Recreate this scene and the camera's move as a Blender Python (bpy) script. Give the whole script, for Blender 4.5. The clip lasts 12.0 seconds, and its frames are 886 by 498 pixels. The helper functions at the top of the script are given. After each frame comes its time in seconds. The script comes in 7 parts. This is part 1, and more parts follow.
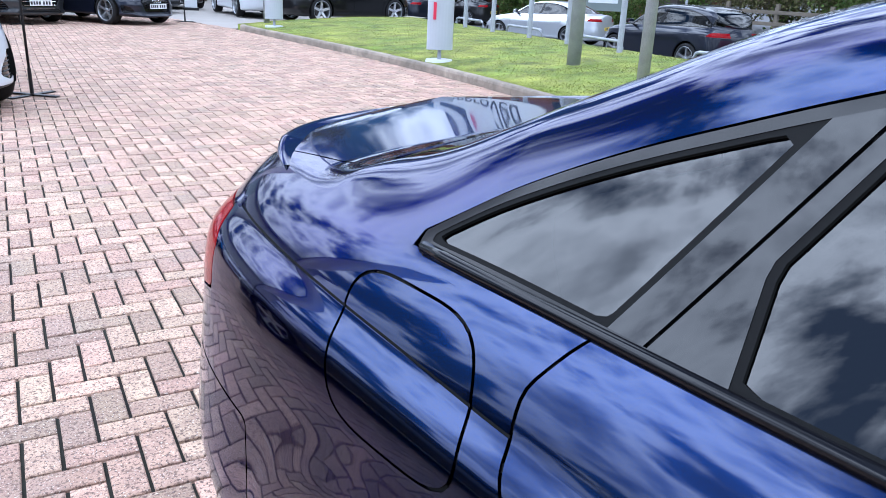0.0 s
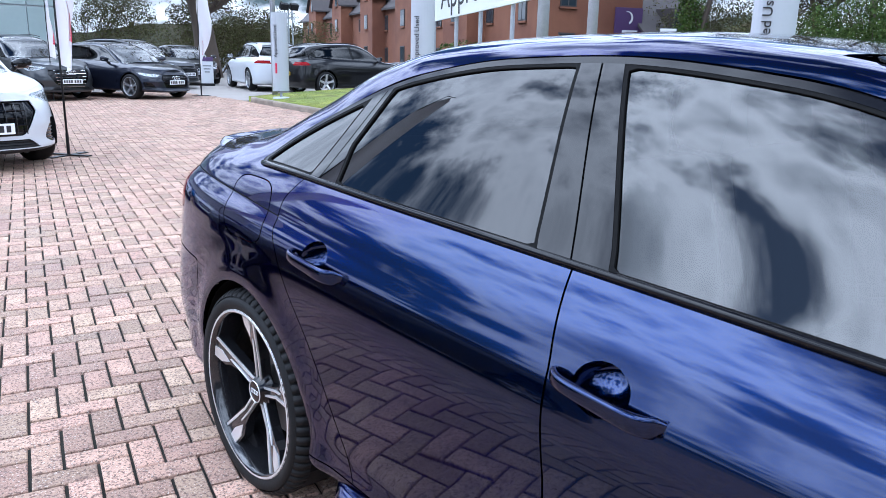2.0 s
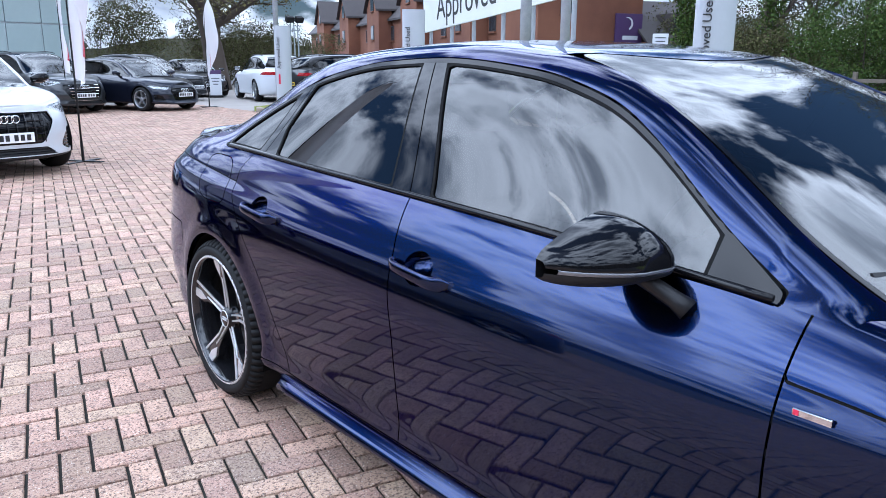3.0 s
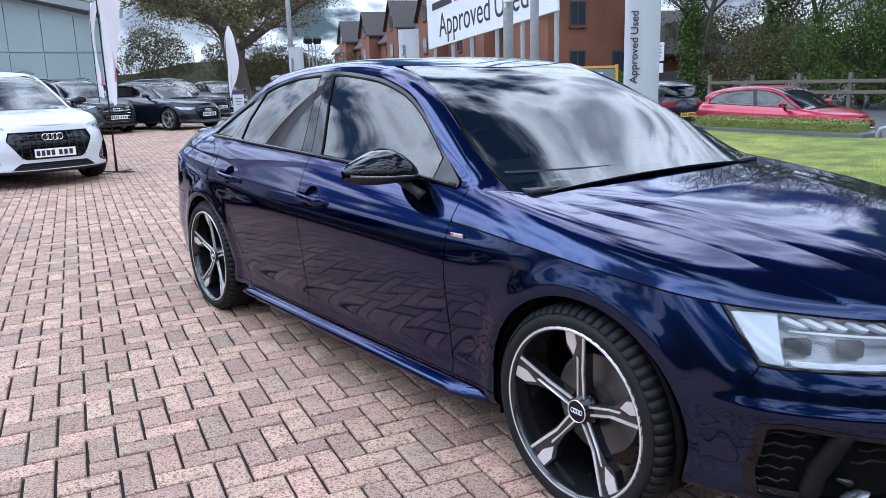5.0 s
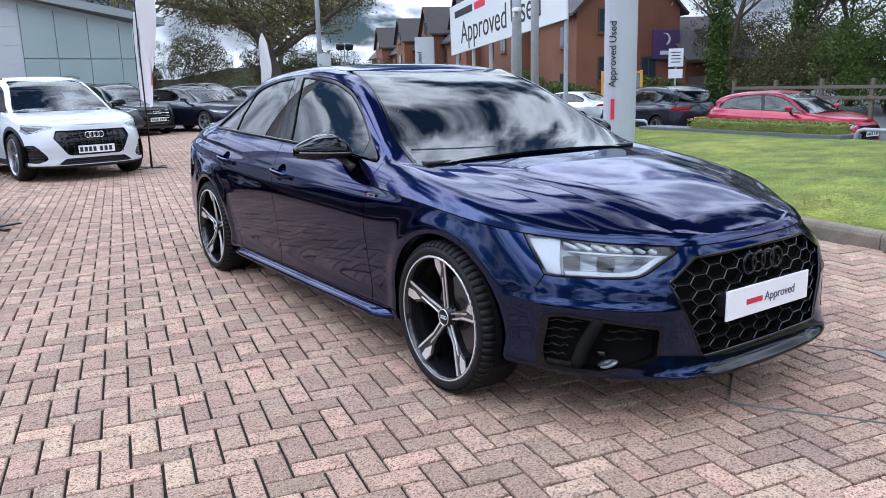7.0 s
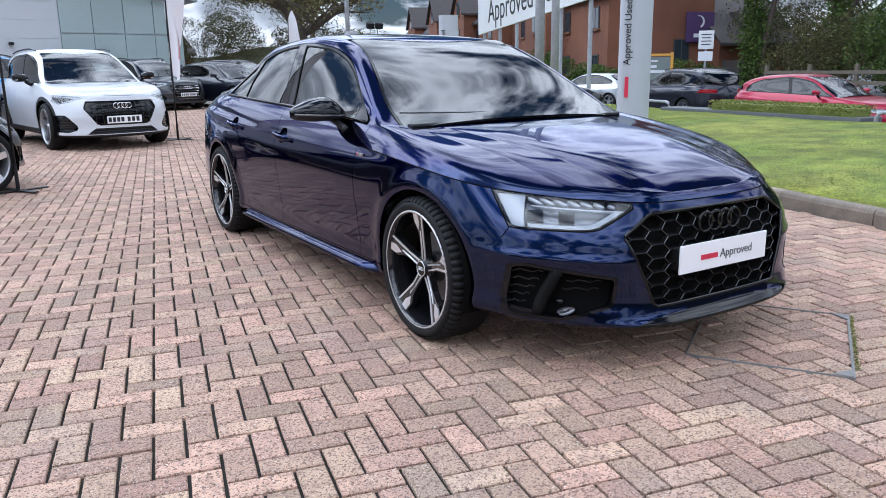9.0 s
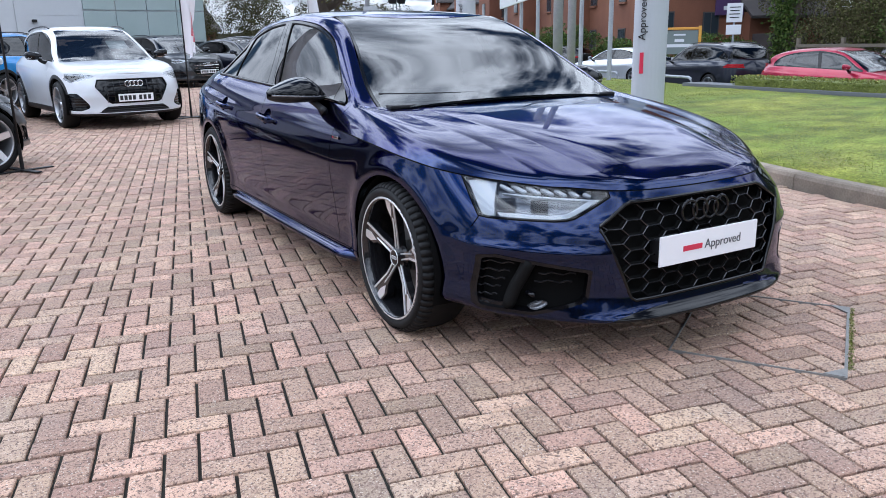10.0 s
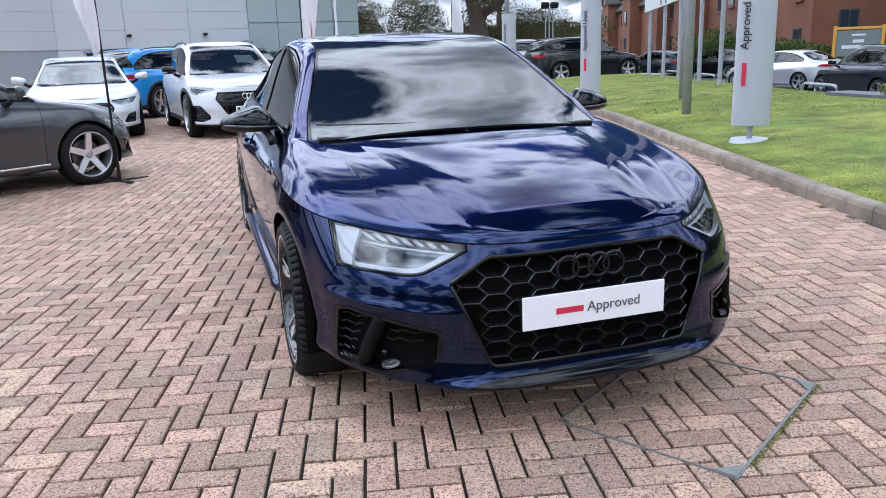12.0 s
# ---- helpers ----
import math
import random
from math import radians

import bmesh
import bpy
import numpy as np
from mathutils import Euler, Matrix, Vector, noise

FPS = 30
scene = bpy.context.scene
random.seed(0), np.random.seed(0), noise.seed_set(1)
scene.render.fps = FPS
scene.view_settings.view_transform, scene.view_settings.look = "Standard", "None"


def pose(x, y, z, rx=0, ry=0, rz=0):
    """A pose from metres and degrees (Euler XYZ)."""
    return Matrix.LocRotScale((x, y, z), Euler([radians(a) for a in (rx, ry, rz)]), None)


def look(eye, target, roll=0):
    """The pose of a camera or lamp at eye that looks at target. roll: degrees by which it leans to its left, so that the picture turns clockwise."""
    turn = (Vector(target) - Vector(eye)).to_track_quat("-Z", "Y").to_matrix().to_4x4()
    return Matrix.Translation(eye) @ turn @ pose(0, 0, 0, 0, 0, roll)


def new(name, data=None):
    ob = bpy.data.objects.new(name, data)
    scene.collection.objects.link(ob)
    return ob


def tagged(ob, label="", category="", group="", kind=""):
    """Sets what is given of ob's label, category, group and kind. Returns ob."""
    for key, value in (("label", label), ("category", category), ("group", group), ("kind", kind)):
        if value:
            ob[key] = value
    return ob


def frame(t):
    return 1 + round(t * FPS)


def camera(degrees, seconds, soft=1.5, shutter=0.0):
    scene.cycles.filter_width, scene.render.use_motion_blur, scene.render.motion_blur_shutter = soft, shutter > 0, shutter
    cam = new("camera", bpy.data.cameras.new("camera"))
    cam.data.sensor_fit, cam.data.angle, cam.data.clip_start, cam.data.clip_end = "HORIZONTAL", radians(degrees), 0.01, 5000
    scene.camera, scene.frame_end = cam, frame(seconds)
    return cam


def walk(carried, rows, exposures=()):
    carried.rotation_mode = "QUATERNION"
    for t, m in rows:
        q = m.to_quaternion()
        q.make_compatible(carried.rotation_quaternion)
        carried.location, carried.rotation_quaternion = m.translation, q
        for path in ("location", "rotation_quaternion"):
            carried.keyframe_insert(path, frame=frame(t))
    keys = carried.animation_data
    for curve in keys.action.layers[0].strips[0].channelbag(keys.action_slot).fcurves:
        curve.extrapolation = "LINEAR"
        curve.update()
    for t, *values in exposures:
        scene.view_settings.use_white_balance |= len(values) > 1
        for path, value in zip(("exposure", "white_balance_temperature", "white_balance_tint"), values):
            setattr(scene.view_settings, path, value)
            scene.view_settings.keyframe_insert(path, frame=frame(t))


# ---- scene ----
cam = camera(60.1, 12.0, soft=0.9)
METRES, EYE, TILT, LEAN, TURN = 6.667, 1.2934, 0.0, 0.0, -42.0
ROWS = [
    (0.0, 0.0, 0.0, 0.0, 0.88, -19.29, -2.51),
    (0.5, 0.017, -0.0461, 0.0013, 1.15, -17.56, -2.36),
    (1.0, 0.0361, -0.0991, 0.0043, 1.42, -16.04, -2.16),
    (1.5, 0.064, -0.1511, 0.0037, 1.69, -14.97, -1.72),
    (2.0, 0.087, -0.2085, 0.003, 1.79, -14.3, -1.29),
    (2.5, 0.1141, -0.2641, 0.0031, 2.07, -13.87, -0.76),
    (3.0, 0.1441, -0.3195, 0.0015, 2.51, -13.68, -0.21),
    (3.5, 0.1703, -0.378, 0.0007, 3.1, -13.53, 0.3),
    (5.5, 0.2756, -0.5576, -0.0046, 4.71, -12.29, 1.85),
    (6.0, 0.3017, -0.5931, -0.0058, 5.2, -12.06, 1.9),
    (6.5, 0.321, -0.6347, -0.0072, 6.12, -12.06, 1.79),
    (7.0, 0.3392, -0.6537, -0.008, 7.2, -12.13, 1.56),
    (9.0, 0.3767, -0.6825, -0.0192, 9.64, -13.4, 0.81),
    (9.5, 0.3884, -0.6689, -0.0194, 10.28, -14.33, 0.92),
    (10.0, 0.4056, -0.6542, -0.0174, 11.63, -15.14, 1.1),
    (10.5, 0.4412, -0.6443, -0.0128, 13.97, -15.57, 1.36),
    (11.0, 0.4777, -0.6295, -0.0106, 16.98, -15.4, 1.67),
    (11.5, 0.5101, -0.5993, -0.0079, 20.53, -14.97, 1.93),
    (12.0, 0.5489, -0.5726, -0.0049, 24.14, -14.57, 1.99),
]
walk(cam, [(t, pose(-1.351, 0.83, EYE + 0.015, TILT, LEAN, TURN) @ pose(METRES * x, METRES * y, METRES * z, 90 + pitch, roll, yaw)) for t, x, y, z, yaw, pitch, roll in ROWS],
     [(0.0, -0.50, 5050, 10), (2.5, -0.62, 5050, 10), (5.5, -0.92, 5200, 10), (9.5, -1.06, 5400, 10), (12.0, -1.02, 5400, 10)])

# ---- world, sun ----
SUN_DIR = Vector((-0.52, 0.30, 0.80)).normalized()
SUN_ELEV = math.asin(SUN_DIR.z)
world = bpy.data.worlds.new("sky")
scene.world = world
world.use_nodes = True
wt = world.node_tree
wt.nodes.clear()


def wn(kind, **kw):
    n = wt.nodes.new(kind)
    for k, v in kw.items():
        n.inputs[k].default_value = v
    return n


def wmath(op, a, b=None, clamp=False):
    n = wt.nodes.new("ShaderNodeMath")
    n.operation, n.use_clamp = op, clamp
    for i, v in enumerate((a, b)):
        if v is None:
            continue
        if isinstance(v, (int, float)):
            n.inputs[i].default_value = v
        else:
            wt.links.new(v, n.inputs[i])
    return n.outputs[0]


sky = wt.nodes.new("ShaderNodeTexSky")
sky.sky_type, sky.sun_disc = "NISHITA", False
sky.sun_elevation, sky.sun_rotation = SUN_ELEV, math.atan2(SUN_DIR.x, SUN_DIR.y)
sky.air_density, sky.dust_density, sky.ozone_density = 1.0, 0.15, 3.5
tc = wt.nodes.new("ShaderNodeTexCoord")
sep = wt.nodes.new("ShaderNodeSeparateXYZ")
wt.links.new(tc.outputs["Generated"], sep.inputs[0])
up = wmath("ADD", wmath("MAXIMUM", sep.outputs[2], 0.0), 0.42)
comb = wt.nodes.new("ShaderNodeCombineXYZ")
wt.links.new(wmath("ADD", wmath("DIVIDE", sep.outputs[0], up), 16.7), comb.inputs[0])
wt.links.new(wmath("ADD", wmath("DIVIDE", sep.outputs[1], up), 8.7), comb.inputs[1])
cloud = wn("ShaderNodeTexNoise", Scale=2.3, Detail=10.0, Roughness=0.56, Distortion=0.18)
wt.links.new(comb.outputs[0], cloud.inputs["Vector"])
cover = wt.nodes.new("ShaderNodeValToRGB")
cover.color_ramp.elements[0].position, cover.color_ramp.elements[1].position = 0.43, 0.495
wt.links.new(cloud.outputs["Fac"], cover.inputs["Fac"])
# bright edges, grey thick middles
shade = wt.nodes.new("ShaderNodeValToRGB")
el = shade.color_ramp.elements
el[0].position, el[0].color = 0.44, (3.2, 3.2, 3.27, 1)
el[1].position, el[1].color = 0.70, (0.58, 0.61, 0.68, 1)
mid = shade.color_ramp.elements.new(0.52)
mid.color = (6.2, 6.1, 6.0, 1)
mid = shade.color_ramp.elements.new(0.60)
mid.color = (2.5, 2.55, 2.66, 1)
wt.links.new(cloud.outputs["Fac"], shade.inputs["Fac"])
blue = wt.nodes.new("ShaderNodeVectorMath")
blue.operation = "SCALE"
blue.inputs["Scale"].default_value = 0.12
wt.links.new(sky.outputs[0], blue.inputs[0])
mixc = wt.nodes.new("ShaderNodeMix")
mixc.data_type = "RGBA"
wt.links.new(cover.outputs["Color"], mixc.inputs["Factor"])
wt.links.new(blue.outputs[0], mixc.inputs["A"])
wt.links.new(shade.outputs["Color"], mixc.inputs["B"])
# the sky brightens towards the veiled sun
dot = wt.nodes.new("ShaderNodeVectorMath")
dot.operation = "DOT_PRODUCT"
dot.inputs[1].default_value = SUN_DIR
wt.links.new(tc.outputs["Generated"], dot.inputs[0])
bg = wn("ShaderNodeBackground", Strength=1.0)
wt.links.new(mixc.outputs["Result"], bg.inputs["Color"])
rise = wt.nodes.new("ShaderNodeMapRange")
rise.interpolation_type = "SMOOTHSTEP"
for key, v in (("From Min", 0.05), ("From Max", 0.50), ("To Min", 0.42), ("To Max", 1.0)):
    rise.inputs[key].default_value = v
wt.links.new(sep.outputs[2], rise.inputs["Value"])
wt.links.new(wmath("MULTIPLY", rise.outputs[0], wmath("ADD", 1.02, wmath("MULTIPLY", wmath("POWER", wmath("MAXIMUM", dot.outputs["Value"], 0.0), 3.0), 0.85))), bg.inputs["Strength"])
wo = wt.nodes.new("ShaderNodeOutputWorld")
wt.links.new(bg.outputs[0], wo.inputs["Surface"])

sun = new("sun", bpy.data.lights.new("sun", "SUN"))
sun.data.energy, sun.data.angle, sun.data.color = 0.32, radians(60.0), (1.0, 0.95, 0.88)
sun.matrix_basis = look(SUN_DIR * 50, (0, 0, 0))

# ---- materials ----
def material(name, base, rough=0.5, metal=0.0, coat=0.0, vary=0.0, scale=8.0, bump=0.0, bscale=60.0, island=0.0, objrand=0.0, spec=0.5,
             second=None, coat_rough=0.03, transmission=0.0, emit=None, blotch=0.0, speck=0.0):
    """A principled material: colour varied by two noises, fine bump, and by island or object."""
    m = bpy.data.materials.new(name)
    m.use_nodes = True
    nt = m.node_tree
    p = nt.nodes["Principled BSDF"]
    p.inputs["Base Color"].default_value = (*base, 1)
    p.inputs["Roughness"].default_value = rough
    p.inputs["Metallic"].default_value = metal
    p.inputs["Coat Weight"].default_value = coat
    p.inputs["Coat Roughness"].default_value = coat_rough
    p.inputs["Specular IOR Level"].default_value = spec
    p.inputs["Transmission Weight"].default_value = transmission
    if emit:
        p.inputs["Emission Color"].default_value = (*emit[:3], 1)
        p.inputs["Emission Strength"].default_value = emit[3]
    coord = nt.nodes.new("ShaderNodeNewGeometry").outputs["Position"] if speck else nt.nodes.new("ShaderNodeTexCoord").outputs["Object"]
    colour = None

    def noise_tex(sc, detail=4.0):
        n = nt.nodes.new("ShaderNodeTexNoise")
        n.inputs["Scale"].default_value, n.inputs["Detail"].default_value = sc, detail
        nt.links.new(coord, n.inputs["Vector"])
        return n.outputs["Fac"]

    def mix(a, b, fac, kind="MIX"):
        n = nt.nodes.new("ShaderNodeMix")
        n.data_type, n.blend_type = "RGBA", kind
        for key, v in (("Factor", fac), ("A", a), ("B", b)):
            if isinstance(v, (tuple, float, int)):
                n.inputs[key].default_value = (*v, 1) if isinstance(v, tuple) else v
            else:
                nt.links.new(v, n.inputs[key])
        return n.outputs["Result"]

    def ramp(fac, lo, hi):
        n = nt.nodes.new("ShaderNodeMapRange")
        n.inputs["From Min"].default_value, n.inputs["From Max"].default_value = lo, hi
        nt.links.new(fac, n.inputs["Value"])
        return n.outputs["Result"]

    def strength(fac, k):
        n = nt.nodes.new("ShaderNodeMath")
        n.operation = "MULTIPLY"
        n.inputs[1].default_value = k
        nt.links.new(fac, n.inputs[0])
        return n.outputs[0]

    def grey(fac, depth):
        n = nt.nodes.new("ShaderNodeMapRange")
        n.inputs["To Min"].default_value, n.inputs["To Max"].default_value = 1 - depth, 1 + depth
        nt.links.new(fac, n.inputs["Value"])
        return n.outputs["Result"]

    if second or vary or island or objrand or blotch or speck:
        colour = base
        if island or objrand:
            if island:
                r = nt.nodes.new("ShaderNodeNewGeometry").outputs["Random Per Island"]
                depth = island
            else:
                r = nt.nodes.new("ShaderNodeObjectInfo").outputs["Random"]
                depth = objrand
            if second:
                colour = mix(colour, second, r)
            mul = nt.nodes.new("ShaderNodeMath")
            mul.operation = "MULTIPLY"
            mul.inputs[1].default_value = 7.31
            nt.links.new(r, mul.inputs[0])
            fr = nt.nodes.new("ShaderNodeMath")
            fr.operation = "FRACT"
            nt.links.new(mul.outputs[0], fr.inputs[0])
            colour = mix(colour, grey(fr.outputs[0], depth), 1.0, "MULTIPLY")
        elif second:
            colour = mix(colour, second, ramp(noise_tex(scale * 0.35, 5.0), 0.38, 0.62))
        if vary:
            colour = mix(colour, grey(noise_tex(scale), vary), 1.0, "MULTIPLY")
            colour = mix(colour, grey(noise_tex(scale * 14, 3.0), vary * 0.8), 1.0, "MULTIPLY")
        if blotch:
            colour = mix(colour, (base[0] * 0.45, base[1] * 0.45, base[2] * 0.45), ramp(noise_tex(0.9, 6.0), 0.52, 0.80))
        if speck:
            # dark pits and pale grains of the fired clay, mottling, and soft grey weathering
            dark = (base[0] * 0.26, base[1] * 0.26, base[2] * 0.27)
            colour = mix(colour, (base[0] * 0.55, base[1] * 0.56, base[2] * 0.60), strength(ramp(noise_tex(16.0, 6.0), 0.46, 0.68), 0.50))
            colour = mix(colour, (0.27, 0.245, 0.22), strength(ramp(noise_tex(2.2, 6.0), 0.50, 0.72), 0.28))
            colour = mix(colour, dark, strength(ramp(noise_tex(60.0, 4.0), 0.56, 0.64), speck * 0.8))
            colour = mix(colour, dark, strength(ramp(noise_tex(110.0, 3.0), 0.55, 0.62), speck))
            colour = mix(colour, dark, strength(ramp(noise_tex(250.0, 2.0), 0.57, 0.66), speck * 0.7))
            colour = mix(colour, (0.70, 0.62, 0.53), strength(ramp(noise_tex(150.0, 2.0), 0.62, 0.69), speck * 0.75))
        nt.links.new(colour, p.inputs["Base Color"])
    if bump:
        b = nt.nodes.new("ShaderNodeBump")
        b.inputs["Strength"].default_value, b.inputs["Distance"].default_value = bump, 0.004
        nt.links.new(noise_tex(bscale, 6.0), b.inputs["Height"])
        nt.links.new(b.outputs["Normal"], p.inputs["Normal"])
    return m


def glass_material(name, tint, gloss=1.0):
    """A thin pane: tinted clear glass with a sharp reflection by Fresnel."""
    m = bpy.data.materials.new(name)
    m.use_nodes = True
    nt = m.node_tree
    nt.nodes.clear()
    out = nt.nodes.new("ShaderNodeOutputMaterial")
    mixs = nt.nodes.new("ShaderNodeMixShader")
    fr = nt.nodes.new("ShaderNodeFresnel")
    fr.inputs["IOR"].default_value = 1.0 + 1.0 * gloss
    tr = nt.nodes.new("ShaderNodeBsdfTransparent")
    tr.inputs["Color"].default_value = (*tint, 1)
    gl = nt.nodes.new("ShaderNodeBsdfGlossy")
    gl.inputs["Roughness"].default_value = 0.0
    nt.links.new(fr.outputs[0], mixs.inputs[0])
    nt.links.new(tr.outputs[0], mixs.inputs[1])
    nt.links.new(gl.outputs[0], mixs.inputs[2])
    nt.links.new(mixs.outputs[0], out.inputs["Surface"])
    return m


def paint(name, base, metal=0.0, rough=0.35):
    return material(name, base, rough, metal, coat=0.7, coat_rough=0.015, vary=0.04, scale=300.0, spec=0.2)


BLUE = material("navy_metallic_paint", (0.0030, 0.0112, 0.054), 0.16, 1.0, coat=1.0, coat_rough=0.03, vary=0.03, scale=400.0)
BLUE.node_tree.nodes["Principled BSDF"].inputs["Coat Weight"].default_value = 0.95
BLUE.node_tree.nodes["Principled BSDF"].inputs["Coat IOR"].default_value = 1.40
BLUE.node_tree.nodes["Principled BSDF"].inputs["Specular Tint"].default_value = (0.10, 0.22, 0.50, 1)
GLOSS_BLACK = material("gloss_black", (0.003, 0.003, 0.004), 0.07, spec=0.32)
# matt black of the window rubbers, also the painted shade in panel gaps
RUBBER_AND_SHADE = material("black_rubber_and_gap_shade", (0.006, 0.006, 0.006), 0.7, spec=0.1)
TYRE = material("tyre_rubber", (0.007, 0.007, 0.0075), 0.7, spec=0.25, vary=0.15, scale=30, bump=0.2, bscale=120)
ALLOY = material("machined_alloy", (0.74, 0.74, 0.75), 0.3, 0.7)
DARK_ALLOY = material("black_alloy", (0.012, 0.012, 0.014), 0.16, 0.2, coat=0.6)
SILVER_ALLOY = material("silver_alloy", (0.42, 0.43, 0.45), 0.32, 0.8)
IRON = material("brake_iron", (0.16, 0.15, 0.145), 0.45, 0.8, vary=0.2, scale=40)
DARK_CHROME = material("dark_chrome", (0.055, 0.055, 0.058), 0.25, 0.8)
CHROME = material("chrome", (0.75, 0.76, 0.78), 0.06, 1.0)
BLACK_PLASTIC = material("black_plastic", (0.010, 0.010, 0.011), 0.45, spec=0.3, bump=0.1, bscale=300)
LINER = material("dark_liner", (0.003, 0.003, 0.003), 0.9, spec=0.1)
TRIM_BLACK = material("gloss_black_trim", (0.004, 0.004, 0.005), 0.09, spec=0.22)
PILLAR_GLOSS = material("pillar_gloss", (0.004, 0.004, 0.005), 0.0)
PILLAR_GLOSS.node_tree.nodes["Principled BSDF"].inputs["IOR"].default_value = 1.38
LAMP_PALE = material("pale_lamp_reflector", (0.62, 0.63, 0.66), 0.25, 0.3)
LENS = glass_material("clear_lens", (0.92, 0.94, 0.96), 0.6)
GLASS = glass_material("green_tinted_glass", (0.26, 0.33, 0.31), 0.72)
GLASS_SCREEN = glass_material("windscreen_glass", (0.42, 0.49, 0.49), 0.90)
GLASS_DARK = glass_material("privacy_glass", (0.04, 0.045, 0.055), 0.60)
LAMP_SILVER = material("lamp_reflector", (0.20, 0.205, 0.22), 0.25, 0.6)
# a faint emission is added so that the unlit guides look white
DRL = material("light_guide", (0.66, 0.68, 0.71), 0.25, emit=(0.95, 0.97, 1.0, 0.14))
RED_LENS = material("red_lens", (0.20, 0.002, 0.005), 0.10, spec=0.10)
PLATE_WHITE = material("white_plate", (0.80, 0.80, 0.82), 0.32, vary=0.03, scale=20)
PLATE_YELLOW = material("yellow_plate", (0.75, 0.55, 0.05), 0.35)
INK_BLACK = material("black_ink", (0.015, 0.015, 0.017), 0.5)
INK_GREY = material("grey_ink", (0.10, 0.10, 0.11), 0.5)
INK_RED = material("red_ink", (0.55, 0.02, 0.06), 0.45)
INTERIOR = material("dark_upholstery", (0.045, 0.046, 0.05), 0.7, vary=0.08, scale=12)
BRICK = material("clay_paver", (0.50, 0.305, 0.226), 0.85, vary=0.15, scale=11.0, bump=1.0, bscale=120, objrand=0.30, speck=0.95, second=(0.46, 0.325, 0.22))
BRICK_FIELD = material("clay_paver_field", (0.50, 0.305, 0.226), 0.85, vary=0.15, scale=11.0, bump=1.0, bscale=120, island=0.30, speck=0.95, second=(0.46, 0.325, 0.22))
JOINT = material("sand_joint", (0.014, 0.012, 0.010), 0.95, vary=0.25, scale=3.0, bump=0.5, bscale=90, second=(0.026, 0.027, 0.019))
KERB = material("kerb_concrete", (0.235, 0.192, 0.15), 0.85, vary=0.7, scale=5.0, bump=0.7, bscale=110, objrand=0.14, blotch=0.3)
TURF = material("turf", (0.110, 0.150, 0.016), 0.9, vary=1.35, scale=2.6, bump=0.8, bscale=45, second=(0.20, 0.21, 0.032))
GRASS = material("grass_blades", (0.15, 0.22, 0.022), 0.6, island=0.35, second=(0.30, 0.29, 0.055))
ASPHALT = material("asphalt", (0.075, 0.075, 0.078), 0.85, vary=0.12, scale=2.0, bump=0.4, bscale=120)
GALV = material("galvanised_steel", (0.30, 0.312, 0.345), 0.55, 0.0, vary=0.35, scale=6)
DULL_STEEL = material("dull_worn_steel", (0.21, 0.205, 0.195), 0.55, 0.3, vary=0.35, scale=25, bump=0.3, bscale=90)
PANEL_WHITE = material("white_sign_panel", (0.64, 0.65, 0.67), 0.4, vary=0.03, scale=2.0)
PANEL_GREY = material("silver_grey_panel", (0.43, 0.45, 0.49), 0.4, 0.1, vary=0.03, scale=2.0)
HOTEL_BRICK = material("orange_red_brick", (0.195, 0.080, 0.042), 0.85, vary=0.18, scale=1.1, bump=0.4, bscale=30, second=(0.15, 0.058, 0.032))
SLATE = material("dark_roof_tile", (0.060, 0.050, 0.048), 0.7, vary=0.2, scale=1.5, island=0.2)
CLADDING = material("light_grey_cladding", (0.52, 0.54, 0.56), 0.5, vary=0.04, scale=0.6)
WINDOW_DARK = material("dark_window_pane", (0.03, 0.04, 0.05), 0.06, spec=0.7)
GLAZING = material("green_grey_glazing", (0.34, 0.41, 0.40), 0.10, spec=0.7, vary=0.04, scale=0.5)
FRAME_GREY = material("grey_metal_frame", (0.30, 0.33, 0.33), 0.45, 0.1)
BARK = material("tree_bark", (0.085, 0.065, 0.05), 0.9, vary=0.25, scale=3.0, bump=0.9, bscale=16)
LEAF_SPRING = material("spring_oak_leaves", (0.16, 0.145, 0.025), 0.6, island=0.35, second=(0.10, 0.115, 0.025))
LEAF_OAK = material("young_oak_leaves", (0.15, 0.125, 0.03), 0.6, island=0.35, second=(0.11, 0.10, 0.03))
TWIGS = material("bare_twigs", (0.088, 0.068, 0.040), 0.8, island=0.4, spec=0.1, second=(0.085, 0.098, 0.030))
LEAF_GREEN = material("evergreen_leaves", (0.042, 0.082, 0.016), 0.6, island=0.45, spec=0.12, second=(0.082, 0.105, 0.024))
LEAF_HEDGE = material("clipped_hedge_leaves", (0.19, 0.20, 0.03), 0.6, island=0.4, second=(0.11, 0.14, 0.025))
TIMBER = material("weathered_timber", (0.12, 0.10, 0.075), 0.85, vary=0.2, scale=6, bump=0.4, bscale=60)
PLANTER = material("dark_grey_planter", (0.10, 0.105, 0.115), 0.6, vary=0.1, scale=2)
FLAG_CLOTH = material("white_flag_cloth", (0.78, 0.76, 0.80), 0.7, vary=0.04, scale=3, bump=0.3, bscale=8)
PURPLE = material("purple_sign", (0.07, 0.035, 0.11), 0.5)
AMBER_FRAME = material("amber_sign_frame", (0.6, 0.3, 0.04), 0.5)
ROCK = material("cobble_edging", (0.25, 0.22, 0.2), 0.9, vary=0.2, scale=5)

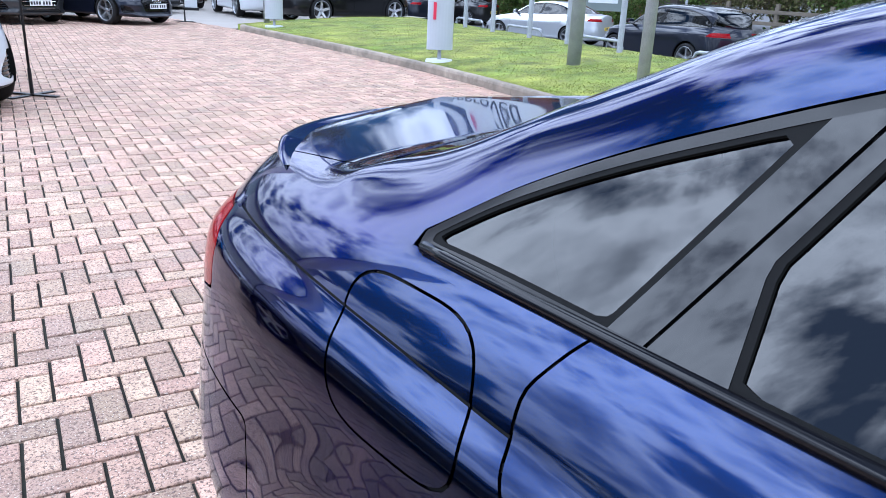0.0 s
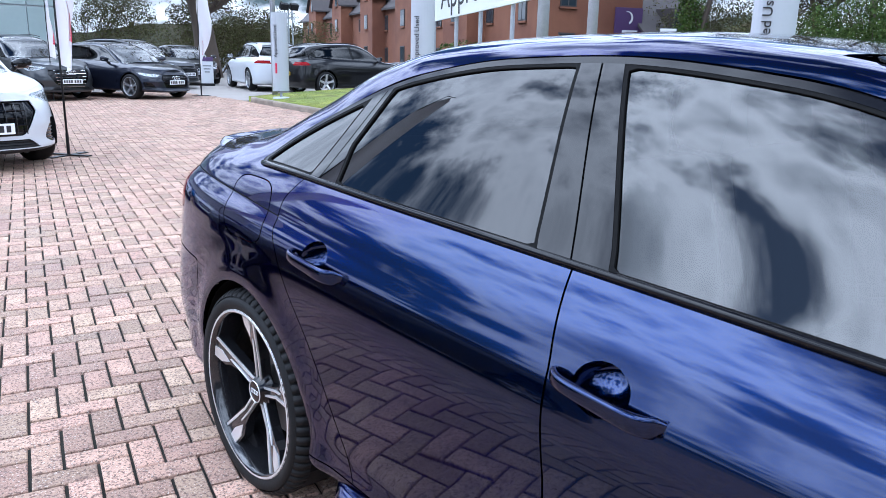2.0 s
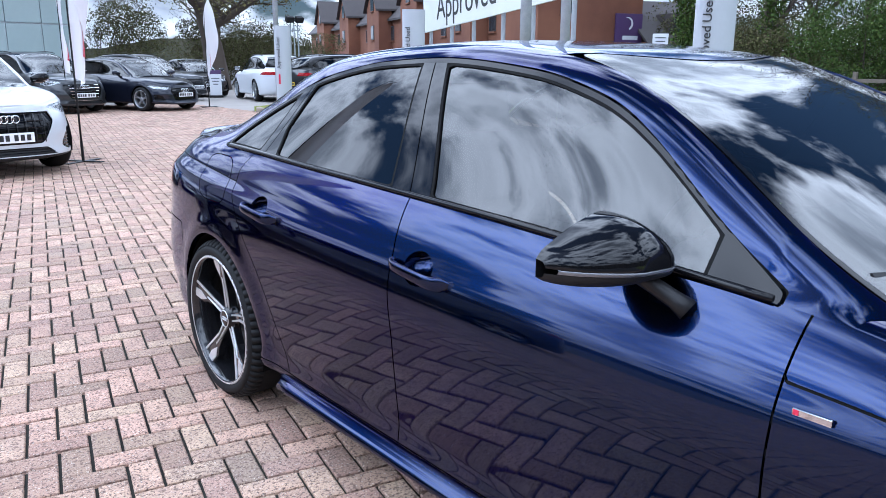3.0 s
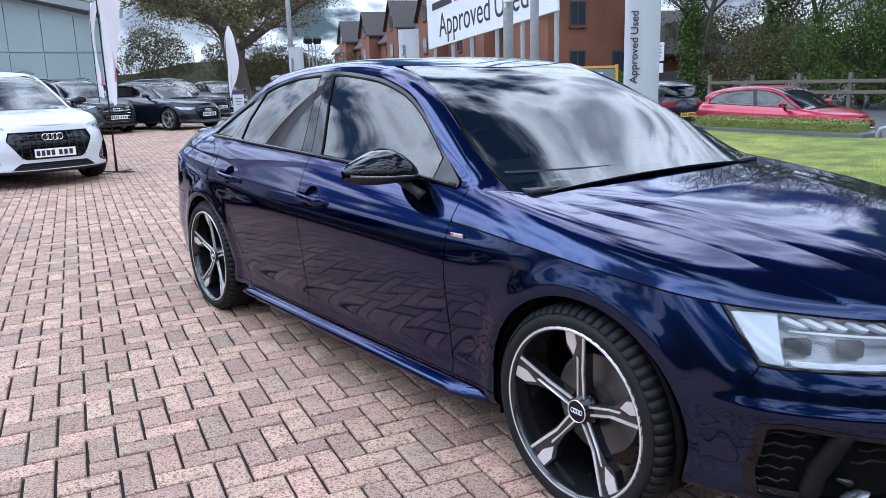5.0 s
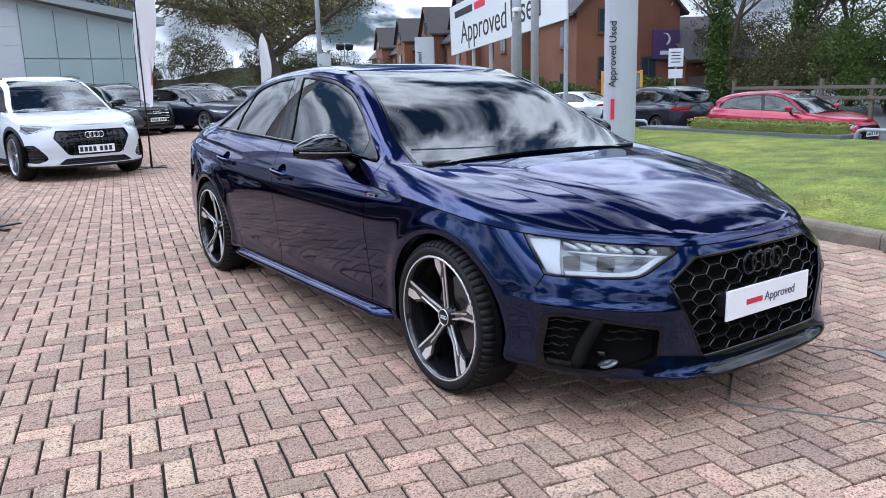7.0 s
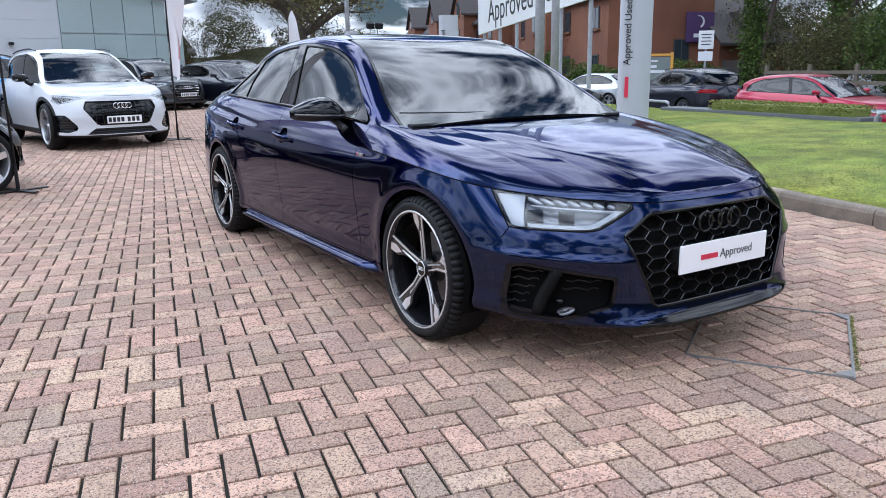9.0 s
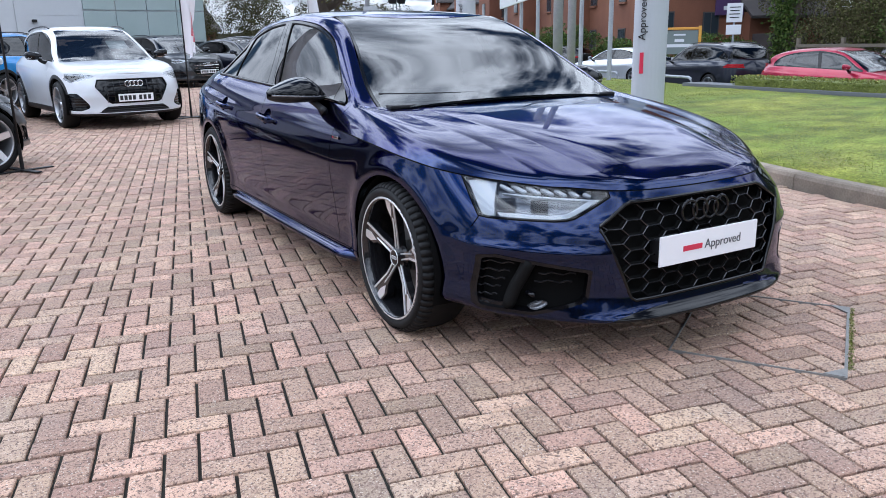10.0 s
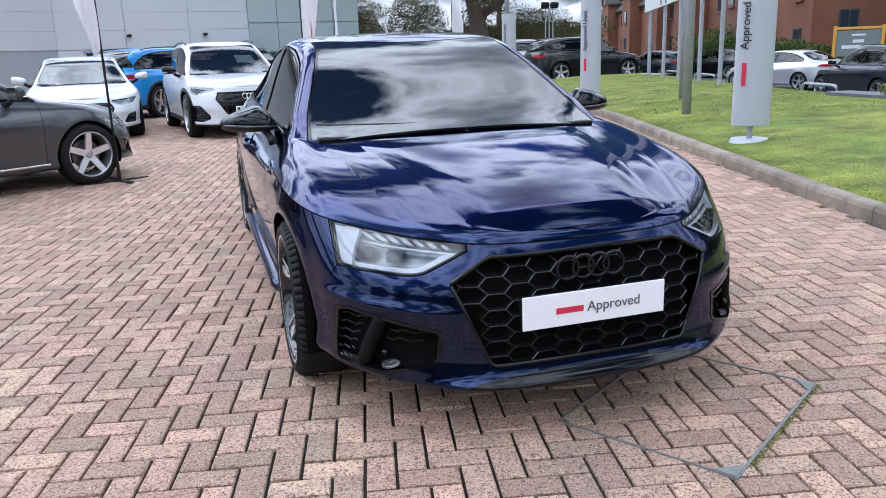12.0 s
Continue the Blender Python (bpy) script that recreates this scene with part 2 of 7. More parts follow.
# ---- mesh tools ----
def link(name, verts, faces, mat, parent=None, label="", smooth=False):
    me = bpy.data.meshes.new(name)
    me.from_pydata([tuple(map(float, v)) for v in verts], [], [tuple(int(i) for i in f) for f in faces])
    me.materials.append(mat)
    if smooth:
        me.shade_smooth()
    me.update()
    ob = new(name, me)
    if parent:
        ob.parent = parent
    if label:
        ob["label"] = label
    return ob


def part(name, bm, mat, parent=None, label="", smooth=False):
    me = bpy.data.meshes.new(name)
    bm.to_mesh(me)
    bm.free()
    me.materials.append(mat)
    if smooth:
        me.shade_smooth()
    ob = new(name, me)
    if parent:
        ob.parent = parent
    if label:
        ob["label"] = label
    return ob


def thing(name, m, label, category, group="", kind=""):
    ob = new(name)
    ob.empty_display_size = 0.2
    ob.matrix_basis = m
    return tagged(ob, label, category, group, kind)


def box(bm, size, at=(0, 0, 0), rot=None, bevel=0.0, seg=2):
    m = Matrix.Translation(at) @ (rot if rot else Matrix()) @ Matrix.Diagonal((*size, 1))
    r = bmesh.ops.create_cube(bm, size=1.0, matrix=m)
    if bevel:
        edges = {e for v in r["verts"] for e in v.link_edges}
        bmesh.ops.bevel(bm, geom=list(edges), offset=bevel, segments=seg, affect="EDGES", profile=0.6)
    return bm


def cyl(bm, r1, r2, p, q, seg=16, caps=True):
    p, q = Vector(p), Vector(q)
    d = q - p
    m = Matrix.Translation((p + q) / 2) @ d.to_track_quat("Z", "Y").to_matrix().to_4x4()
    bmesh.ops.create_cone(bm, cap_ends=caps, segments=seg, radius1=r1, radius2=r2, depth=d.length, matrix=m)
    return bm


def lathe(profile, seg, axis="X"):
    """Verts and faces of a profile of (along, radius) turned round an axis through the origin."""
    vs, fs = [], []
    for a in range(seg):
        c, s = math.cos(2 * math.pi * a / seg), math.sin(2 * math.pi * a / seg)
        for d, r in profile:
            vs.append((d, r * c, r * s) if axis == "X" else (r * c, r * s, d))
    n = len(profile)
    for a in range(seg):
        b = (a + 1) % seg
        for i in range(n - 1):
            fs.append((a * n + i, a * n + i + 1, b * n + i + 1, b * n + i))
    return vs, fs


def tube(points, radius, seg=8, closed=False):
    """Verts and faces of a round tube along points; radius one number or one for each point."""
    pts = [Vector(p) for p in points]
    rad = radius if isinstance(radius, (list, tuple)) else [radius] * len(pts)
    vs, fs, ref = [], [], Vector((0.13, 0.21, 0.97))
    n = len(pts)
    for i, p in enumerate(pts):
        d = (pts[(i + 1) % n] - pts[i - 1]) if closed else pts[min(i + 1, n - 1)] - pts[max(i - 1, 0)]
        d.normalize()
        a = d.cross(ref)
        if a.length < 1e-3:
            a = d.cross(Vector((1, 0, 0)))
        a.normalize()
        b = d.cross(a)
        for k in range(seg):
            t = 2 * math.pi * k / seg
            vs.append(p + (a * math.cos(t) + b * math.sin(t)) * rad[i])
    for i in range(n if closed else n - 1):
        for k in range(seg):
            j, l = (i + 1) % n, (k + 1) % seg
            fs.append((i * seg + k, i * seg + l, j * seg + l, j * seg + k))
    if not closed:
        fs.append(tuple(range(seg))[::-1])
        fs.append(tuple((n - 1) * seg + k for k in range(seg)))
    return vs, fs


def join(*meshes):
    vs, fs = [], []
    for v, f in meshes:
        o = len(vs)
        vs.extend(v)
        fs.extend(tuple(i + o for i in q) for q in f)
    return vs, fs


def prism(outline, depth, to3):
    """An outline in a plane given depth: to3(u, v, d) places a point."""
    n = len(outline)
    vs = [to3(u, v, 0.0) for u, v in outline] + [to3(u, v, depth) for u, v in outline]
    fs = [tuple(range(n))[::-1], tuple(range(n, 2 * n))] + [(i, (i + 1) % n, n + (i + 1) % n, n + i) for i in range(n)]
    return vs, fs


def curve_through(points):
    """A smooth function through (t, value) points, level outside them."""
    t = np.array([p[0] for p in points], float)
    v = np.array([p[1] for p in points], float)
    d = np.diff(v) / np.diff(t)
    m = np.zeros(len(t))
    for i in range(1, len(t) - 1):
        if d[i - 1] * d[i] > 0:
            w1, w2 = 2 * (t[i + 1] - t[i]) + t[i] - t[i - 1], t[i + 1] - t[i] + 2 * (t[i] - t[i - 1])
            m[i] = (w1 + w2) / (w1 / d[i - 1] + w2 / d[i])
    m[0], m[-1] = d[0], d[-1]

    def f(x):
        x = np.clip(np.asarray(x, float), t[0], t[-1])
        i = np.clip(np.searchsorted(t, x) - 1, 0, len(t) - 2)
        h = t[i + 1] - t[i]
        s = (x - t[i]) / h
        return ((1 + 2 * s) * (1 - s) ** 2 * v[i] + s * (1 - s) ** 2 * h * m[i] + s * s * (3 - 2 * s) * v[i + 1] + s * s * (s - 1) * h * m[i + 1])
    return f


def catmull(ctrl, per):
    """A Catmull-Rom curve through control points (n, ...), per steps in each gap, centripetal in spirit."""
    c = np.asarray(ctrl, float)
    ext = np.concatenate([[2 * c[0] - c[1]], c, [2 * c[-1] - c[-2]]])
    out = []
    for i in range(1, len(ext) - 2):
        p0, p1, p2, p3 = ext[i - 1:i + 3]
        for k in range(per):
            t = k / per
            out.append(0.5 * (2 * p1 + (p2 - p0) * t + (2 * p0 - 5 * p1 + 4 * p2 - p3) * t ** 2 + (3 * p1 - p0 - 3 * p2 + p3) * t ** 3))
    out.append(c[-1])
    return np.array(out)


def bspline(ctrl, n):
    """A clamped cubic B-spline of control points (k, ...) at n places."""
    c = np.asarray(ctrl, float)
    k, deg = len(c), 3
    knots = np.concatenate([np.zeros(deg), np.linspace(0, 1, k - deg + 1), np.ones(deg)])
    us = np.linspace(0, 1 - 1e-9, n)
    B = np.array([[1.0 if knots[i] <= u < knots[i + 1] else 0.0 for i in range(len(knots) - 1)] for u in us])
    for d in range(1, deg + 1):
        N = np.zeros((n, B.shape[1] - 1))
        for i in range(B.shape[1] - 1):
            a, b = knots[i + d] - knots[i], knots[i + d + 1] - knots[i + 1]
            if a > 0:
                N[:, i] += (us - knots[i]) / a * B[:, i]
            if b > 0:
                N[:, i] += (knots[i + d + 1] - us) / b * B[:, i + 1]
        B = N
    return np.tensordot(B[:, :k], c, 1)


class Skin:
    """A sheet of polygons that can be cut along level lines of functions of place."""

    def __init__(self, V, F, N=None):
        self.V, self.F = np.asarray(V, float).reshape(-1, 3), F
        self.N = N if N is not None else self.normals()

    @staticmethod
    def grid(P):
        a, b = P.shape[:2]
        F = [(i * b + j, (i + 1) * b + j, (i + 1) * b + j + 1, i * b + j + 1) for i in range(a - 1) for j in range(b - 1)]
        return Skin(P.reshape(-1, 3), F)

    def normals(self):
        N = np.zeros_like(self.V)
        for f in self.F:
            p = self.V[list(f)]
            n = np.cross(p[1] - p[0], p[2] - p[0]) if len(f) == 3 else np.cross(p[2] - p[0], p[3] - p[1])
            for i in f:
                N[i] += n
        return N / np.maximum(np.linalg.norm(N, axis=1, keepdims=True), 1e-12)

    def cut(self, f):
        """The parts where f > 0 and where f <= 0."""
        d = f(self.V[:, 0], self.V[:, 1], self.V[:, 2])
        V, N, made = list(self.V), list(self.N), {}
        inside, outside = [], []

        def cross(i, j):
            key = (min(i, j), max(i, j))
            if key not in made:
                t = d[key[0]] / (d[key[0]] - d[key[1]])
                V.append(self.V[key[0]] * (1 - t) + self.V[key[1]] * t)
                N.append(self.N[key[0]] * (1 - t) + self.N[key[1]] * t)
                made[key] = len(V) - 1
            return made[key]
        pos = d > 0
        for q in self.F:
            s = pos[list(q)]
            if s.all():
                inside.append(q)
            elif not s.any():
                outside.append(q)
            else:
                a, b = [], []
                for k in range(len(q)):
                    i, j = q[k], q[(k + 1) % len(q)]
                    (a if pos[i] else b).append(i)
                    if pos[i] != pos[j]:
                        c = cross(i, j)
                        a.append(c)
                        b.append(c)
                if len(a) > 2:
                    inside.append(tuple(a))
                if len(b) > 2:
                    outside.append(tuple(b))
        V, N = np.array(V), np.array(N)
        return Skin(V, inside, N).tidy(), Skin(V, outside, N).tidy()

    def tidy(self):
        used = sorted({i for q in self.F for i in q})
        at = {i: k for k, i in enumerate(used)}
        return Skin(self.V[used], [tuple(at[i] for i in q) for q in self.F], self.N[used])

    def weld(self, near=0.0004):
        """With points that coincide made one, and smooth normals over the seams."""
        keys, to, V = {}, [], []
        for v in self.V:
            k = tuple(np.round(v / near).astype(int))
            if k not in keys:
                keys[k] = len(V)
                V.append(v)
            to.append(keys[k])
        F = []
        for q in self.F:
            r = []
            for i in q:
                if to[i] not in r:
                    r.append(to[i])
            if len(r) > 2:
                F.append(tuple(r))
        return Skin(np.array(V), F)

    def moved(self, by):
        return Skin(self.V + self.N * by, self.F, self.N)

    def mirrored(self):
        return Skin(self.V * (-1, 1, 1), [tuple(reversed(q)) for q in self.F], self.N * (-1, 1, 1))

    def both(self):
        """With its mirror image, joined along the middle."""
        m = self.mirrored()
        n = len(self.V)
        V = np.concatenate([self.V, m.V])
        N = np.concatenate([self.N, m.N])
        to = {i + n: i for i in range(n) if abs(self.V[i][0]) < 1e-4}
        for i in to.values():
            V[i][0] = 0
            N[i][0] = 0
        return Skin(V, self.F + [tuple(to.get(i + n, i + n) for i in q) for q in m.F], N).tidy()

    def solid(self, depth):
        """Verts and faces with the rim turned inwards by depth."""
        count = {}
        for q in self.F:
            for k in range(len(q)):
                i, j = q[k], q[(k + 1) % len(q)]
                count[(i, j)] = count.get((i, j), 0) + 1
        V, F = list(self.V), list(self.F)
        rim = [(i, j) for (i, j) in count if (j, i) not in count]
        top, low = {}, {}
        for i, j in rim:
            for k in (i, j):
                if k not in top:
                    n = self.N[k] / max(np.linalg.norm(self.N[k]), 1e-9)
                    top[k] = len(V)
                    V.append(self.V[k])
                    low[k] = len(V)
                    V.append(self.V[k] - n * depth)
            F.append((top[j], top[i], low[i], low[j]))
        return V, F


def convex(*corners):
    """A function of (u, v), positive inside the convex outline given counter-clockwise, in metres."""
    c = np.array(corners, float)

    def f(u, v):
        d = None
        for i in range(len(c)):
            p, q = c[i], c[(i + 1) % len(c)]
            e = (q - p) / np.linalg.norm(q - p)
            s = e[0] * (v - p[1]) - e[1] * (u - p[0])
            d = s if d is None else np.minimum(d, s)
        return d
    return f


def line(p, q):
    """Signed distance of (u, v) from the line p to q, positive on its left."""
    e = (np.array(q, float) - p) / np.linalg.norm(np.array(q, float) - p)
    return lambda u, v: e[0] * (v - p[1]) - e[1] * (u - p[0])

# ---- cars ----
FRONT_FX, FRONT_DY = (0.0, 0.22, 0.43, 0.61, 0.765, 0.878, 0.95), (0.0, 0.004, 0.02, 0.095, 0.235, 0.41, 0.61)
# the bumper is squarer than the lamps and bonnet above it
FRONT_LOW, FRONT_TOP = (0.0, 0.004, 0.018, 0.085, 0.20, 0.335, 0.48), (0.0, 0.006, 0.028, 0.18, 0.335, 0.465, 0.65)
FRONT_ROUND = [0, 0, 0, 0.15, 1, 1.5, 2, 2]
FRONT_S = (0.0, 0.08, 0.3, 0.65, 0.85, 0.95, 1.0)
REAR_FX, REAR_DY = (0.972, 0.92, 0.84, 0.70, 0.48, 0.22, 0.0), (0.70, 0.42, 0.24, 0.12, 0.05, 0.012, 0.0)
REAR_TOP_FX, REAR_LOW_FX = (0.955, 0.885, 0.78, 0.62, 0.42, 0.2, 0.0), (0.982, 0.945, 0.87, 0.73, 0.5, 0.23, 0.0)
REAR_S = (1.0, 0.95, 0.8, 0.6, 0.35, 0.1, 0.0)


def soften(P, sigma, axis, rows, rear=False):
    """Rounds the grid of points over its front or rear third along one direction, ends held."""
    n = max(1, int(sigma * 2.5))
    k = np.exp(-0.5 * (np.arange(-n, n + 1) / sigma) ** 2)
    k /= k.sum()
    Q = P[rows].copy()
    pad = [(0, 0)] * 3
    pad[axis] = (n, n)
    # odd reflection keeps the ends where they are
    E = np.pad(Q, pad, mode="reflect", reflect_type="odd")
    if axis == 1:
        E[:, :n, 1:] = Q[:, 1:n + 1, 1:][:, ::-1]
    S = sum(w * (E[:, i:i + Q.shape[1]] if axis == 1 else E[i:i + Q.shape[0]]) for i, w in enumerate(k))
    t = np.clip((Q[:, :, 1:2] - 1.15) / 0.35, 0, 1) if rear else np.clip((-1.0 - Q[:, :, 1:2]) / 0.3, 0, 1)
    out = P.copy()
    out[rows] = Q + (S - Q) * t
    return out


def front_round(k):
    """How far the k-th line round the nose falls back, from low to high."""
    t = FRONT_ROUND[k]
    a, b = (FRONT_LOW, FRONT_DY) if t < 1 else (FRONT_DY, FRONT_TOP)
    t = t if t < 1 else t - 1
    return [u + (v - u) * t for u, v in zip(a, b)]


class Form:
    """The lines that give a car its shape, in metres: y runs from nose (minus) to tail, heights from the ground."""

    axles, wheel_r, arch_r, width = (-1.425, 1.41), 0.318, 0.352, 0.92
    nose, tail, zs = 2.325, 2.44, 1.0
    crease = ((-2.05, 0.69), (-1.95, 0.703), (-1.81, 0.718), (-1.32, 0.782), (-0.87, 0.81), (-0.2, 0.822), (0.4, 0.836), (1.1, 0.876), (1.3, 0.890), (1.5, 0.906), (1.9, 0.925), (2.3, 0.93))
    belt = ((-1.95, 0.725), (-1.7, 0.775), (-1.3, 0.845), (-0.87, 0.905), (-0.4, 0.933), (0.1, 0.955), (1.0, 0.984), (1.45, 0.998), (1.8, 0.996), (2.3, 0.992))
    bonnet = ((-2.235, 0.68), (-2.16, 0.718), (-2.0, 0.768), (-1.8, 0.813), (-1.5, 0.859), (-1.2, 0.894), (-0.9, 0.926))
    roof = ((-1.08, 0.915), (-0.6, 1.135), (-0.2, 1.312), (0.0, 1.362), (0.4, 1.392), (0.8, 1.383), (1.12, 1.345), (1.4, 1.245), (1.72, 1.095), (1.9, 1.034), (2.36, 1.02))
    corner_x = ((-1.08, 0.80), (-0.9, 0.775), (-0.23, 0.615), (0.0, 0.615), (0.35, 0.632), (0.94, 0.615), (1.3, 0.60), (1.6, 0.64), (1.85, 0.70), (2.36, 0.70))
    corner_z = ((-1.08, 0.86), (-0.9, 0.93), (-0.23, 1.30), (0.0, 1.345), (0.35, 1.368), (0.94, 1.335), (1.2, 1.275), (1.45, 1.165), (1.72, 1.045), (1.9, 1.008), (2.36, 1.0))
    dlo = ((-0.80, 0.925), (-0.70, 0.98), (-0.24, 1.248), (0.0, 1.305), (0.34, 1.332), (0.6, 1.323), (0.94, 1.275), (1.22, 1.18), (1.42, 1.085), (1.53, 1.01))
    nose_w = (0.80, 0.885, 0.888, 0.902, 0.917, 0.9235, 0.9215, 0.866)
    door_w = (0.80, 0.885, 0.888, 0.903, 0.920, 0.908, 0.884, 0.802)
    rear_w = (0.80, 0.885, 0.890, 0.906, 0.920, 0.905, 0.868, 0.800)
    nose_z = (0.17, 0.20, 0.30, 0.44, 0.555, 0.625, 0.658, 0.680)
    nose_in = (0.10, 0.0, 0.010, 0.010, 0.028, 0.068, 0.082, 0.096)
    tail_z = (0.22, 0.25, 0.34, 0.48, 0.66, 0.80, 0.90, 0.99)
    tail_in = (0.16, 0.06, 0.01, 0.0, 0.02, 0.035, 0.05, 0.075)

    def __init__(self, per_u=10, per_v=6):
        self.per_u, self.per_v = per_u, per_v

    def lower(self):
        """Points of the sides, nose and tail below the windows, from nose to tail and from sill to belt."""
        zs = self.zs
        crease, belt = curve_through(self.crease), curve_through(self.belt)
        side_z = [lambda y: 0.20 + 0 * y, lambda y: 0.235 + 0 * y, lambda y: 0.33 + 0 * y, lambda y: 0.47 + 0 * y,
                  curve_through(((-1.9, 0.57), (-0.9, 0.64), (1.0, 0.70), (2.2, 0.72))), lambda y: crease(y) - 0.06, crease, belt]
        widths = np.array((self.nose_w, self.door_w, self.rear_w)) / 0.92 * self.width

        def w_at(k, y):
            a, b = np.clip((y + 1.55) / 0.75, 0, 1), np.clip((y - 0.5) / 0.9, 0, 1)
            a, b = a * a * (3 - 2 * a), b * b * (3 - 2 * b)
            return widths[0, k] + (widths[1, k] - widths[0, k]) * a + (widths[2, k] - widths[1, k]) * b
        rows = []
        for k in range(8):
            w = widths[0, k]
            nose, tail = -self.nose + self.nose_in[k], self.tail - self.tail_in[k]
            pts = []
            for fx, dy, s in zip(FRONT_FX, front_round(k), FRONT_S):
                y = nose + dy
                pts.append((fx * w, y, self.nose_z[k] + (side_z[k](y) - self.nose_z[k]) * s))
            ys = np.linspace(nose + 0.95, tail - 1.05, 7)
            for y in ys:
                pts.append((w_at(k, y) * (1 - 0.012 * abs(2 * (y - ys[0]) / (ys[-1] - ys[0]) - 1) ** 3), y, side_z[k](y)))
            round_fx = REAR_LOW_FX if k < 4 else REAR_FX if k < 6 else tuple((a + b) / 2 for a, b in zip(REAR_FX, REAR_TOP_FX)) if k == 6 else REAR_TOP_FX
            for fx, dy, s in zip(round_fx, REAR_DY, REAR_S):
                y = tail - dy
                pts.append((fx * widths[2, k], y, self.tail_z[k] + (side_z[k](y) - self.tail_z[k]) * s))
            rows.append(catmull(pts, self.per_u))
        P = np.array(rows)
        # the shoulder line stays sharp: the skin above it starts afresh, slightly rounded
        above = np.array([P[6] + (P[7] - P[6]) * t + np.array((0.006, 0, 0.003)) * 4 * t * (1 - t) for t in np.linspace(0, 1, self.per_v + 1)[1:]])
        P = np.concatenate([catmull(P[:7], self.per_v), above])
        P[:, :, 2] = np.where(P[:, :, 2] > 0.2, 0.2 + (P[:, :, 2] - 0.2) * zs, P[:, :, 2])
        P[:, 0, 0] = P[:, -1, 0] = 0
        # the panels of the nose flow into one another
        P = soften(P, self.per_u * 0.50, 1, slice(None))
        P = soften(P, self.per_v * 0.60, 0, slice(2 * self.per_v, 6 * self.per_v + 1))
        P = soften(P, self.per_u * 0.55, 1, slice(None), True)
        P[:, 0, 0] = P[:, -1, 0] = 0
        # a lit blade over the side intakes
        xx, zz = P[:, :, 0], P[:, :, 2]
        P[:, :, 1] -= 0.030 * np.clip((0.86 - xx) / 0.1, 0, 1) * np.clip((-1.85 - P[:, :, 1]) / 0.15, 0, 1) * np.exp(-((zz - 0.205) / 0.022) ** 2)
        reach = np.clip((xx - 0.40) / 0.2, 0, 1) * np.clip((-1.72 - P[:, :, 1]) / 0.12, 0, 1)
        P[:, :, 1] -= 0.014 * reach * np.exp(-((zz - 0.2 - (0.262 - 0.05 * (0.62 - xx)) * zs) / 0.02) ** 2)
        for ya in self.axles:
            r = np.hypot(P[:, :, 1] - ya, P[:, :, 2] - self.wheel_r)
            P[:, :, 0] += np.where(P[:, :, 0] > 0.6, 0.013 * np.exp(-((r - self.arch_r - 0.015) / 0.05) ** 2), 0)
        return P.transpose(1, 0, 2)

    def z(self, v):
        return 0.2 + (v - 0.2) * self.zs

    def over(self, P, bonnet, n=26):
        """Points from the belt up and over to the middle line, for the bonnet or for the cabin and tail."""
        ring, under = P[:, -1], P[:, -3]
        if bonnet:
            keep = [i for i in range(len(ring)) if ring[i][1] < -0.88 and i < len(ring) // 2]
            zc = curve_through(self.bonnet)
        else:
            keep = [i for i in range(len(ring)) if (ring[i][1] > -1.06 and i > len(ring) // 5)]
            zc = curve_through(self.roof)
        kx, kz = curve_through(self.corner_x), curve_through(self.corner_z)
        rows = []
        for i in keep:
            B = ring[i]
            d = (B - under[i]) / max(np.linalg.norm(B - under[i]), 1e-6)
            T = np.array((0, B[1], max(self.z(float(zc(B[1]))), B[2])))
            if bonnet:
                h = T[2] - B[2]
                x = B[0]
                c = [B, B + d * min(0.035, x * 0.2), (x * 0.82, B[1], B[2] + h * 0.42), (x * 0.6, B[1], B[2] + h * 0.78), (x * 0.35, B[1], T[2] - 0.002), (x * 0.15, B[1], T[2]), T]
            else:
                x = min(float(kx(B[1])) * self.width / 0.92, B[0] * 0.93)
                K = np.array((x, B[1], max(min(self.z(float(kz(B[1]))), T[2]), B[2] + 0.002)))
                B1 = B + d * min(0.03, 0.3 * (K[2] - B[2] + 0.01))
                h = T[2] - K[2]
                c = [B, B1, B1 + (K - B1) * 0.42, B1 + (K - B1) * 0.86, (x * 0.92, B[1], K[2] + h * 0.28), (x * 0.6, B[1], K[2] + h * 0.80), (x * 0.28, B[1], T[2]), T]
            rows.append(bspline(c, n))
        return np.array(rows)


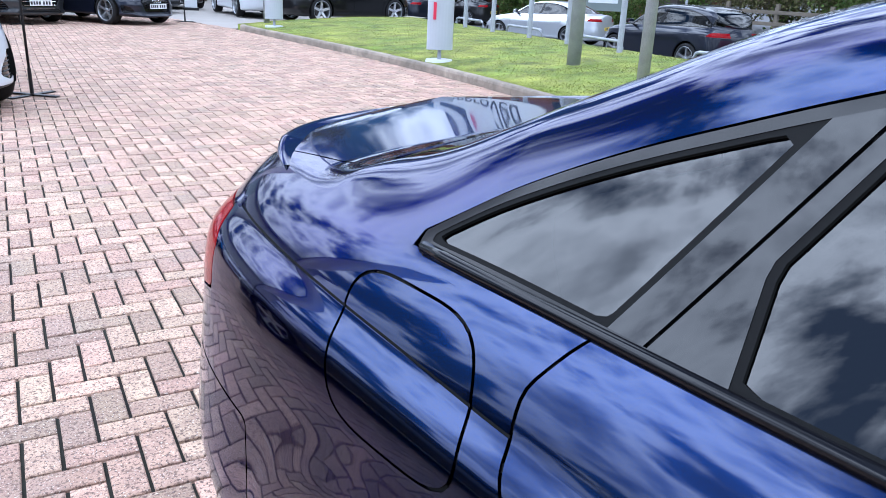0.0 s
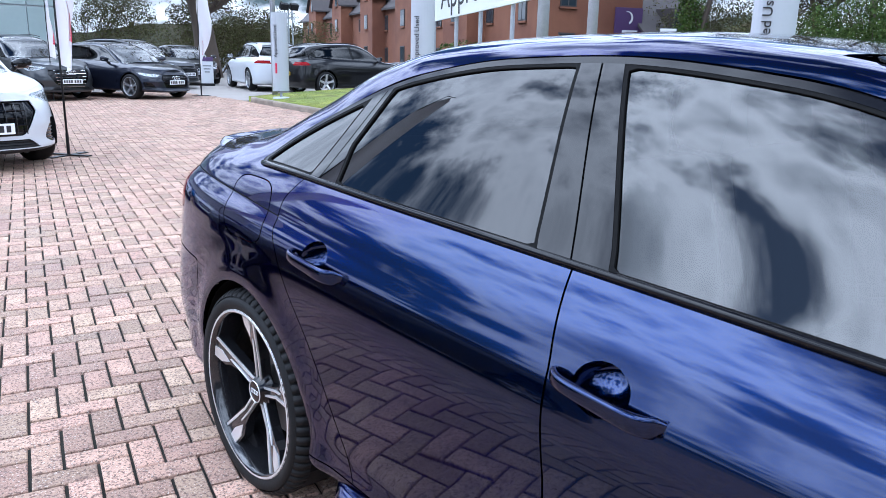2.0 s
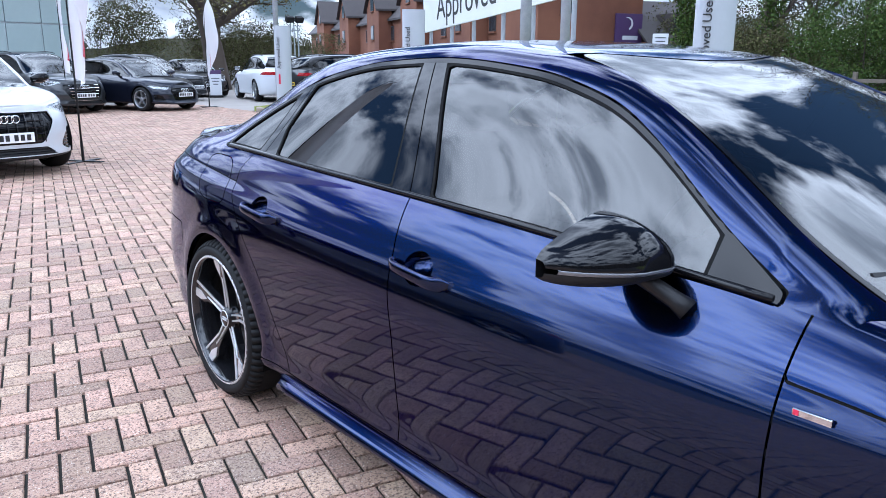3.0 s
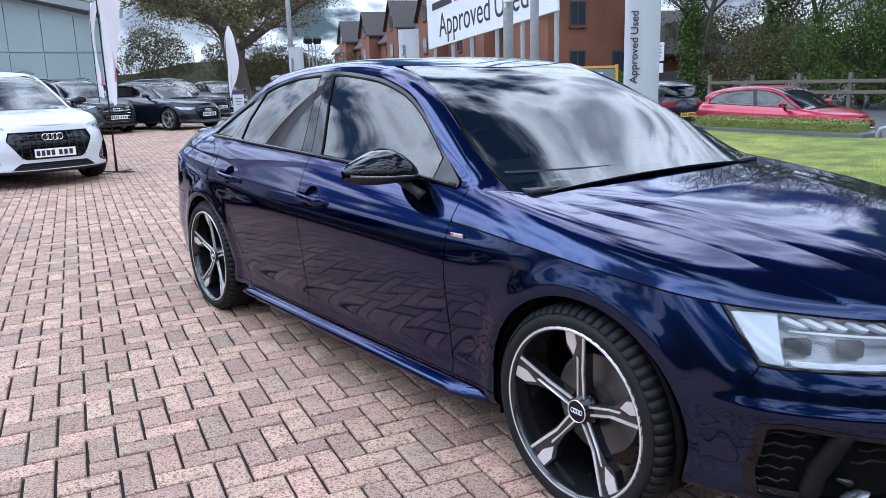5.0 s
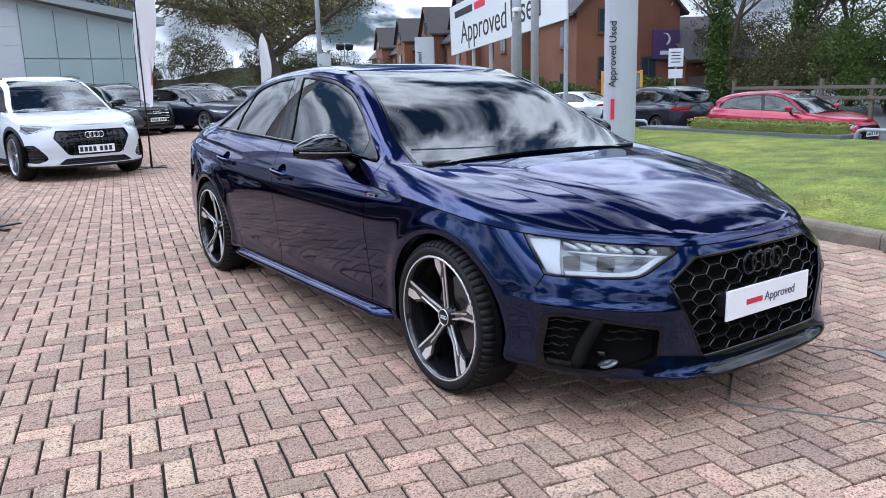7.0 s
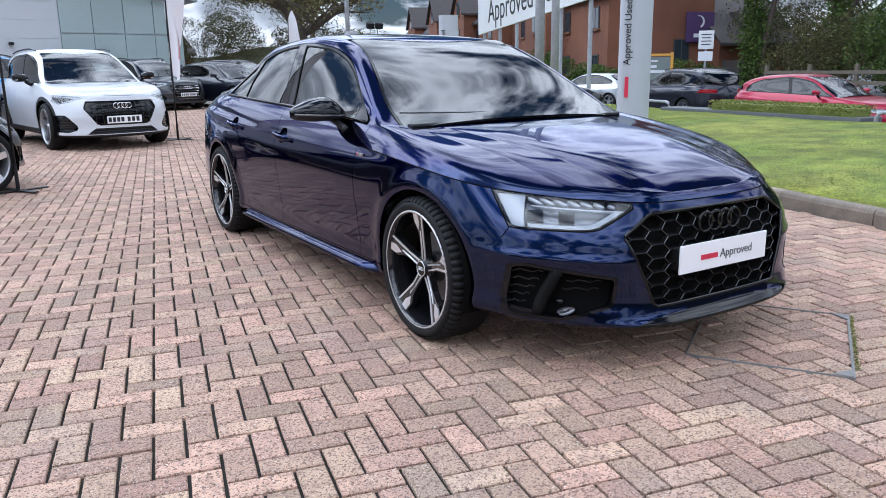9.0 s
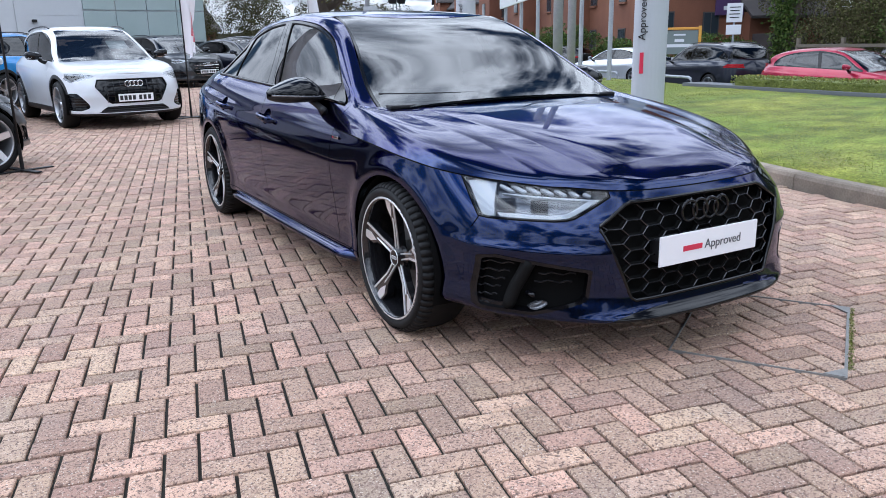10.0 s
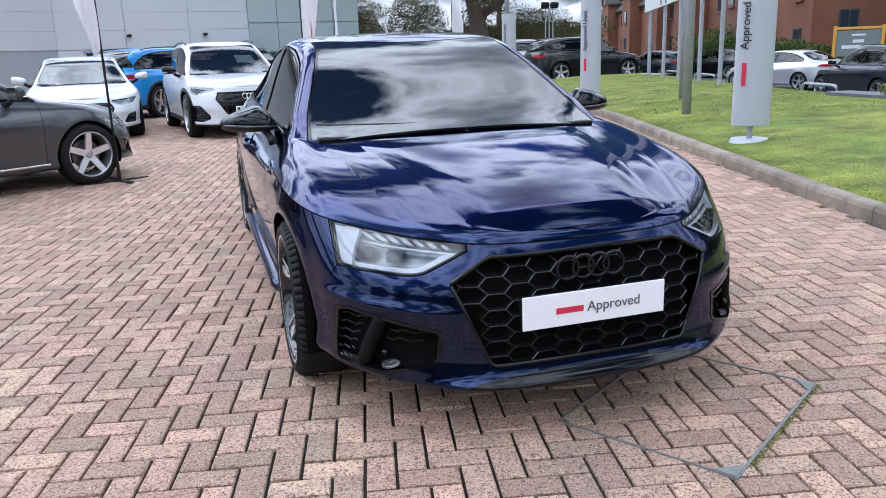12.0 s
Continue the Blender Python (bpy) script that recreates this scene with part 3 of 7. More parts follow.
def wheel_part(car, at, side, r, rim_r, style, width=0.235):
    """A wheel under a car: barrel, tyre, spokes, disc. side: -1 faces -x, 1 faces +x."""
    def place(vs):
        return [(at[0] + side * v[0], at[1] + v[1] * side, at[2] + v[2]) for v in vs]
    h = width / 2
    vs, fs = lathe([(h - 0.012, rim_r + 0.004), (h + 0.004, rim_r), (h + 0.004, rim_r - 0.009), (h - 0.008, rim_r - 0.014), (h - 0.03, rim_r - 0.02), (-h + 0.02, rim_r - 0.03), (-h, rim_r)], 56)
    barrel = link("wheel", place(vs), fs, DARK_ALLOY if style == "twin" else SILVER_ALLOY, car, smooth=True)
    prof = [(-h, rim_r), (-h - 0.006, rim_r + 0.02), (-h, r - 0.025), (-h + 0.03, r - 0.004), (-h + 0.06, r), (h - 0.06, r), (h - 0.03, r - 0.004), (h, r - 0.022), (h + 0.009, rim_r + 0.03), (h + 0.007, rim_r + 0.012), (h + 0.002, rim_r + 0.001)]
    tv, tf = lathe(prof, 64)
    if style == "twin":
        grooves = []
        for a in range(64):
            t = 2 * math.pi * a / 64
            c, s = math.cos(t), math.sin(t)
            b = [(h - 0.052, r + 0.0005), (h - 0.026, r - 0.0005), (h - 0.008, r - 0.010), (h - 0.001, r - 0.020)]
            q = []
            for up in (0.002, -0.004):
                for x, rr in b:
                    for w in (-0.0125, 0.0105):
                        q.append((x + up * 0.5, (rr + up) * c - w * s, (rr + up) * s + w * c))
            grooves.append((q, [(0, 1, 3, 2), (2, 3, 5, 4), (4, 5, 7, 6)] + [(2 * i, 2 * i + 2, 2 * i + 10, 2 * i + 8) for i in range(3)] + [(2 * i + 3, 2 * i + 1, 2 * i + 9, 2 * i + 11) for i in range(3)]))
        tv, tf = join((tv, tf), *grooves)
    link("tyre", place(tv), tf, TYRE, barrel, smooth=True)
    face = h - 0.006

    def spoke(polys, x0, x1, mat, name, bright):
        vs, fs = [], []
        for pg in polys:
            o = len(vs)
            n = len(pg)
            for x in (x0, x1):
                for rr, w in pg:
                    k = (rr / rim_r) ** 2
                    vs.append((x - 0.035 * (1 - k), rr, w))
            fs += [tuple(o + i for i in range(n))[::-1], tuple(o + n + i for i in range(n))]
            fs += [(o + i, o + (i + 1) % n, o + n + (i + 1) % n, o + n + i) for i in range(n)]
        return vs, fs
    count = 5
    R = rim_r - 0.012
    for k in range(count):
        t = 2 * math.pi * (k + 0.22) / count
        c, s = math.cos(t), math.sin(t)

        def turn(vs):
            return [(x, y * c - z * s, y * s + z * c) for x, y, z in vs]
        if style == "twin":
            dark = [[(0.03, -0.022), (0.11, -0.019), (R, -0.036), (R, 0.046), (R - 0.055, 0.047), (0.165, 0.028), (0.12, 0.017), (0.03, 0.02)]]
            lite = [[(0.036, -0.0165), (0.12, -0.0145), (R, -0.034), (R, -0.025), (0.13, -0.0075), (0.036, -0.0105)],
                    [(0.036, 0.0075), (0.12, 0.0055), (0.165, 0.0015), (0.172, 0.0075), (0.12, 0.0115), (0.036, 0.013)],
                    [(0.172, 0.019), (R - 0.036, 0.002), (R, 0.006), (R, 0.040), (R - 0.042, 0.041)]]
            vs, fs = spoke(dark, face - 0.035, face - 0.004, DARK_ALLOY, "spoke", False)
            sp = link("spoke", place(turn(vs)), fs, DARK_ALLOY, barrel)
            vs, fs = spoke(lite, face - 0.006, face, ALLOY, "spoke_face", True)
            link("spoke", place(turn(vs)), fs, ALLOY, barrel, "machined bright face of the spoke")
        else:
            arm = [[(0.04, -0.028), (0.12, -0.022), (R, -0.036), (R, -0.012), (0.14, -0.003), (0.14, 0.003), (R, 0.012), (R, 0.036), (0.12, 0.022), (0.04, 0.028)]]
            if style == "five":
                arm = [[(0.04, -0.035), (R, -0.03), (R, 0.03), (0.04, 0.035)]]
            vs, fs = spoke(arm, face - 0.03, face - 0.002, SILVER_ALLOY, "spoke", True)
            link("spoke", place(turn(vs)), fs, ALLOY if style == "five" else SILVER_ALLOY, barrel)
    if style == "twin":
        vs, fs = lathe([(face + 0.008, rim_r - 0.0095), (face + 0.0105, rim_r - 0.007), (face + 0.0105, rim_r - 0.001), (face + 0.006, rim_r + 0.002)], 64)
        link("rim", place(vs), fs, ALLOY, barrel, "bright machined rim edge", smooth=True)
    vs, fs = lathe([(-0.03, 0.0), (-0.03, 0.155), (0.0, 0.155), (0.0, 0.07), (0.03, 0.065), (0.03, 0.0)], 40)
    link("brake_disc", place(vs), fs, IRON, barrel)
    vs, fs = lathe([(face - 0.06, 0.060), (face - 0.040, 0.052), (face - 0.034, 0.041), (face - 0.022, 0.036), (face - 0.021, 0.033), (face - 0.023, 0.0)], 32)
    cap = link("hub_cap", place(vs), fs, GLOSS_BLACK if style == "twin" else SILVER_ALLOY, barrel, smooth=True)
    if style == "twin":
        vs, fs = lathe([(face - 0.0235, 0.0355), (face - 0.0195, 0.0345), (face - 0.0195, 0.0325), (face - 0.0235, 0.0315)], 32)
        link("cap_ring", place(vs), fs, ALLOY, cap, "thin bright ring", smooth=True)
        hoops = [tube([(face - 0.0205, (i - 1.5) * 0.0105 + 0.0068 * math.cos(a), 0.0068 * math.sin(a)) for a in np.linspace(0, 2 * math.pi, 15)[:-1]], 0.0011, 4, True) for i in range(4)]
        vs, fs = join(*hoops)
        link("badge", place(vs), fs, ALLOY, cap)
        for k in range(5):
            a = 2 * math.pi * (k + 0.72) / 5
            bm = bmesh.new()
            cyl(bm, 0.008, 0.008, (at[0] + side * (face - 0.065), at[1] + side * 0.05 * math.cos(a), at[2] + 0.05 * math.sin(a)), (at[0] + side * (face - 0.040), at[1] + side * 0.05 * math.cos(a), at[2] + 0.05 * math.sin(a)), 6)
            part("wheel_bolt", bm, DARK_ALLOY, barrel)
    return barrel


def ring_badge(name, parent, at, size, mat, nx=(1, 0, 0), nz=(0, 0, 1), thick=0.006):
    """A plain badge of overlapping hoops."""
    nx, nz = Vector(nx), Vector(nz)
    ms = []
    for i in range(4):
        c = Vector(at) + nx * (i - 1.5) * size * 1.45
        ms.append(tube([c + (nx * math.cos(a) + nz * math.sin(a)) * size for a in np.linspace(0, 2 * math.pi, 25)[:-1]], thick, 6, True))
    vs, fs = join(*ms)
    return link(name, vs, fs, mat, parent, smooth=True)


def seat_part(car, x, y):
    bm = bmesh.new()
    box(bm, (0.48, 0.50, 0.16), (x, y, 0.50), None, 0.05)
    box(bm, (0.46, 0.14, 0.58), (x, y + 0.30, 0.82), Matrix.Rotation(radians(-14), 4, "X"), 0.05)
    box(bm, (0.26, 0.09, 0.17), (x, y + 0.40, 1.17), Matrix.Rotation(radians(-10), 4, "X"), 0.035)
    return part("seat", bm, INTERIOR, car, smooth=True)


def cabin(car, f, rhd=True):
    """Dashboard, steering wheel, seats and floor seen through the glass."""
    bm = bmesh.new()
    box(bm, (1.36, 0.42, 0.16), (0, -0.66, f.z(0.86)), Matrix.Rotation(radians(4), 4, "X"), 0.06)
    box(bm, (1.40, 2.5, 0.06), (0, 0.45, 0.34), None, 0.02)
    box(bm, (0.22, 1.0, 0.25), (0, -0.1, 0.50), None, 0.04)
    part("dashboard", bm, INTERIOR, car, smooth=True)
    x = -0.37 if rhd else 0.37
    rim = [Vector((x + 0.185 * math.cos(a), -0.36 - 0.07 * math.sin(a), f.z(0.90) + 0.17 * math.sin(a))) for a in np.linspace(0, 2 * math.pi, 33)[:-1]]
    vs, fs = join(tube(rim, 0.016, 8, True), tube([rim[0], (x, -0.39, f.z(0.89)), rim[16]], 0.02, 6), tube([(x, -0.38, f.z(0.89)), (x, -0.6, f.z(0.84))], 0.04, 8))
    link("steering_wheel", vs, fs, BLACK_PLASTIC, car, smooth=True)
    for sx in (-0.37, 0.37):
        seat_part(car, sx, 0.10)
    bm = bmesh.new()
    box(bm, (1.25, 0.5, 0.18), (0, 0.98, 0.52), None, 0.06)
    box(bm, (1.25, 0.16, 0.56), (0, 1.30, 0.80), Matrix.Rotation(radians(-20), 4, "X"), 0.06)
    part("rear_bench", bm, INTERIOR, car, smooth=True)
    bm = bmesh.new()
    box(bm, (0.22, 0.03, 0.075), (0, -0.28, f.z(1.235)), None, 0.012)
    part("inside_mirror", bm, BLACK_PLASTIC, car, smooth=True)


def arch_liner(car, f, side, ya):
    r = f.arch_r
    vs, fs = [], []
    n = 22
    for i in range(n + 1):
        a = radians(-20 + 220 * i / n)
        for x, rr in ((side * (f.width - 0.035), r - 0.002), (side * (f.width - 0.35), r + 0.01), (side * (f.width - 0.36), 0.02)):
            vs.append((x, ya + rr * math.cos(a), f.wheel_r + rr * math.sin(a)))
    for i in range(n):
        for j in range(2):
            a = i * 3 + j
            fs.append((a, a + 1, a + 4, a + 3))
    link("wheel_arch_liner", vs, fs, LINER, car, smooth=True)


def mirror_part(car, side, at, housing, scale=1.0):
    """A door mirror: shell with a lower trim, glass and stalk."""
    n, m = 20, 14
    vs, fs = [], []
    for i in range(n):
        t = i / (n - 1)
        a = math.pi * t
        x = -0.125 * math.cos(a)
        for j in range(m):
            b = 2 * math.pi * j / m
            w = max(math.sin(a), 0.0) ** 0.55
            hgt = 0.068 * w * (1 + 0.16 * x / 0.125)
            dep = 0.088 * w
            yy, zz = math.sin(b), math.cos(b)
            py = -dep * yy if yy > 0 else -dep * 0.25 * yy
            pz = hgt * (abs(zz) ** 0.8) * (1 if zz > 0 else -1)
            vs.append((at[0] + side * (x + 0.0) * scale, at[1] + py * scale + 0.02 * x * 2, at[2] + (pz + (0.012 * (x / 0.125)) + 0.012) * scale))
    for i in range(n - 1):
        for j in range(m):
            k = (j + 1) % m
            q = (i * m + j, i * m + k, (i + 1) * m + k, (i + 1) * m + j)
            fs.append(q if side < 0 else q[::-1])
    body = link("door_mirror", vs, fs, housing, car, smooth=True)
    bm = bmesh.new()
    box(bm, (0.19 * scale, 0.006, 0.115 * scale), (at[0], at[1] + 0.022, at[2] + 0.012), None, 0.002)
    part("mirror_glass", bm, CHROME, body)
    bm = bmesh.new()
    box(bm, (0.215 * scale, 0.075 * scale, 0.008), (at[0], at[1] - 0.032, at[2] - 0.022 * scale), None, 0.003)
    part("indicator_strip", bm, CHROME, body, "slim bright indicator strip")
    vs, fs = tube([(at[0] - side * 0.08 * scale, at[1] + 0.0, at[2] - 0.045 * scale), (at[0] - side * 0.13 * scale, at[1] + 0.01, at[2] - 0.085 * scale), (at[0] - side * 0.21 * scale, at[1] + 0.03, at[2] - 0.11 * scale)], [0.03, 0.028, 0.034], 10)
    link("mirror_stalk", vs, fs, BLACK_PLASTIC, body, smooth=True)


def shell_mirror(car, side):
    """A large door mirror: domed gloss shell, bright indicator strip, dark lower housing, glass and foot."""
    n, m = 26, 12
    front = curve_through(((0, -0.560), (0.08, -0.588), (0.2, -0.602), (0.45, -0.602), (0.75, -0.566), (0.93, -0.520), (1, -0.485)))
    top = curve_through(((0, 0.955), (0.06, 0.985), (0.18, 1.020), (0.33, 1.040), (0.6, 1.026), (0.85, 0.999), (0.96, 0.984), (1, 0.972)))
    low = curve_through(((0, 0.930), (0.15, 0.914), (0.6, 0.913), (0.9, 0.924), (1, 0.938)))
    back = -0.462
    us = [i / (n - 1) for i in range(n)]
    strip = lambda u: 0.946 + 0.013 * u
    X = lambda u: side * (0.800 + 0.272 * u)

    def sheet(sections):
        vs = [p for sec in sections for p in sec]
        k = len(sections[0])
        fs = []
        for i in range(len(sections) - 1):
            for j in range(k - 1):
                q = (i * k + j, i * k + j + 1, (i + 1) * k + j + 1, (i + 1) * k + j)
                fs.append(q[::-1] if side > 0 else q)
        return vs, fs
    upper, band, under = [], [], []
    for u in us:
        f0, t0, s0, l0 = float(front(u)), float(top(u)), strip(u), float(low(u))
        upper.append([(X(u), back + (f0 - back) * math.sin(v) ** 0.85, s0 + (t0 - s0) * max(math.cos(v), 0.0) ** 0.8) for v in np.linspace(0, math.pi / 2, m)])
        band.append([(X(u), f0 - 0.0006, s0 - 0.001), (X(u), f0 - 0.0016, s0 - 0.002), (X(u), f0 - 0.0016, s0 - 0.005), (X(u), f0 + 0.002, s0 - 0.009)])
        under.append([(X(u), back + (f0 + 0.002 - back) * math.cos(v) ** 0.7 if v < 1.57 else back, s0 - 0.010 + (l0 - s0 + 0.010) * math.sin(v)) for v in np.linspace(0, math.pi / 2, 8)])
    vs, fs = sheet(upper)
    body = link("door_mirror", vs, fs, PILLAR_GLOSS, car, "gloss black door mirror with a bright strip", smooth=True)
    vs, fs = sheet(band[1:-1])
    link("indicator_strip", vs, fs, LAMP_SILVER, body, "slim bright indicator strip", smooth=True)
    vs, fs = sheet(under)
    link("lower_housing", vs, fs, BLACK_PLASTIC, body, smooth=True)
    rim = [sec[0] for sec in upper] + [sec[-1] for sec in under[::-1]]
    link("back_frame", rim, [tuple(range(len(rim)))], BLACK_PLASTIC, body)
    c = Vector((X(0.5), back, 0.972))
    inner = [c + (Vector(p) - c) * 0.86 + Vector((0, 0.004, 0)) for p in rim]
    link("mirror_glass", inner, [tuple(range(len(inner)))], CHROME, body)
    vs, fs = tube([(side * 0.870, -0.535, 0.930), (side * 0.855, -0.570, 0.905), (side * 0.845, -0.610, 0.885), (side * 0.838, -0.635, 0.868)], [0.020, 0.017, 0.018, 0.025], 8)
    link("mirror_foot", vs, fs, BLACK_PLASTIC, body, smooth=True)


def bars_plate(car, at, size, face_y, mat, written=None):
    """A number plate with plain bars for its letters; face_y -1 faces the nose."""
    bm = bmesh.new()
    box(bm, (size[0], 0.008, size[1]), at, None, 0.003)
    pl = part("number_plate", bm, mat, car)
    if written:
        return pl
    for x in (-0.42, -0.30, -0.18, -0.06, 0.12, 0.25, 0.38):
        bm = bmesh.new()
        box(bm, (size[0] * 0.085, 0.003, size[1] * 0.62), (at[0] + x * size[0], at[1] + face_y * 0.0045, at[2]))
        part("plate_bar", bm, INK_BLACK, pl)
    return pl


def put(car, name, skin, mat, depth=0.012, label=""):
    if not skin.F:
        return None
    vs, fs = skin.solid(depth) if depth else (skin.V, skin.F)
    return link(name, vs, fs, mat, car, label, smooth=True)


def sides(car, name, skin, mat, depth=0.012, label=""):
    return put(car, name, skin, mat, depth, label), put(car, name, skin.mirrored(), mat, depth, label)


GAP = 0.0023


def split(skin, f, shade_strips):
    """Two panels on either side of f = 0 with a shut line between; a black strip standing for the gap's shade goes in
    the list.
    """
    a, rest = skin.cut(lambda x, y, z: f(x, y, z) - GAP)
    gap, b = rest.cut(lambda x, y, z: f(x, y, z) + GAP)
    wide, _ = skin.cut(lambda x, y, z: 0.0045 - np.abs(f(x, y, z)))
    if wide.F:
        shade_strips.append(wide.moved(-0.004))
    return a, b


def split_fine(skin, f, shade_strips):
    """A hair-thin line at f = 0, its shade a black strip: the part below it, the part above it."""
    low, rest = skin.cut(lambda x, y, z: -f(x, y, z) - 0.0016)
    gap, up = rest.cut(lambda x, y, z: 0.0016 - f(x, y, z))
    if gap.F:
        shade_strips.append(gap.moved(-0.002))
    return low, up


def islands(skin):
    """The pieces of a skin that hang together, each one on its own; crumbs are dropped."""
    up = list(range(len(skin.V)))

    def root(i):
        while up[i] != i:
            up[i] = up[up[i]]
            i = up[i]
        return i
    for q in skin.F:
        for i in q[1:]:
            up[root(i)] = root(q[0])
    groups = {}
    for q in skin.F:
        groups.setdefault(root(q[0]), []).append(q)
    out = []
    for fs in groups.values():
        if len(fs) > 5:
            used = sorted({i for q in fs for i in q})
            to = {i: k for k, i in enumerate(used)}
            out.append(Skin(skin.V[used], [tuple(to[i] for i in q) for q in fs], np.asarray(skin.N)[used]))
    return out


def rounded(skin, times, y0, y1):
    """The points of a skin eased towards their neighbours, in full past y1 and not at all before y0; its rim is held."""
    count = {}
    for q in skin.F:
        for k in range(len(q)):
            e = (q[k], q[(k + 1) % len(q)])
            count[e] = count.get(e, 0) + 1
    E = np.array([e for e in count])
    rim = {i for e in count if (e[1], e[0]) not in count for i in e}
    V = skin.V.copy()
    w = np.clip((V[:, 1] - y0) / (y1 - y0), 0, 1)
    w[list(rim)] = 0
    deg = np.maximum(np.bincount(E[:, 0], minlength=len(V)) + np.bincount(E[:, 1], minlength=len(V)), 1)
    for _ in range(times):
        S = np.zeros_like(V)
        np.add.at(S, E[:, 0], V[E[:, 1]])
        np.add.at(S, E[:, 1], V[E[:, 0]])
        V += (S / deg[:, None] - V) * (0.5 * w)[:, None]
    return V


def faired(skin, axis, power):
    """A pane's points moved along one axis on to a smooth low-order surface, so that it mirrors cleanly."""
    a, b = [k for k in range(3) if k != axis]
    V = skin.V.copy()
    u, v = V[:, a], V[:, b]
    A = np.stack([u ** i * v ** j for i, j in power], 1)
    c, *_ = np.linalg.lstsq(A, V[:, axis], rcond=None)
    V[:, axis] = A @ c
    return Skin(V, skin.F)


def saloon():
    f = Form(per_u=24, per_v=10)
    car = thing("saloon_car", pose(0, 0, 0), "dark metallic blue four-door saloon parked on block paving", "car")
    P = f.lower()
    flat = P.reshape(-1, 3)
    f.front_pts = flat[(flat[:, 1] < -1.72) & (flat[:, 0] < 0.9)]
    shade_strips = []
    low = Skin.grid(P)
    crease, belt = curve_through(f.crease), curve_through(f.belt)

    # the line along which the bonnet shuts, by the angle round the nose
    row = P[:, -1 - 10]
    ang = np.arctan2(row[:, 0], -(row[:, 1] + 1.2))
    order = np.argsort(ang)
    ang_s, z_s = ang[order], row[order][:, 2]

    def shut(x, y, z):
        return np.where(y < 0.3, z - np.interp(np.arctan2(np.abs(x), -(y + 1.2)), ang_s, z_s), -1.0)

    # wheel arches are open
    for ya in f.axles:
        _, low = low.cut(lambda x, y, z: np.where(x > 0.5, f.arch_r - np.hypot(y - ya, z - f.wheel_r), -1.0))
    sill, low = split(low, lambda x, y, z: np.where(np.abs(y) < 1.25, 0.265 + 0.012 * np.maximum(0, np.abs(y + 0.05) - 0.8) - z, -1.0), shade_strips)
    strip, low = split(low, lambda x, y, z: np.minimum(shut(x, y, z), -0.846 - y), shade_strips)

    # nose: headlights, grille, intakes, bumper
    lamp_back = lambda z: np.interp(z, (0.49, 0.515, 0.53, 0.575, 0.71, 0.8), (-1.66, -1.68, -1.905, -1.925, -1.815, -1.79))
    nose, low = split(low, lambda x, y, z: lamp_back(z) - y, shade_strips)
    lamp_low = convex((0.402, 0.647), (0.540, 0.581), (0.565, 0.574), (0.60, 0.571), (0.76, 0.574), (0.79, 0.582), (0.80, 0.595), (1.3, 1.2), (0.40, 1.2))
    lamp_out = lambda x, y, z: np.minimum(lamp_low(x, z), np.where(y < -1.75, 1.0, -1.0))
    lamp, nose = split(nose, lamp_out, shade_strips)
    grille_out = convex((-1.0, 0.632), (-1.0, 0.270), (0.350, 0.270), (0.366, 0.282), (0.476, 0.540), (0.472, 0.558), (0.356, 0.624), (0.335, 0.632))
    recess, _ = nose.cut(lambda x, y, z: grille_out(x, z) + 0.05)
    grille, nose = nose.cut(lambda x, y, z: grille_out(x, z))
    intake_out = convex((0.505, 0.402), (0.515, 0.300), (0.535, 0.282), (0.68, 0.234), (0.80, 0.240), (0.815, 0.256), (0.80, 0.44), (0.76, 0.449))
    intake, nose = nose.cut(lambda x, y, z: np.where(y < -1.82, intake_out(x, z), -1.0))
    lip, nose = nose.cut(lambda x, y, z: np.minimum(0.248 - 0.062 * (x / 0.53) ** 4 - z, -1.90 - y))
    put(car, "front_bumper", nose.both(), BLUE, 0.03)
    put(car, "front_splitter", lip.both(), GLOSS_BLACK, 0.004, "gloss black lower splitter")
    put(car, "grille_recess", recess.both().moved(-0.06), LINER, 0)

    # tail: bumper and tail-lights
    tail_seam = lambda x, y, z: np.minimum(0.655 - z, y - 1.79)
    rear_bumper, low = split(low, tail_seam, shade_strips)
    tail_out = convex((1.985, 0.80), (2.12, 0.765), (3.0, 0.765), (3.0, 0.905), (2.06, 0.915), (2.0, 0.87))
    tail_lamp, low = split(low, lambda x, y, z: np.minimum(tail_out(y, z), x - 0.22), shade_strips)
    boot_back, low = split(low, lambda x, y, z: np.minimum(0.63 - x, y - 2.0), shade_strips)
    put(car, "rear_bumper", rear_bumper.both(), BLUE, 0.02)
    put(car, "boot_back", boot_back.both(), BLUE)
    sides(car, "tail_light", tail_lamp, RED_LENS, 0.02, "red wrap-round tail light")

    # doors and wings
    wing, low = split(low, lambda x, y, z: -0.846 - y, shade_strips)
    y_rear = curve_through(((0.2, 0.83), (0.35, 0.90), (0.6, 1.035), (0.72, 1.135), (0.80, 1.205), (0.87, 1.258), (0.925, 1.268), (0.965, 1.248), (1.03, 1.19)))
    z_mid = lambda z: np.interp(z, (0.2, 0.6, 0.8, 0.98), (0.222, 0.216, 0.232, 0.275))
    front_door, low = split(low, lambda x, y, z: z_mid(z) - y, shade_strips)
    rear_door, quarter = split(low, lambda x, y, z: y_rear(z) - y, shade_strips)
    corner = lambda y, z: 0.125 - (np.abs((y - 1.445 - 0.35 * (z - 0.88)) / 0.125) ** 4 + np.abs((z - 0.882) / 0.082) ** 4) ** 0.25 * 0.125
    fuel, quarter = split(quarter, lambda x, y, z: np.where(x > 0, corner(y, z), -1.0), shade_strips)
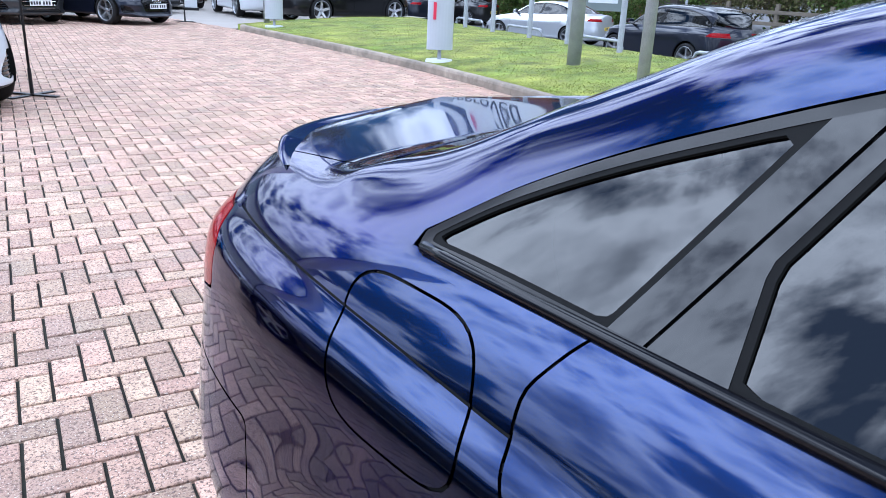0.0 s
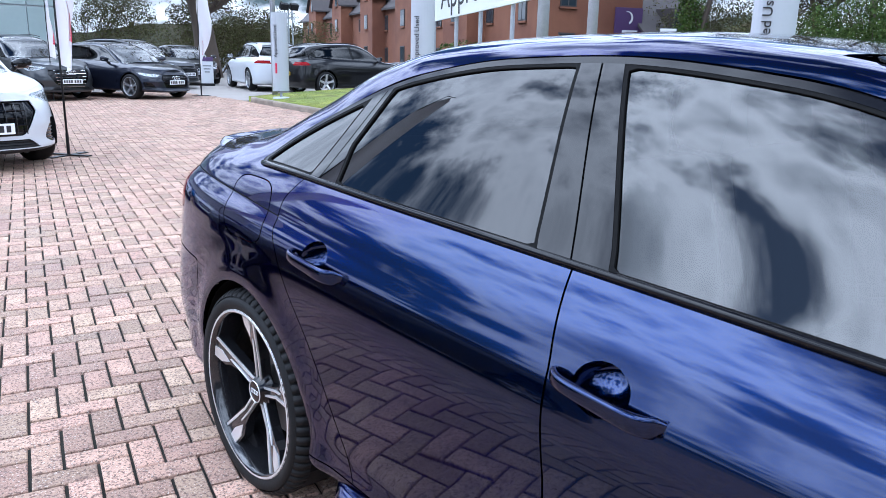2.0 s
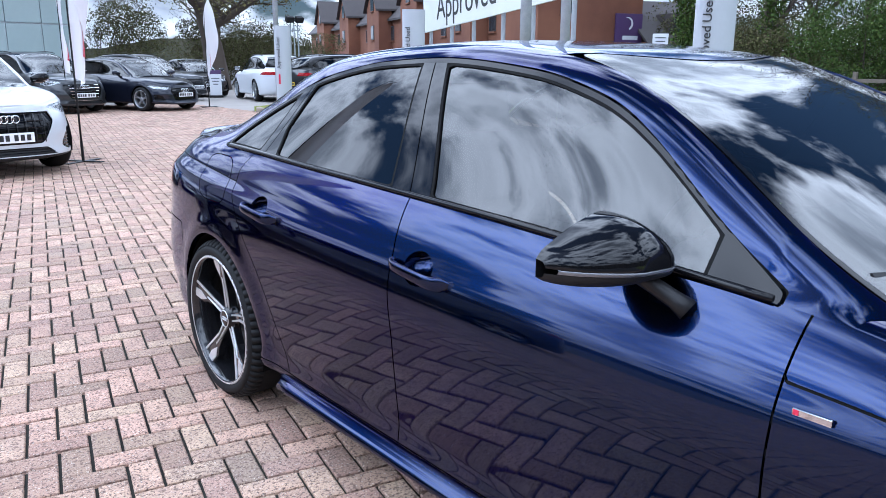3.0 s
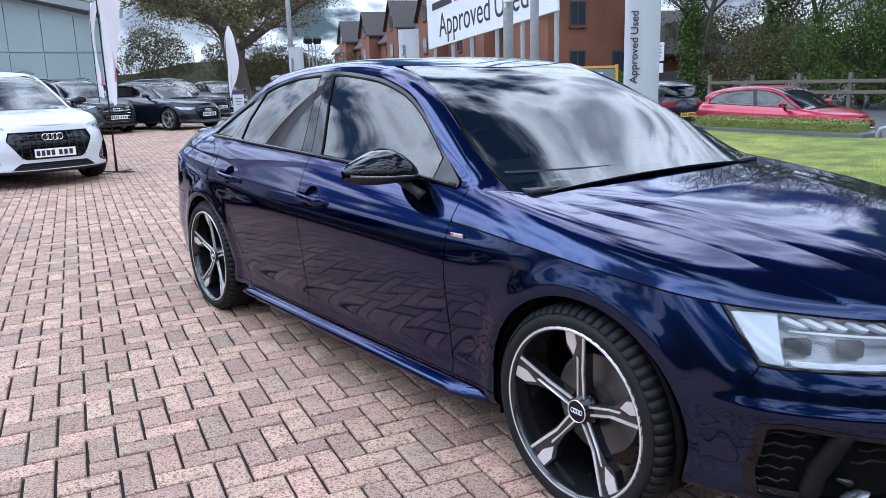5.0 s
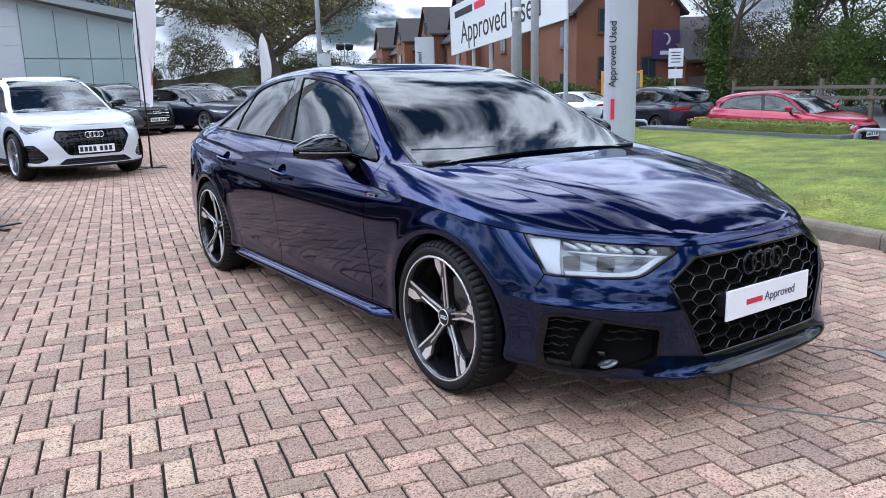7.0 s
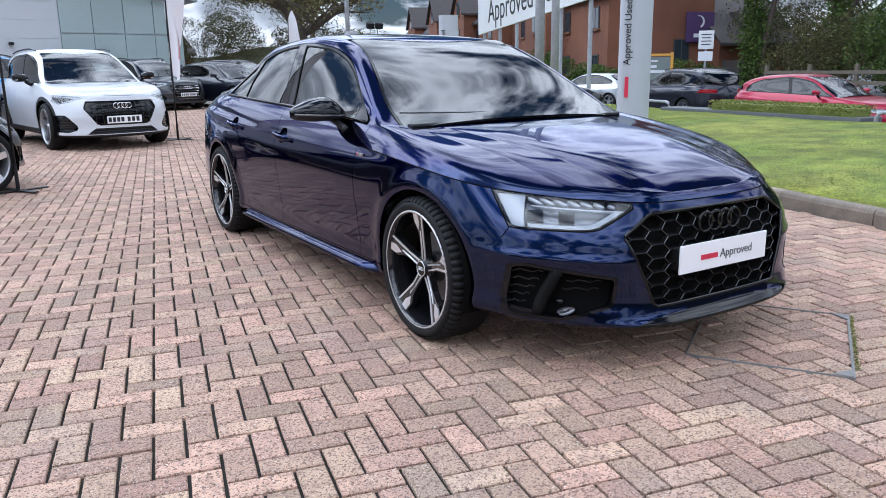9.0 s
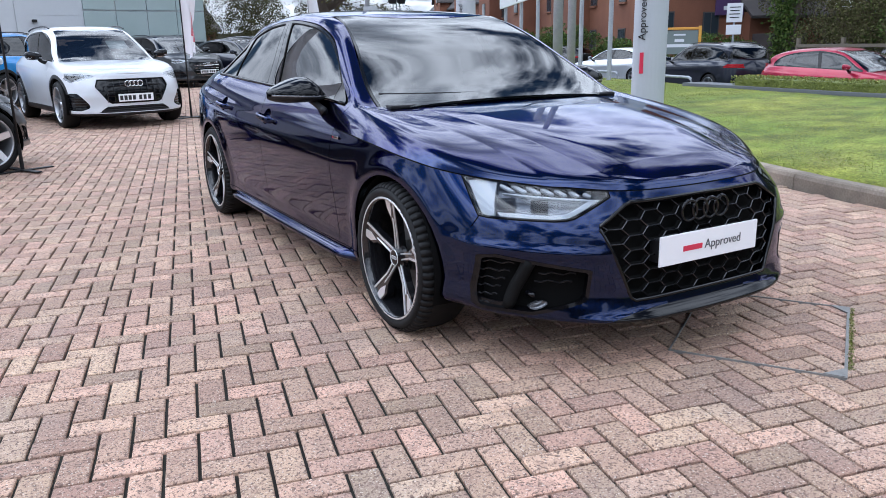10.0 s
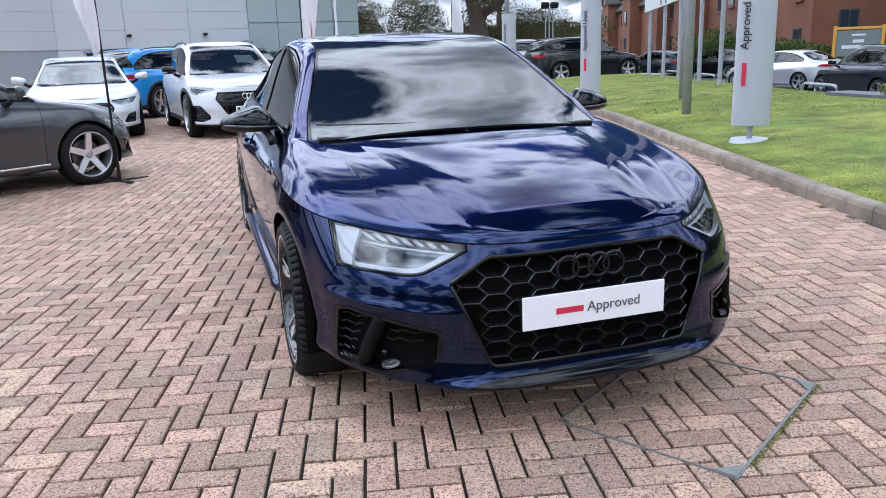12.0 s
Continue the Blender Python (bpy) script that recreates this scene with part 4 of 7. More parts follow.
    # a hard fold runs from the tail light over the flap to the door; its shadow is a black strip
    fold = lambda x, y, z: np.where((y > 1.0) & (y < 2.02) & (x > 0.5), z - crease(y) - 0.001, np.where(z > 0.9, 1.0, -1.0))
    quarter_low, quarter = split_fine(quarter, fold, shade_strips)
    fuel_low, fuel = split_fine(fuel, fold, shade_strips)
    sides(car, "sill", sill, BLUE, 0.05)
    sides(car, "front_wing", wing, BLUE)
    # each door has a scoop behind its handle
    scoop_f, front_door = front_door.cut(lambda x, y, z: 1 - np.hypot((y - 0.120) / 0.058, (z - 0.800) / 0.044))
    scoop_r, rear_door = rear_door.cut(lambda x, y, z: 1 - np.hypot((y - 1.022) / 0.058, (z - 0.822) / 0.044))
    fd = sides(car, "front_door", front_door, BLUE)
    rd = sides(car, "rear_door", rear_door, BLUE)
    for sk, doors, (yc, zc) in ((scoop_f, fd, (0.120, 0.800)), (scoop_r, rd, (1.022, 0.822))):
        r = np.hypot((sk.V[:, 1] - yc) / 0.058, (sk.V[:, 2] - zc) / 0.044)
        V = sk.V.copy()
        V[:, 0] -= 0.066 * np.clip(1 - r ** 2, 0, 1) ** 0.30
        hollow = Skin(V, sk.F)
        put(doors[0], "handle_cup", hollow, BLUE, 0)
        put(doors[1], "handle_cup", hollow.mirrored(), BLUE, 0)

    # bonnet with its two raised lines
    bon = Skin.grid(f.over(P, True, 110))

    def dome(V):
        x, y = np.abs(V[:, 0]), V[:, 1]
        for x0, x1, h, w in ((0.355, 0.575, 0.0105, 0.13), (0.535, 0.70, 0.0045, 0.075)):
            xc = x0 + (x1 - x0) * np.clip((y + 2.2) / 1.26, 0, 1)
            fade = np.clip((y + 2.21) / 0.10, 0, 1) * np.clip((-1.0 - y) / 0.35, 0, 1)
            t = np.clip((xc - x) / w, 0, 1)
            V[:, 2] += fade * h * (1 - (1 - t) ** 2)
        return V
    bon, _ = bon.cut(lambda x, y, z: -0.905 + 0.17 * np.clip(x / 0.8, 0, 1) ** 2 - 0.09 * (1 - np.clip(x / 0.8, 0, 1) ** 2) - y)
    bonnet_skin = Skin(np.concatenate([strip.V, bon.V]), strip.F + [tuple(i + len(strip.V) for i in q) for q in bon.F]).both().weld()
    bonnet_skin = Skin(dome(rounded(bonnet_skin, 70, -1.0, -1.5)), bonnet_skin.F)
    vs, fs = bonnet_skin.solid(0.012)
    link("bonnet", vs, fs, BLUE, car, smooth=True)

    # cabin skin, cut into glass, trim, pillars, roof and boot
    top = Skin.grid(f.over(P, False, 56))
    dlo = curve_through(f.dlo)
    in_dlo = lambda x, y, z: np.minimum(np.minimum((z - belt(y) + 0.004) * 1.9, (dlo(y) - z) * 1.5), np.minimum(x - 0.50, np.minimum(1.525 - y, y + 0.79)))
    window, top = split(top, in_dlo, shade_strips)
    window = faired(window, 0, ((0, 0), (1, 0), (2, 0), (3, 0), (0, 1), (0, 2), (1, 1), (2, 1), (0, 3)))
    surround, inner = window.cut(lambda x, y, z: 0.021 - in_dlo(x, y, z))
    y_post = lambda z: 0.290 + 0.25 * (z - 1.0)
    post_w = lambda z: 0.084 - 0.10 * np.clip(z - 1.0, 0, 0.4)
    front_part, rear_part = split(inner, lambda x, y, z: y_post(z) - y, shade_strips)
    post_f, front_glass = front_part.cut(lambda x, y, z: y - y_post(z) + post_w(z))
    sail, front_glass = front_glass.cut(lambda x, y, z: -0.64 - y)
    post_r, rear_rest = rear_part.cut(lambda x, y, z: y_post(z) + post_w(z) - y)
    q_back = lambda z: 1.212 - 0.56 * (z - 1.02)
    q_fore = lambda z: np.interp(z, (0.98, 1.09, 1.26), (1.09, 1.102, 1.012))
    quarter_band, rear_rest2 = rear_rest.cut(lambda x, y, z: np.minimum(q_back(z) - y, y - q_fore(z)))
    quarter_glass, rear_glass = rear_rest2.cut(lambda x, y, z: y - q_back(z) + 0.02)
    sides(car, "window_surround", surround, TRIM_BLACK, 0.012, "gloss black window surround")
    sides(car, "middle_pillar", post_f, PILLAR_GLOSS, 0.006)
    sides(car, "middle_pillar", post_r, PILLAR_GLOSS, 0.006)
    sides(car, "mirror_triangle", sail, TRIM_BLACK, 0.006)
    door_bar, fixed_bar = split(quarter_band, lambda x, y, z: q_back(z) - 0.046 - y, shade_strips)
    sides(car, "quarter_pillar", fixed_bar, PILLAR_GLOSS, 0.006)
    sides(car, "quarter_triangle", door_bar, PILLAR_GLOSS, 0.006)
    # each pane sits a little behind a matt rubber edge
    edge_f = lambda x, y, z: np.minimum(in_dlo(x, y, z) - 0.021, np.minimum(y_post(z) - post_w(z) - y, y + 0.64))
    edge_r = lambda x, y, z: np.minimum(in_dlo(x, y, z) - 0.021, np.minimum(y - y_post(z) - post_w(z), q_fore(z) - y))
    edge_q = lambda x, y, z: np.minimum(in_dlo(x, y, z) - 0.021, y - q_back(z))
    for nm, sk, edge, mat, lab in (("front_window", front_glass, edge_f, GLASS, "lightly tinted front side window"), ("rear_window", rear_glass, edge_r, GLASS_DARK, "dark privacy glass"), ("quarter_window", quarter_glass, edge_q, GLASS_DARK, "dark privacy glass")):
        rubber, pane = sk.cut(lambda x, y, z: 0.009 - edge(x, y, z))
        panes = sides(car, nm, pane.moved(-0.006), mat, 0, lab)
        for s, pn in ((rubber, panes[0]), (rubber.mirrored(), panes[1])):
            put(pn, "window_rubber", s.moved(-0.001), RUBBER_AND_SHADE, 0.008)
    for sx in (-1, 1):
        ring = [p for p in P[:, -1] if -0.78 < p[1] < 1.52]
        vs, fs = tube([(sx * (p[0] + 0.001), p[1], p[2] + 0.004) for p in ring[::3]], 0.0085, 8)
        link("belt_moulding", vs, fs, TRIM_BLACK, car, "gloss black strip along the window line", smooth=True)
    x_a = curve_through(((0.9, 0.72), (1.0, 0.685), (1.15, 0.610), (1.31, 0.532)))
    in_ws = lambda x, y, z: np.where(y < 0.35, np.minimum(np.minimum(x_a(z) - x, -0.15 + 0.42 * x * x - y), 1.0), -1.0)
    screen, top = split(top, in_ws, shade_strips)
    screen = faired(screen, 1, ((0, 0), (2, 0), (4, 0), (0, 1), (0, 2), (0, 3), (2, 1), (2, 2)))
    band, screen = screen.cut(lambda x, y, z: 0.016 - in_ws(x, y, z))
    put(car, "windscreen", screen.both().moved(-0.002), GLASS_SCREEN, 0, "curved windscreen reflecting the sky")
    put(car, "windscreen_band", band.both().moved(-0.002), TRIM_BLACK, 0.004)
    x_c = curve_through(((1.02, 0.645), (1.15, 0.585), (1.33, 0.47)))
    in_bl = lambda x, y, z: np.where(y > 0.9, np.minimum(x_c(z) - x, np.minimum(y - 1.17 + 0.25 * x * x, (z - 1.046) * 2)), -1.0)
    back, top = split(top, in_bl, shade_strips)
    put(car, "back_window", back.both().moved(-0.003), GLASS_DARK, 0, "dark rear screen")
    in_boot = lambda x, y, z: np.minimum(0.63 - x, y - 1.865)
    boot, top = split(top, in_boot, shade_strips)
    put(car, "boot_lid", boot.both(), BLUE)
    # the quarter panels run up into the roof
    shell = Skin(np.concatenate([quarter.V, top.V]), quarter.F + [tuple(i + len(quarter.V) for i in q) for q in top.F]).both()
    vs, fs = shell.weld().solid(0.012)
    link("body_shell", vs, fs, BLUE, car, smooth=True)
    sides(car, "quarter_panel", quarter_low, BLUE)
    flaps = sides(car, "fuel_flap", fuel, BLUE)
    put(flaps[0], "flap_lower", fuel_low, BLUE)
    put(flaps[1], "flap_lower", fuel_low.mirrored(), BLUE)
    # black strips put the shade of gaps and fold into colour
    for s in shade_strips:
        for piece in islands(s):
            sides(car, "shut_line_seal", piece, RUBBER_AND_SHADE, 0)

    # floor and dark inner parts, so that nothing shines through
    bm = bmesh.new()
    box(bm, (1.55, 2.0, 0.05), (0, 0.0, 0.20), None, 0.01)
    box(bm, (0.95, 4.1, 0.05), (0, 0.05, 0.21), None, 0.01)
    box(bm, (1.0, 0.8, 0.36), (0, -1.55, 0.42), None, 0.08)
    box(bm, (1.1, 0.8, 0.5), (0, 1.75, 0.55), None, 0.08)
    part("underbody", bm, LINER, car)
    for sx in (-1, 1):
        for ya in f.axles:
            arch_liner(car, f, sx, ya)
            wheel_part(car, (sx * 0.79, ya, f.wheel_r), sx, f.wheel_r, 0.261, "twin")
    cabin(car, f)

    # headlights: clear lens over a dark tray, a white block at the outer end, a guide below, slanting teeth above
    for sx in (1, -1):
        sk = lamp if sx > 0 else lamp.mirrored()
        lens = put(car, "headlight", sk.moved(-0.001), LENS, 0.004, "clear headlight with white light guides")
        put(lens, "reflector", sk.moved(-0.05), LAMP_SILVER, 0)
        face = lambda x, y, z: np.minimum(lamp_low(x, z), (lamp_back(z) - y) * 0.8)
        pieces = {
            "light_guide": lambda x, y, z: np.minimum(np.minimum(0.024 - face(x, y, z), face(x, y, z) - 0.011), np.minimum(0.640 - z, -0.07 + lamp_back(z) - y)),
            "light_block": lambda x, y, z: np.minimum(np.minimum(face(x, y, z) - 0.011, 0.078 + 0.35 * (z - 0.65) - lamp_back(z) + y), 0.70 - z),
            "upper_guide": lambda x, y, z: np.minimum(0.0028 - np.abs(z - 0.640 - 0.075 * (x - 0.43)), np.minimum(x - 0.43, 0.70 - x)),
        }
        rim, _ = lamp.cut(lambda x, y, z: 0.0065 - face(x, y, z))
        put(lens, "lamp_rim", (rim if sx > 0 else rim.mirrored()).moved(0.0005), GLOSS_BLACK, 0.02, "black surround of the lamp")
        for nm, g in pieces.items():
            piece, _ = lamp.cut(g)
            if piece.F:
                put(lens, nm, (piece if sx > 0 else piece.mirrored()).moved(-0.012), DRL, 0.014)
        for k in range(7):
            u = 0.475 + 0.036 * k
            top = 0.668 + 0.11 * (u - 0.475)
            tooth = lambda x, y, z: np.minimum(np.minimum(0.0085 - np.abs(x - u + 1.2 * (top - z)), top - z), z - top + 0.013 + 0.0015 * k)
            piece, _ = lamp.cut(tooth)
            if piece.F:
                put(lens, "light_tooth", (piece if sx > 0 else piece.mirrored()).moved(-0.014), DRL, 0.016)
        for x, z, r in ((0.60, 0.614, 0.019), (0.685, 0.617, 0.019)):
            bm = bmesh.new()
            y = nose_y(f, x, z)
            box(bm, (0.062, 0.03, 0.040), (sx * x, y + 0.05, z), Matrix.Rotation(sx * radians(38), 4, "Z"), 0.006)
            part("projector", bm, DARK_CHROME, lens, smooth=True)

    # grille: hexagon mesh, frame and plain hoop badge
    # lit edges of the black mesh put in as paler tubes before its core
    ms, core = [], []
    w, hgt = 0.110, 0.0525
    for c in range(-8, 9):
        for r in range(-1, 10):
            cx, cz = c * w * 0.75, 0.275 + r * hgt + (hgt / 2 if c % 2 else 0)
            hexa = [(cx - w / 2, cz), (cx - w / 4, cz + hgt / 2), (cx + w / 4, cz + hgt / 2), (cx + w / 2, cz)]
            for a, b in zip(hexa[:-1], hexa[1:]):
                if all(grille_out(np.array(abs(p[0])), np.array(p[1])) > -0.004 for p in (a, b)):
                    ms.append(tube([(a[0], nose_y(f, abs(a[0]), a[1]) + 0.016, a[1]), (b[0], nose_y(f, abs(b[0]), b[1]) + 0.016, b[1])], 0.0025, 4))
                    core.append(tube([(a[0], nose_y(f, abs(a[0]), a[1]) + 0.030, a[1]), (b[0], nose_y(f, abs(b[0]), b[1]) + 0.030, b[1])], 0.0065, 4))
    vs, fs = join(*ms)
    cv, cf = join(*core)
    link("grille_core", cv, cf, LINER, car)
    mesh_part = link("grille_mesh", vs, fs, DARK_CHROME, car, "paler lit edges of the gloss black honeycomb grille")
    half = [(0.0, 0.626), (0.335, 0.626), (0.358, 0.618), (0.468, 0.555), (0.470, 0.541), (0.362, 0.286), (0.345, 0.275), (0.0, 0.275)]
    loop = half + [(-x, z) for x, z in half[::-1][1:-1]]
    dense = []
    for a, b in zip(loop, loop[1:] + loop[:1]):
        n = max(1, int(math.hypot(a[0] - b[0], a[1] - b[1]) / 0.05))
        dense += [(a[0] + (b[0] - a[0]) * k / n, a[1] + (b[1] - a[1]) * k / n) for k in range(n)]
    vs, fs = tube([(x, nose_y(f, abs(x), z) + 0.006, z) for x, z in dense], 0.0085, 8, True)
    link("grille_frame", vs, fs, GLOSS_BLACK, car, smooth=True)
    ring_badge("badge", car, (0.0, -2.285, 0.573), 0.0385, GLOSS_BLACK, thick=0.0065)
    bars_plate(car, (0, -2.318, 0.446), (0.52, 0.113), -1, PLATE_WHITE, True)

    bm = bmesh.new()
    box(bm, (0.50, 0.06, 0.09), (0, -2.286, 0.443), None, 0.008)
    part("plate_holder", bm, BLACK_PLASTIC, car)

    # side intakes: recess, wavy bars, fog lamp
    for sx in (1, -1):
        sk = intake if sx > 0 else intake.mirrored()
        rec = put(car, "intake", sk.moved(-0.05), LINER, 0, "black side air intake with wavy bars")
        rim, _ = intake.cut(lambda x, y, z: 0.012 - intake_out(x, z))
        put(rec, "intake_rim", (rim if sx > 0 else rim.mirrored()).moved(0.002), GLOSS_BLACK, 0.05)
        strut = lambda z: 0.742 - 0.34 * (z - 0.215)
        for k in range(6):
            z = 0.262 + 0.031 * k
            for x0, x1 in ((strut(z) + 0.035, 0.792), (0.54 + 0.3 * max(0, 0.40 - z), strut(z) - 0.035)):
                if x1 - x0 < 0.02 or (x1 < 0.7 and k < 3):
                    continue
                pts = [(sx * x, nose_y(f, x, z) + 0.024, z + 0.005 * math.sin(j * 2.1)) for j, x in enumerate(np.linspace(x0, x1, 7))]
                vs, fs = tube(pts, 0.0032, 4)
                link("intake_bar", vs, fs, DARK_CHROME, rec)
        blade = [(strut(z), z) for z in np.linspace(0.250, 0.430, 9)]
        vs, fs = tube([(sx * x, nose_y(f, x, z) + 0.028, z) for x, z in blade], [0.020] + [0.026] * 8, 8)
        link("intake_blade", vs, fs, RUBBER_AND_SHADE, rec, smooth=True)
        shelf, _ = intake.cut(lambda x, y, z: np.minimum(0.272 + 0.10 * (x - 0.74) - z, x - strut(z) - 0.012))
        if shelf.F:
            put(rec, "intake_shelf", (shelf if sx > 0 else shelf.mirrored()).moved(-0.012), GLOSS_BLACK, 0.02)
        vs, fs = lathe([(0.010, 0.0), (0.006, 0.012), (0.0, 0.019), (0.02, 0.021)], 24, "Z")
        link("fog_lamp", [(sx * (0.655 + v[0] * 1.35), nose_y(f, 0.655, 0.268) + 0.036 - v[2] + 0.7 * v[0], 0.268 + v[1] * 0.7 - v[0] * 0.35) for v in vs], fs, LAMP_SILVER, rec, smooth=True)
        vs, fs = lathe([(0.012, 0.0), (0.009, 0.008), (0.0, 0.012), (-0.03, 0.012)], 16, "Z")
        link("parking_sensor", [(sx * (0.668 + v[0]), nose_y(f, 0.668, 0.305) + 0.012 - v[2], 0.305 + v[1]) for v in vs], fs, GLOSS_BLACK, rec, smooth=True)

    # door handles in their cups, mirrors, side badge, sill blade, spoiler, wipers, aerial
    for sx in (-1, 1):
        for (panel, y0, z0) in ((fd, 0.102, 0.797), (rd, 0.995, 0.819)):
            door = panel[0] if sx > 0 else panel[1]
            n, ring = 26, 14
            hv, hf = [], []
            for i in range(n):
                t = i / (n - 1)
                bow = max(0.0, 1 - abs(2 * t - 1) ** 5)
                end = min(1.0, min(t, 1 - t) / 0.035) ** 0.5
                tall, deep = (0.0115 + 0.0065 * t) * (0.35 + 0.65 * end), 0.0085 * (0.35 + 0.65 * end)
                cx, cy, cz = 0.898 + 0.040 * bow ** 0.7, y0 + 0.113 - 0.226 * t, z0 + 0.011 - 0.022 * t
                for k in range(ring):
                    g = 2 * math.pi * k / ring
                    cg, sg = math.cos(g), math.sin(g)
                    hv.append((sx * (cx + deep * math.copysign(abs(cg) ** 0.6, cg)), cy, cz + tall * math.copysign(abs(sg) ** 0.6, sg)))
            for i in range(n - 1):
                for k in range(ring):
                    q = (i * ring + k, i * ring + (k + 1) % ring, (i + 1) * ring + (k + 1) % ring, (i + 1) * ring + k)
                    hf.append(q if sx > 0 else q[::-1])
            hf += [tuple(range(ring))[::-1], tuple((n - 1) * ring + k for k in range(ring))]
            link("door_handle", hv, hf, BLUE, door, smooth=True)
        shell_mirror(car, sx)
        bm = bmesh.new()
        box(bm, (0.004, 0.064, 0.013), (sx * 0.9055, -0.91, 0.777), None, 0.002)
        tag = part("side_badge", bm, CHROME, car)
        bm = bmesh.new()
        box(bm, (0.003, 0.009, 0.009), (sx * 0.9075, -0.885, 0.777))
        part("badge_colour", bm, INK_RED, tag)
        section = ((0.868, 0.252), (0.896, 0.248), (0.918, 0.238), (0.934, 0.224), (0.930, 0.212), (0.905, 0.203), (0.870, 0.203))
        bv, bf = [], []
        ys_b = np.linspace(-1.02, 0.95, 30)
        for y in ys_b:
            k = min(1.0, (y + 1.02) / 0.10, (0.95 - y) / 0.05)
            for x, z in section:
                bv.append((sx * (0.868 + (x - 0.868) * (0.15 + 0.85 * k)), y, z))
        for i in range(len(ys_b) - 1):
            for j in range(6):
                q = (i * 7 + j, i * 7 + j + 1, i * 7 + j + 8, i * 7 + j + 7)
                bf.append(q if sx < 0 else q[::-1])
        link("sill_blade", bv, bf, BLUE, car, smooth=True)
        ws = [(sx * (0.10 + 0.50 * t) - 0.06, -0.985 + 0.11 * t * t, 0.945 + 0.01 * t) for t in np.linspace(0, 1, 8)]
        vs, fs = tube(ws, 0.009, 6)
        link("wiper", vs, fs, BLACK_PLASTIC, car)
        bm = bmesh.new()
    edge = [p for p in P[len(P) // 2:, -1] if p[1] > 1.7 and p[0] < 0.69]
    edge = [np.array(p) for p in edge] + [np.array((-p[0], p[1], p[2])) for p in edge[::-1][1:]]
    sv, sf = [], []
    for i, p in enumerate(edge):
        d = edge[min(i + 1, len(edge) - 1)] - edge[max(i - 1, 0)]
        nrm = np.array((-d[1], d[0], 0.0)) / max(math.hypot(d[0], d[1]), 1e-6)
        if nrm[1] < 0:
            nrm = -nrm
        k = min(1.0, (0.697 - abs(p[0])) / 0.10)
        for off, up in ((-0.085, 0.004), (-0.045, 0.0075), (-0.012, 0.015), (-0.001, 0.0175), (0.006, 0.0155), (0.008, 0.010), (0.002, 0.000), (-0.004, -0.012)):
            q = p + nrm * off
            sv.append((q[0], q[1], p[2] + (up * k if up > 0 else up) + 0.001))
    for i in range(len(edge) - 1):
        for j in range(7):
            sf.append((i * 8 + j, (i + 1) * 8 + j, (i + 1) * 8 + j + 1, i * 8 + j + 1))
    link("boot_spoiler", sv, sf, BLUE, car, "slim lip spoiler on the boot lid", smooth=True)
    bm = bmesh.new()
    box(bm, (1.36, 0.22, 0.02), (0, -0.93, 0.905), None, 0.008)
    part("cowl", bm, BLACK_PLASTIC, car)
    fin = [(-0.075, 0.0), (0.06, 0.0), (0.066, 0.020), (0.058, 0.046), (0.045, 0.050), (0.02, 0.036), (-0.03, 0.014)]
    fv, ff = [], []
    for k, (w0, w1) in enumerate(((0.021, 0.006), (-0.021, -0.006))):
        for y, z in fin:
            fv.append((w0 + (w1 - w0) * min(1, z / 0.03), 1.07 + y, 1.338 + z))
    m = len(fin)
    ff = [tuple(range(m)), tuple(range(m, 2 * m))[::-1]] + [(i, m + i, m + (i + 1) % m, (i + 1) % m) for i in range(m)]
    link("roof_aerial", fv, ff, TRIM_BLACK, car, "small black fin aerial")
    return car


def nose_y(f, x, z):
    """Where the nose lies at this height and distance from the middle."""
    pts = f.front_pts
    d = (pts[:, 0] - x) ** 2 + (pts[:, 2] - z) ** 2
    near = np.argsort(d)[:5]
    w = 1 / (d[near] + 1e-6)
    return float((pts[near, 1] * w).sum() / w.sum())


HERO = saloon()


# ---- ground ----
KERB_LINE = ((3.0, -30.0), (2.75, -4.0), (2.9, -2.0), (3.18, -0.55), (3.62, 1.0), (4.75, 4.6), (5.9, 8.2), (6.7, 12.2), (7.3, 17.2), (7.5, 18.6))
ROAD_EDGE = ((7.2, -30.0), (8.3, -3.0), (8.95, 2.0), (9.55, 6.5), (11.0, 11.5), (12.6, 16.5), (13.2, 19.2))


def along(pts):
    t, v = [p[1] for p in pts], [p[0] for p in pts]
    return lambda y: float(np.interp(y, t, v))


kerb_x, road_x = along(KERB_LINE), along(ROAD_EDGE)


def lawn_z(x, y):
    """The lawn rises gently from the kerb."""
    t = (x - kerb_x(y)) / max(road_x(y) - kerb_x(y), 0.5)
    return 0.105 + 0.20 * math.sin(min(max(t, 0), 1) * 1.9) + 0.015 * noise.noise((x * 0.9, y * 0.9, 0.0))


xs = sorted({-320, -120, -40, -18, -10, -5, 0, 3, 5, 7, 8.5, 9.5, 10.5, 11.5, 12.5, 13.5, 15, 18, 24, 40, 90, 200, 420})
ys = sorted({-320, -120, -40, -15, -8, -3, 0, 4, 8, 12, 16, 18, 19.5, 21, 24, 30, 45, 80, 160, 420})
gv = []
for y in ys:
    for x in xs:
        edge = road_x(max(min(y, 19), -29))
        t = min(max((x - edge + 0.5) / 2.0, 0), 1) if y < 19.3 else min(max((x - 15) / 3.0, 0), 1)
        gv.append((x, y, -0.06 - 0.49 * t * t * (3 - 2 * t)))
n = len(xs)
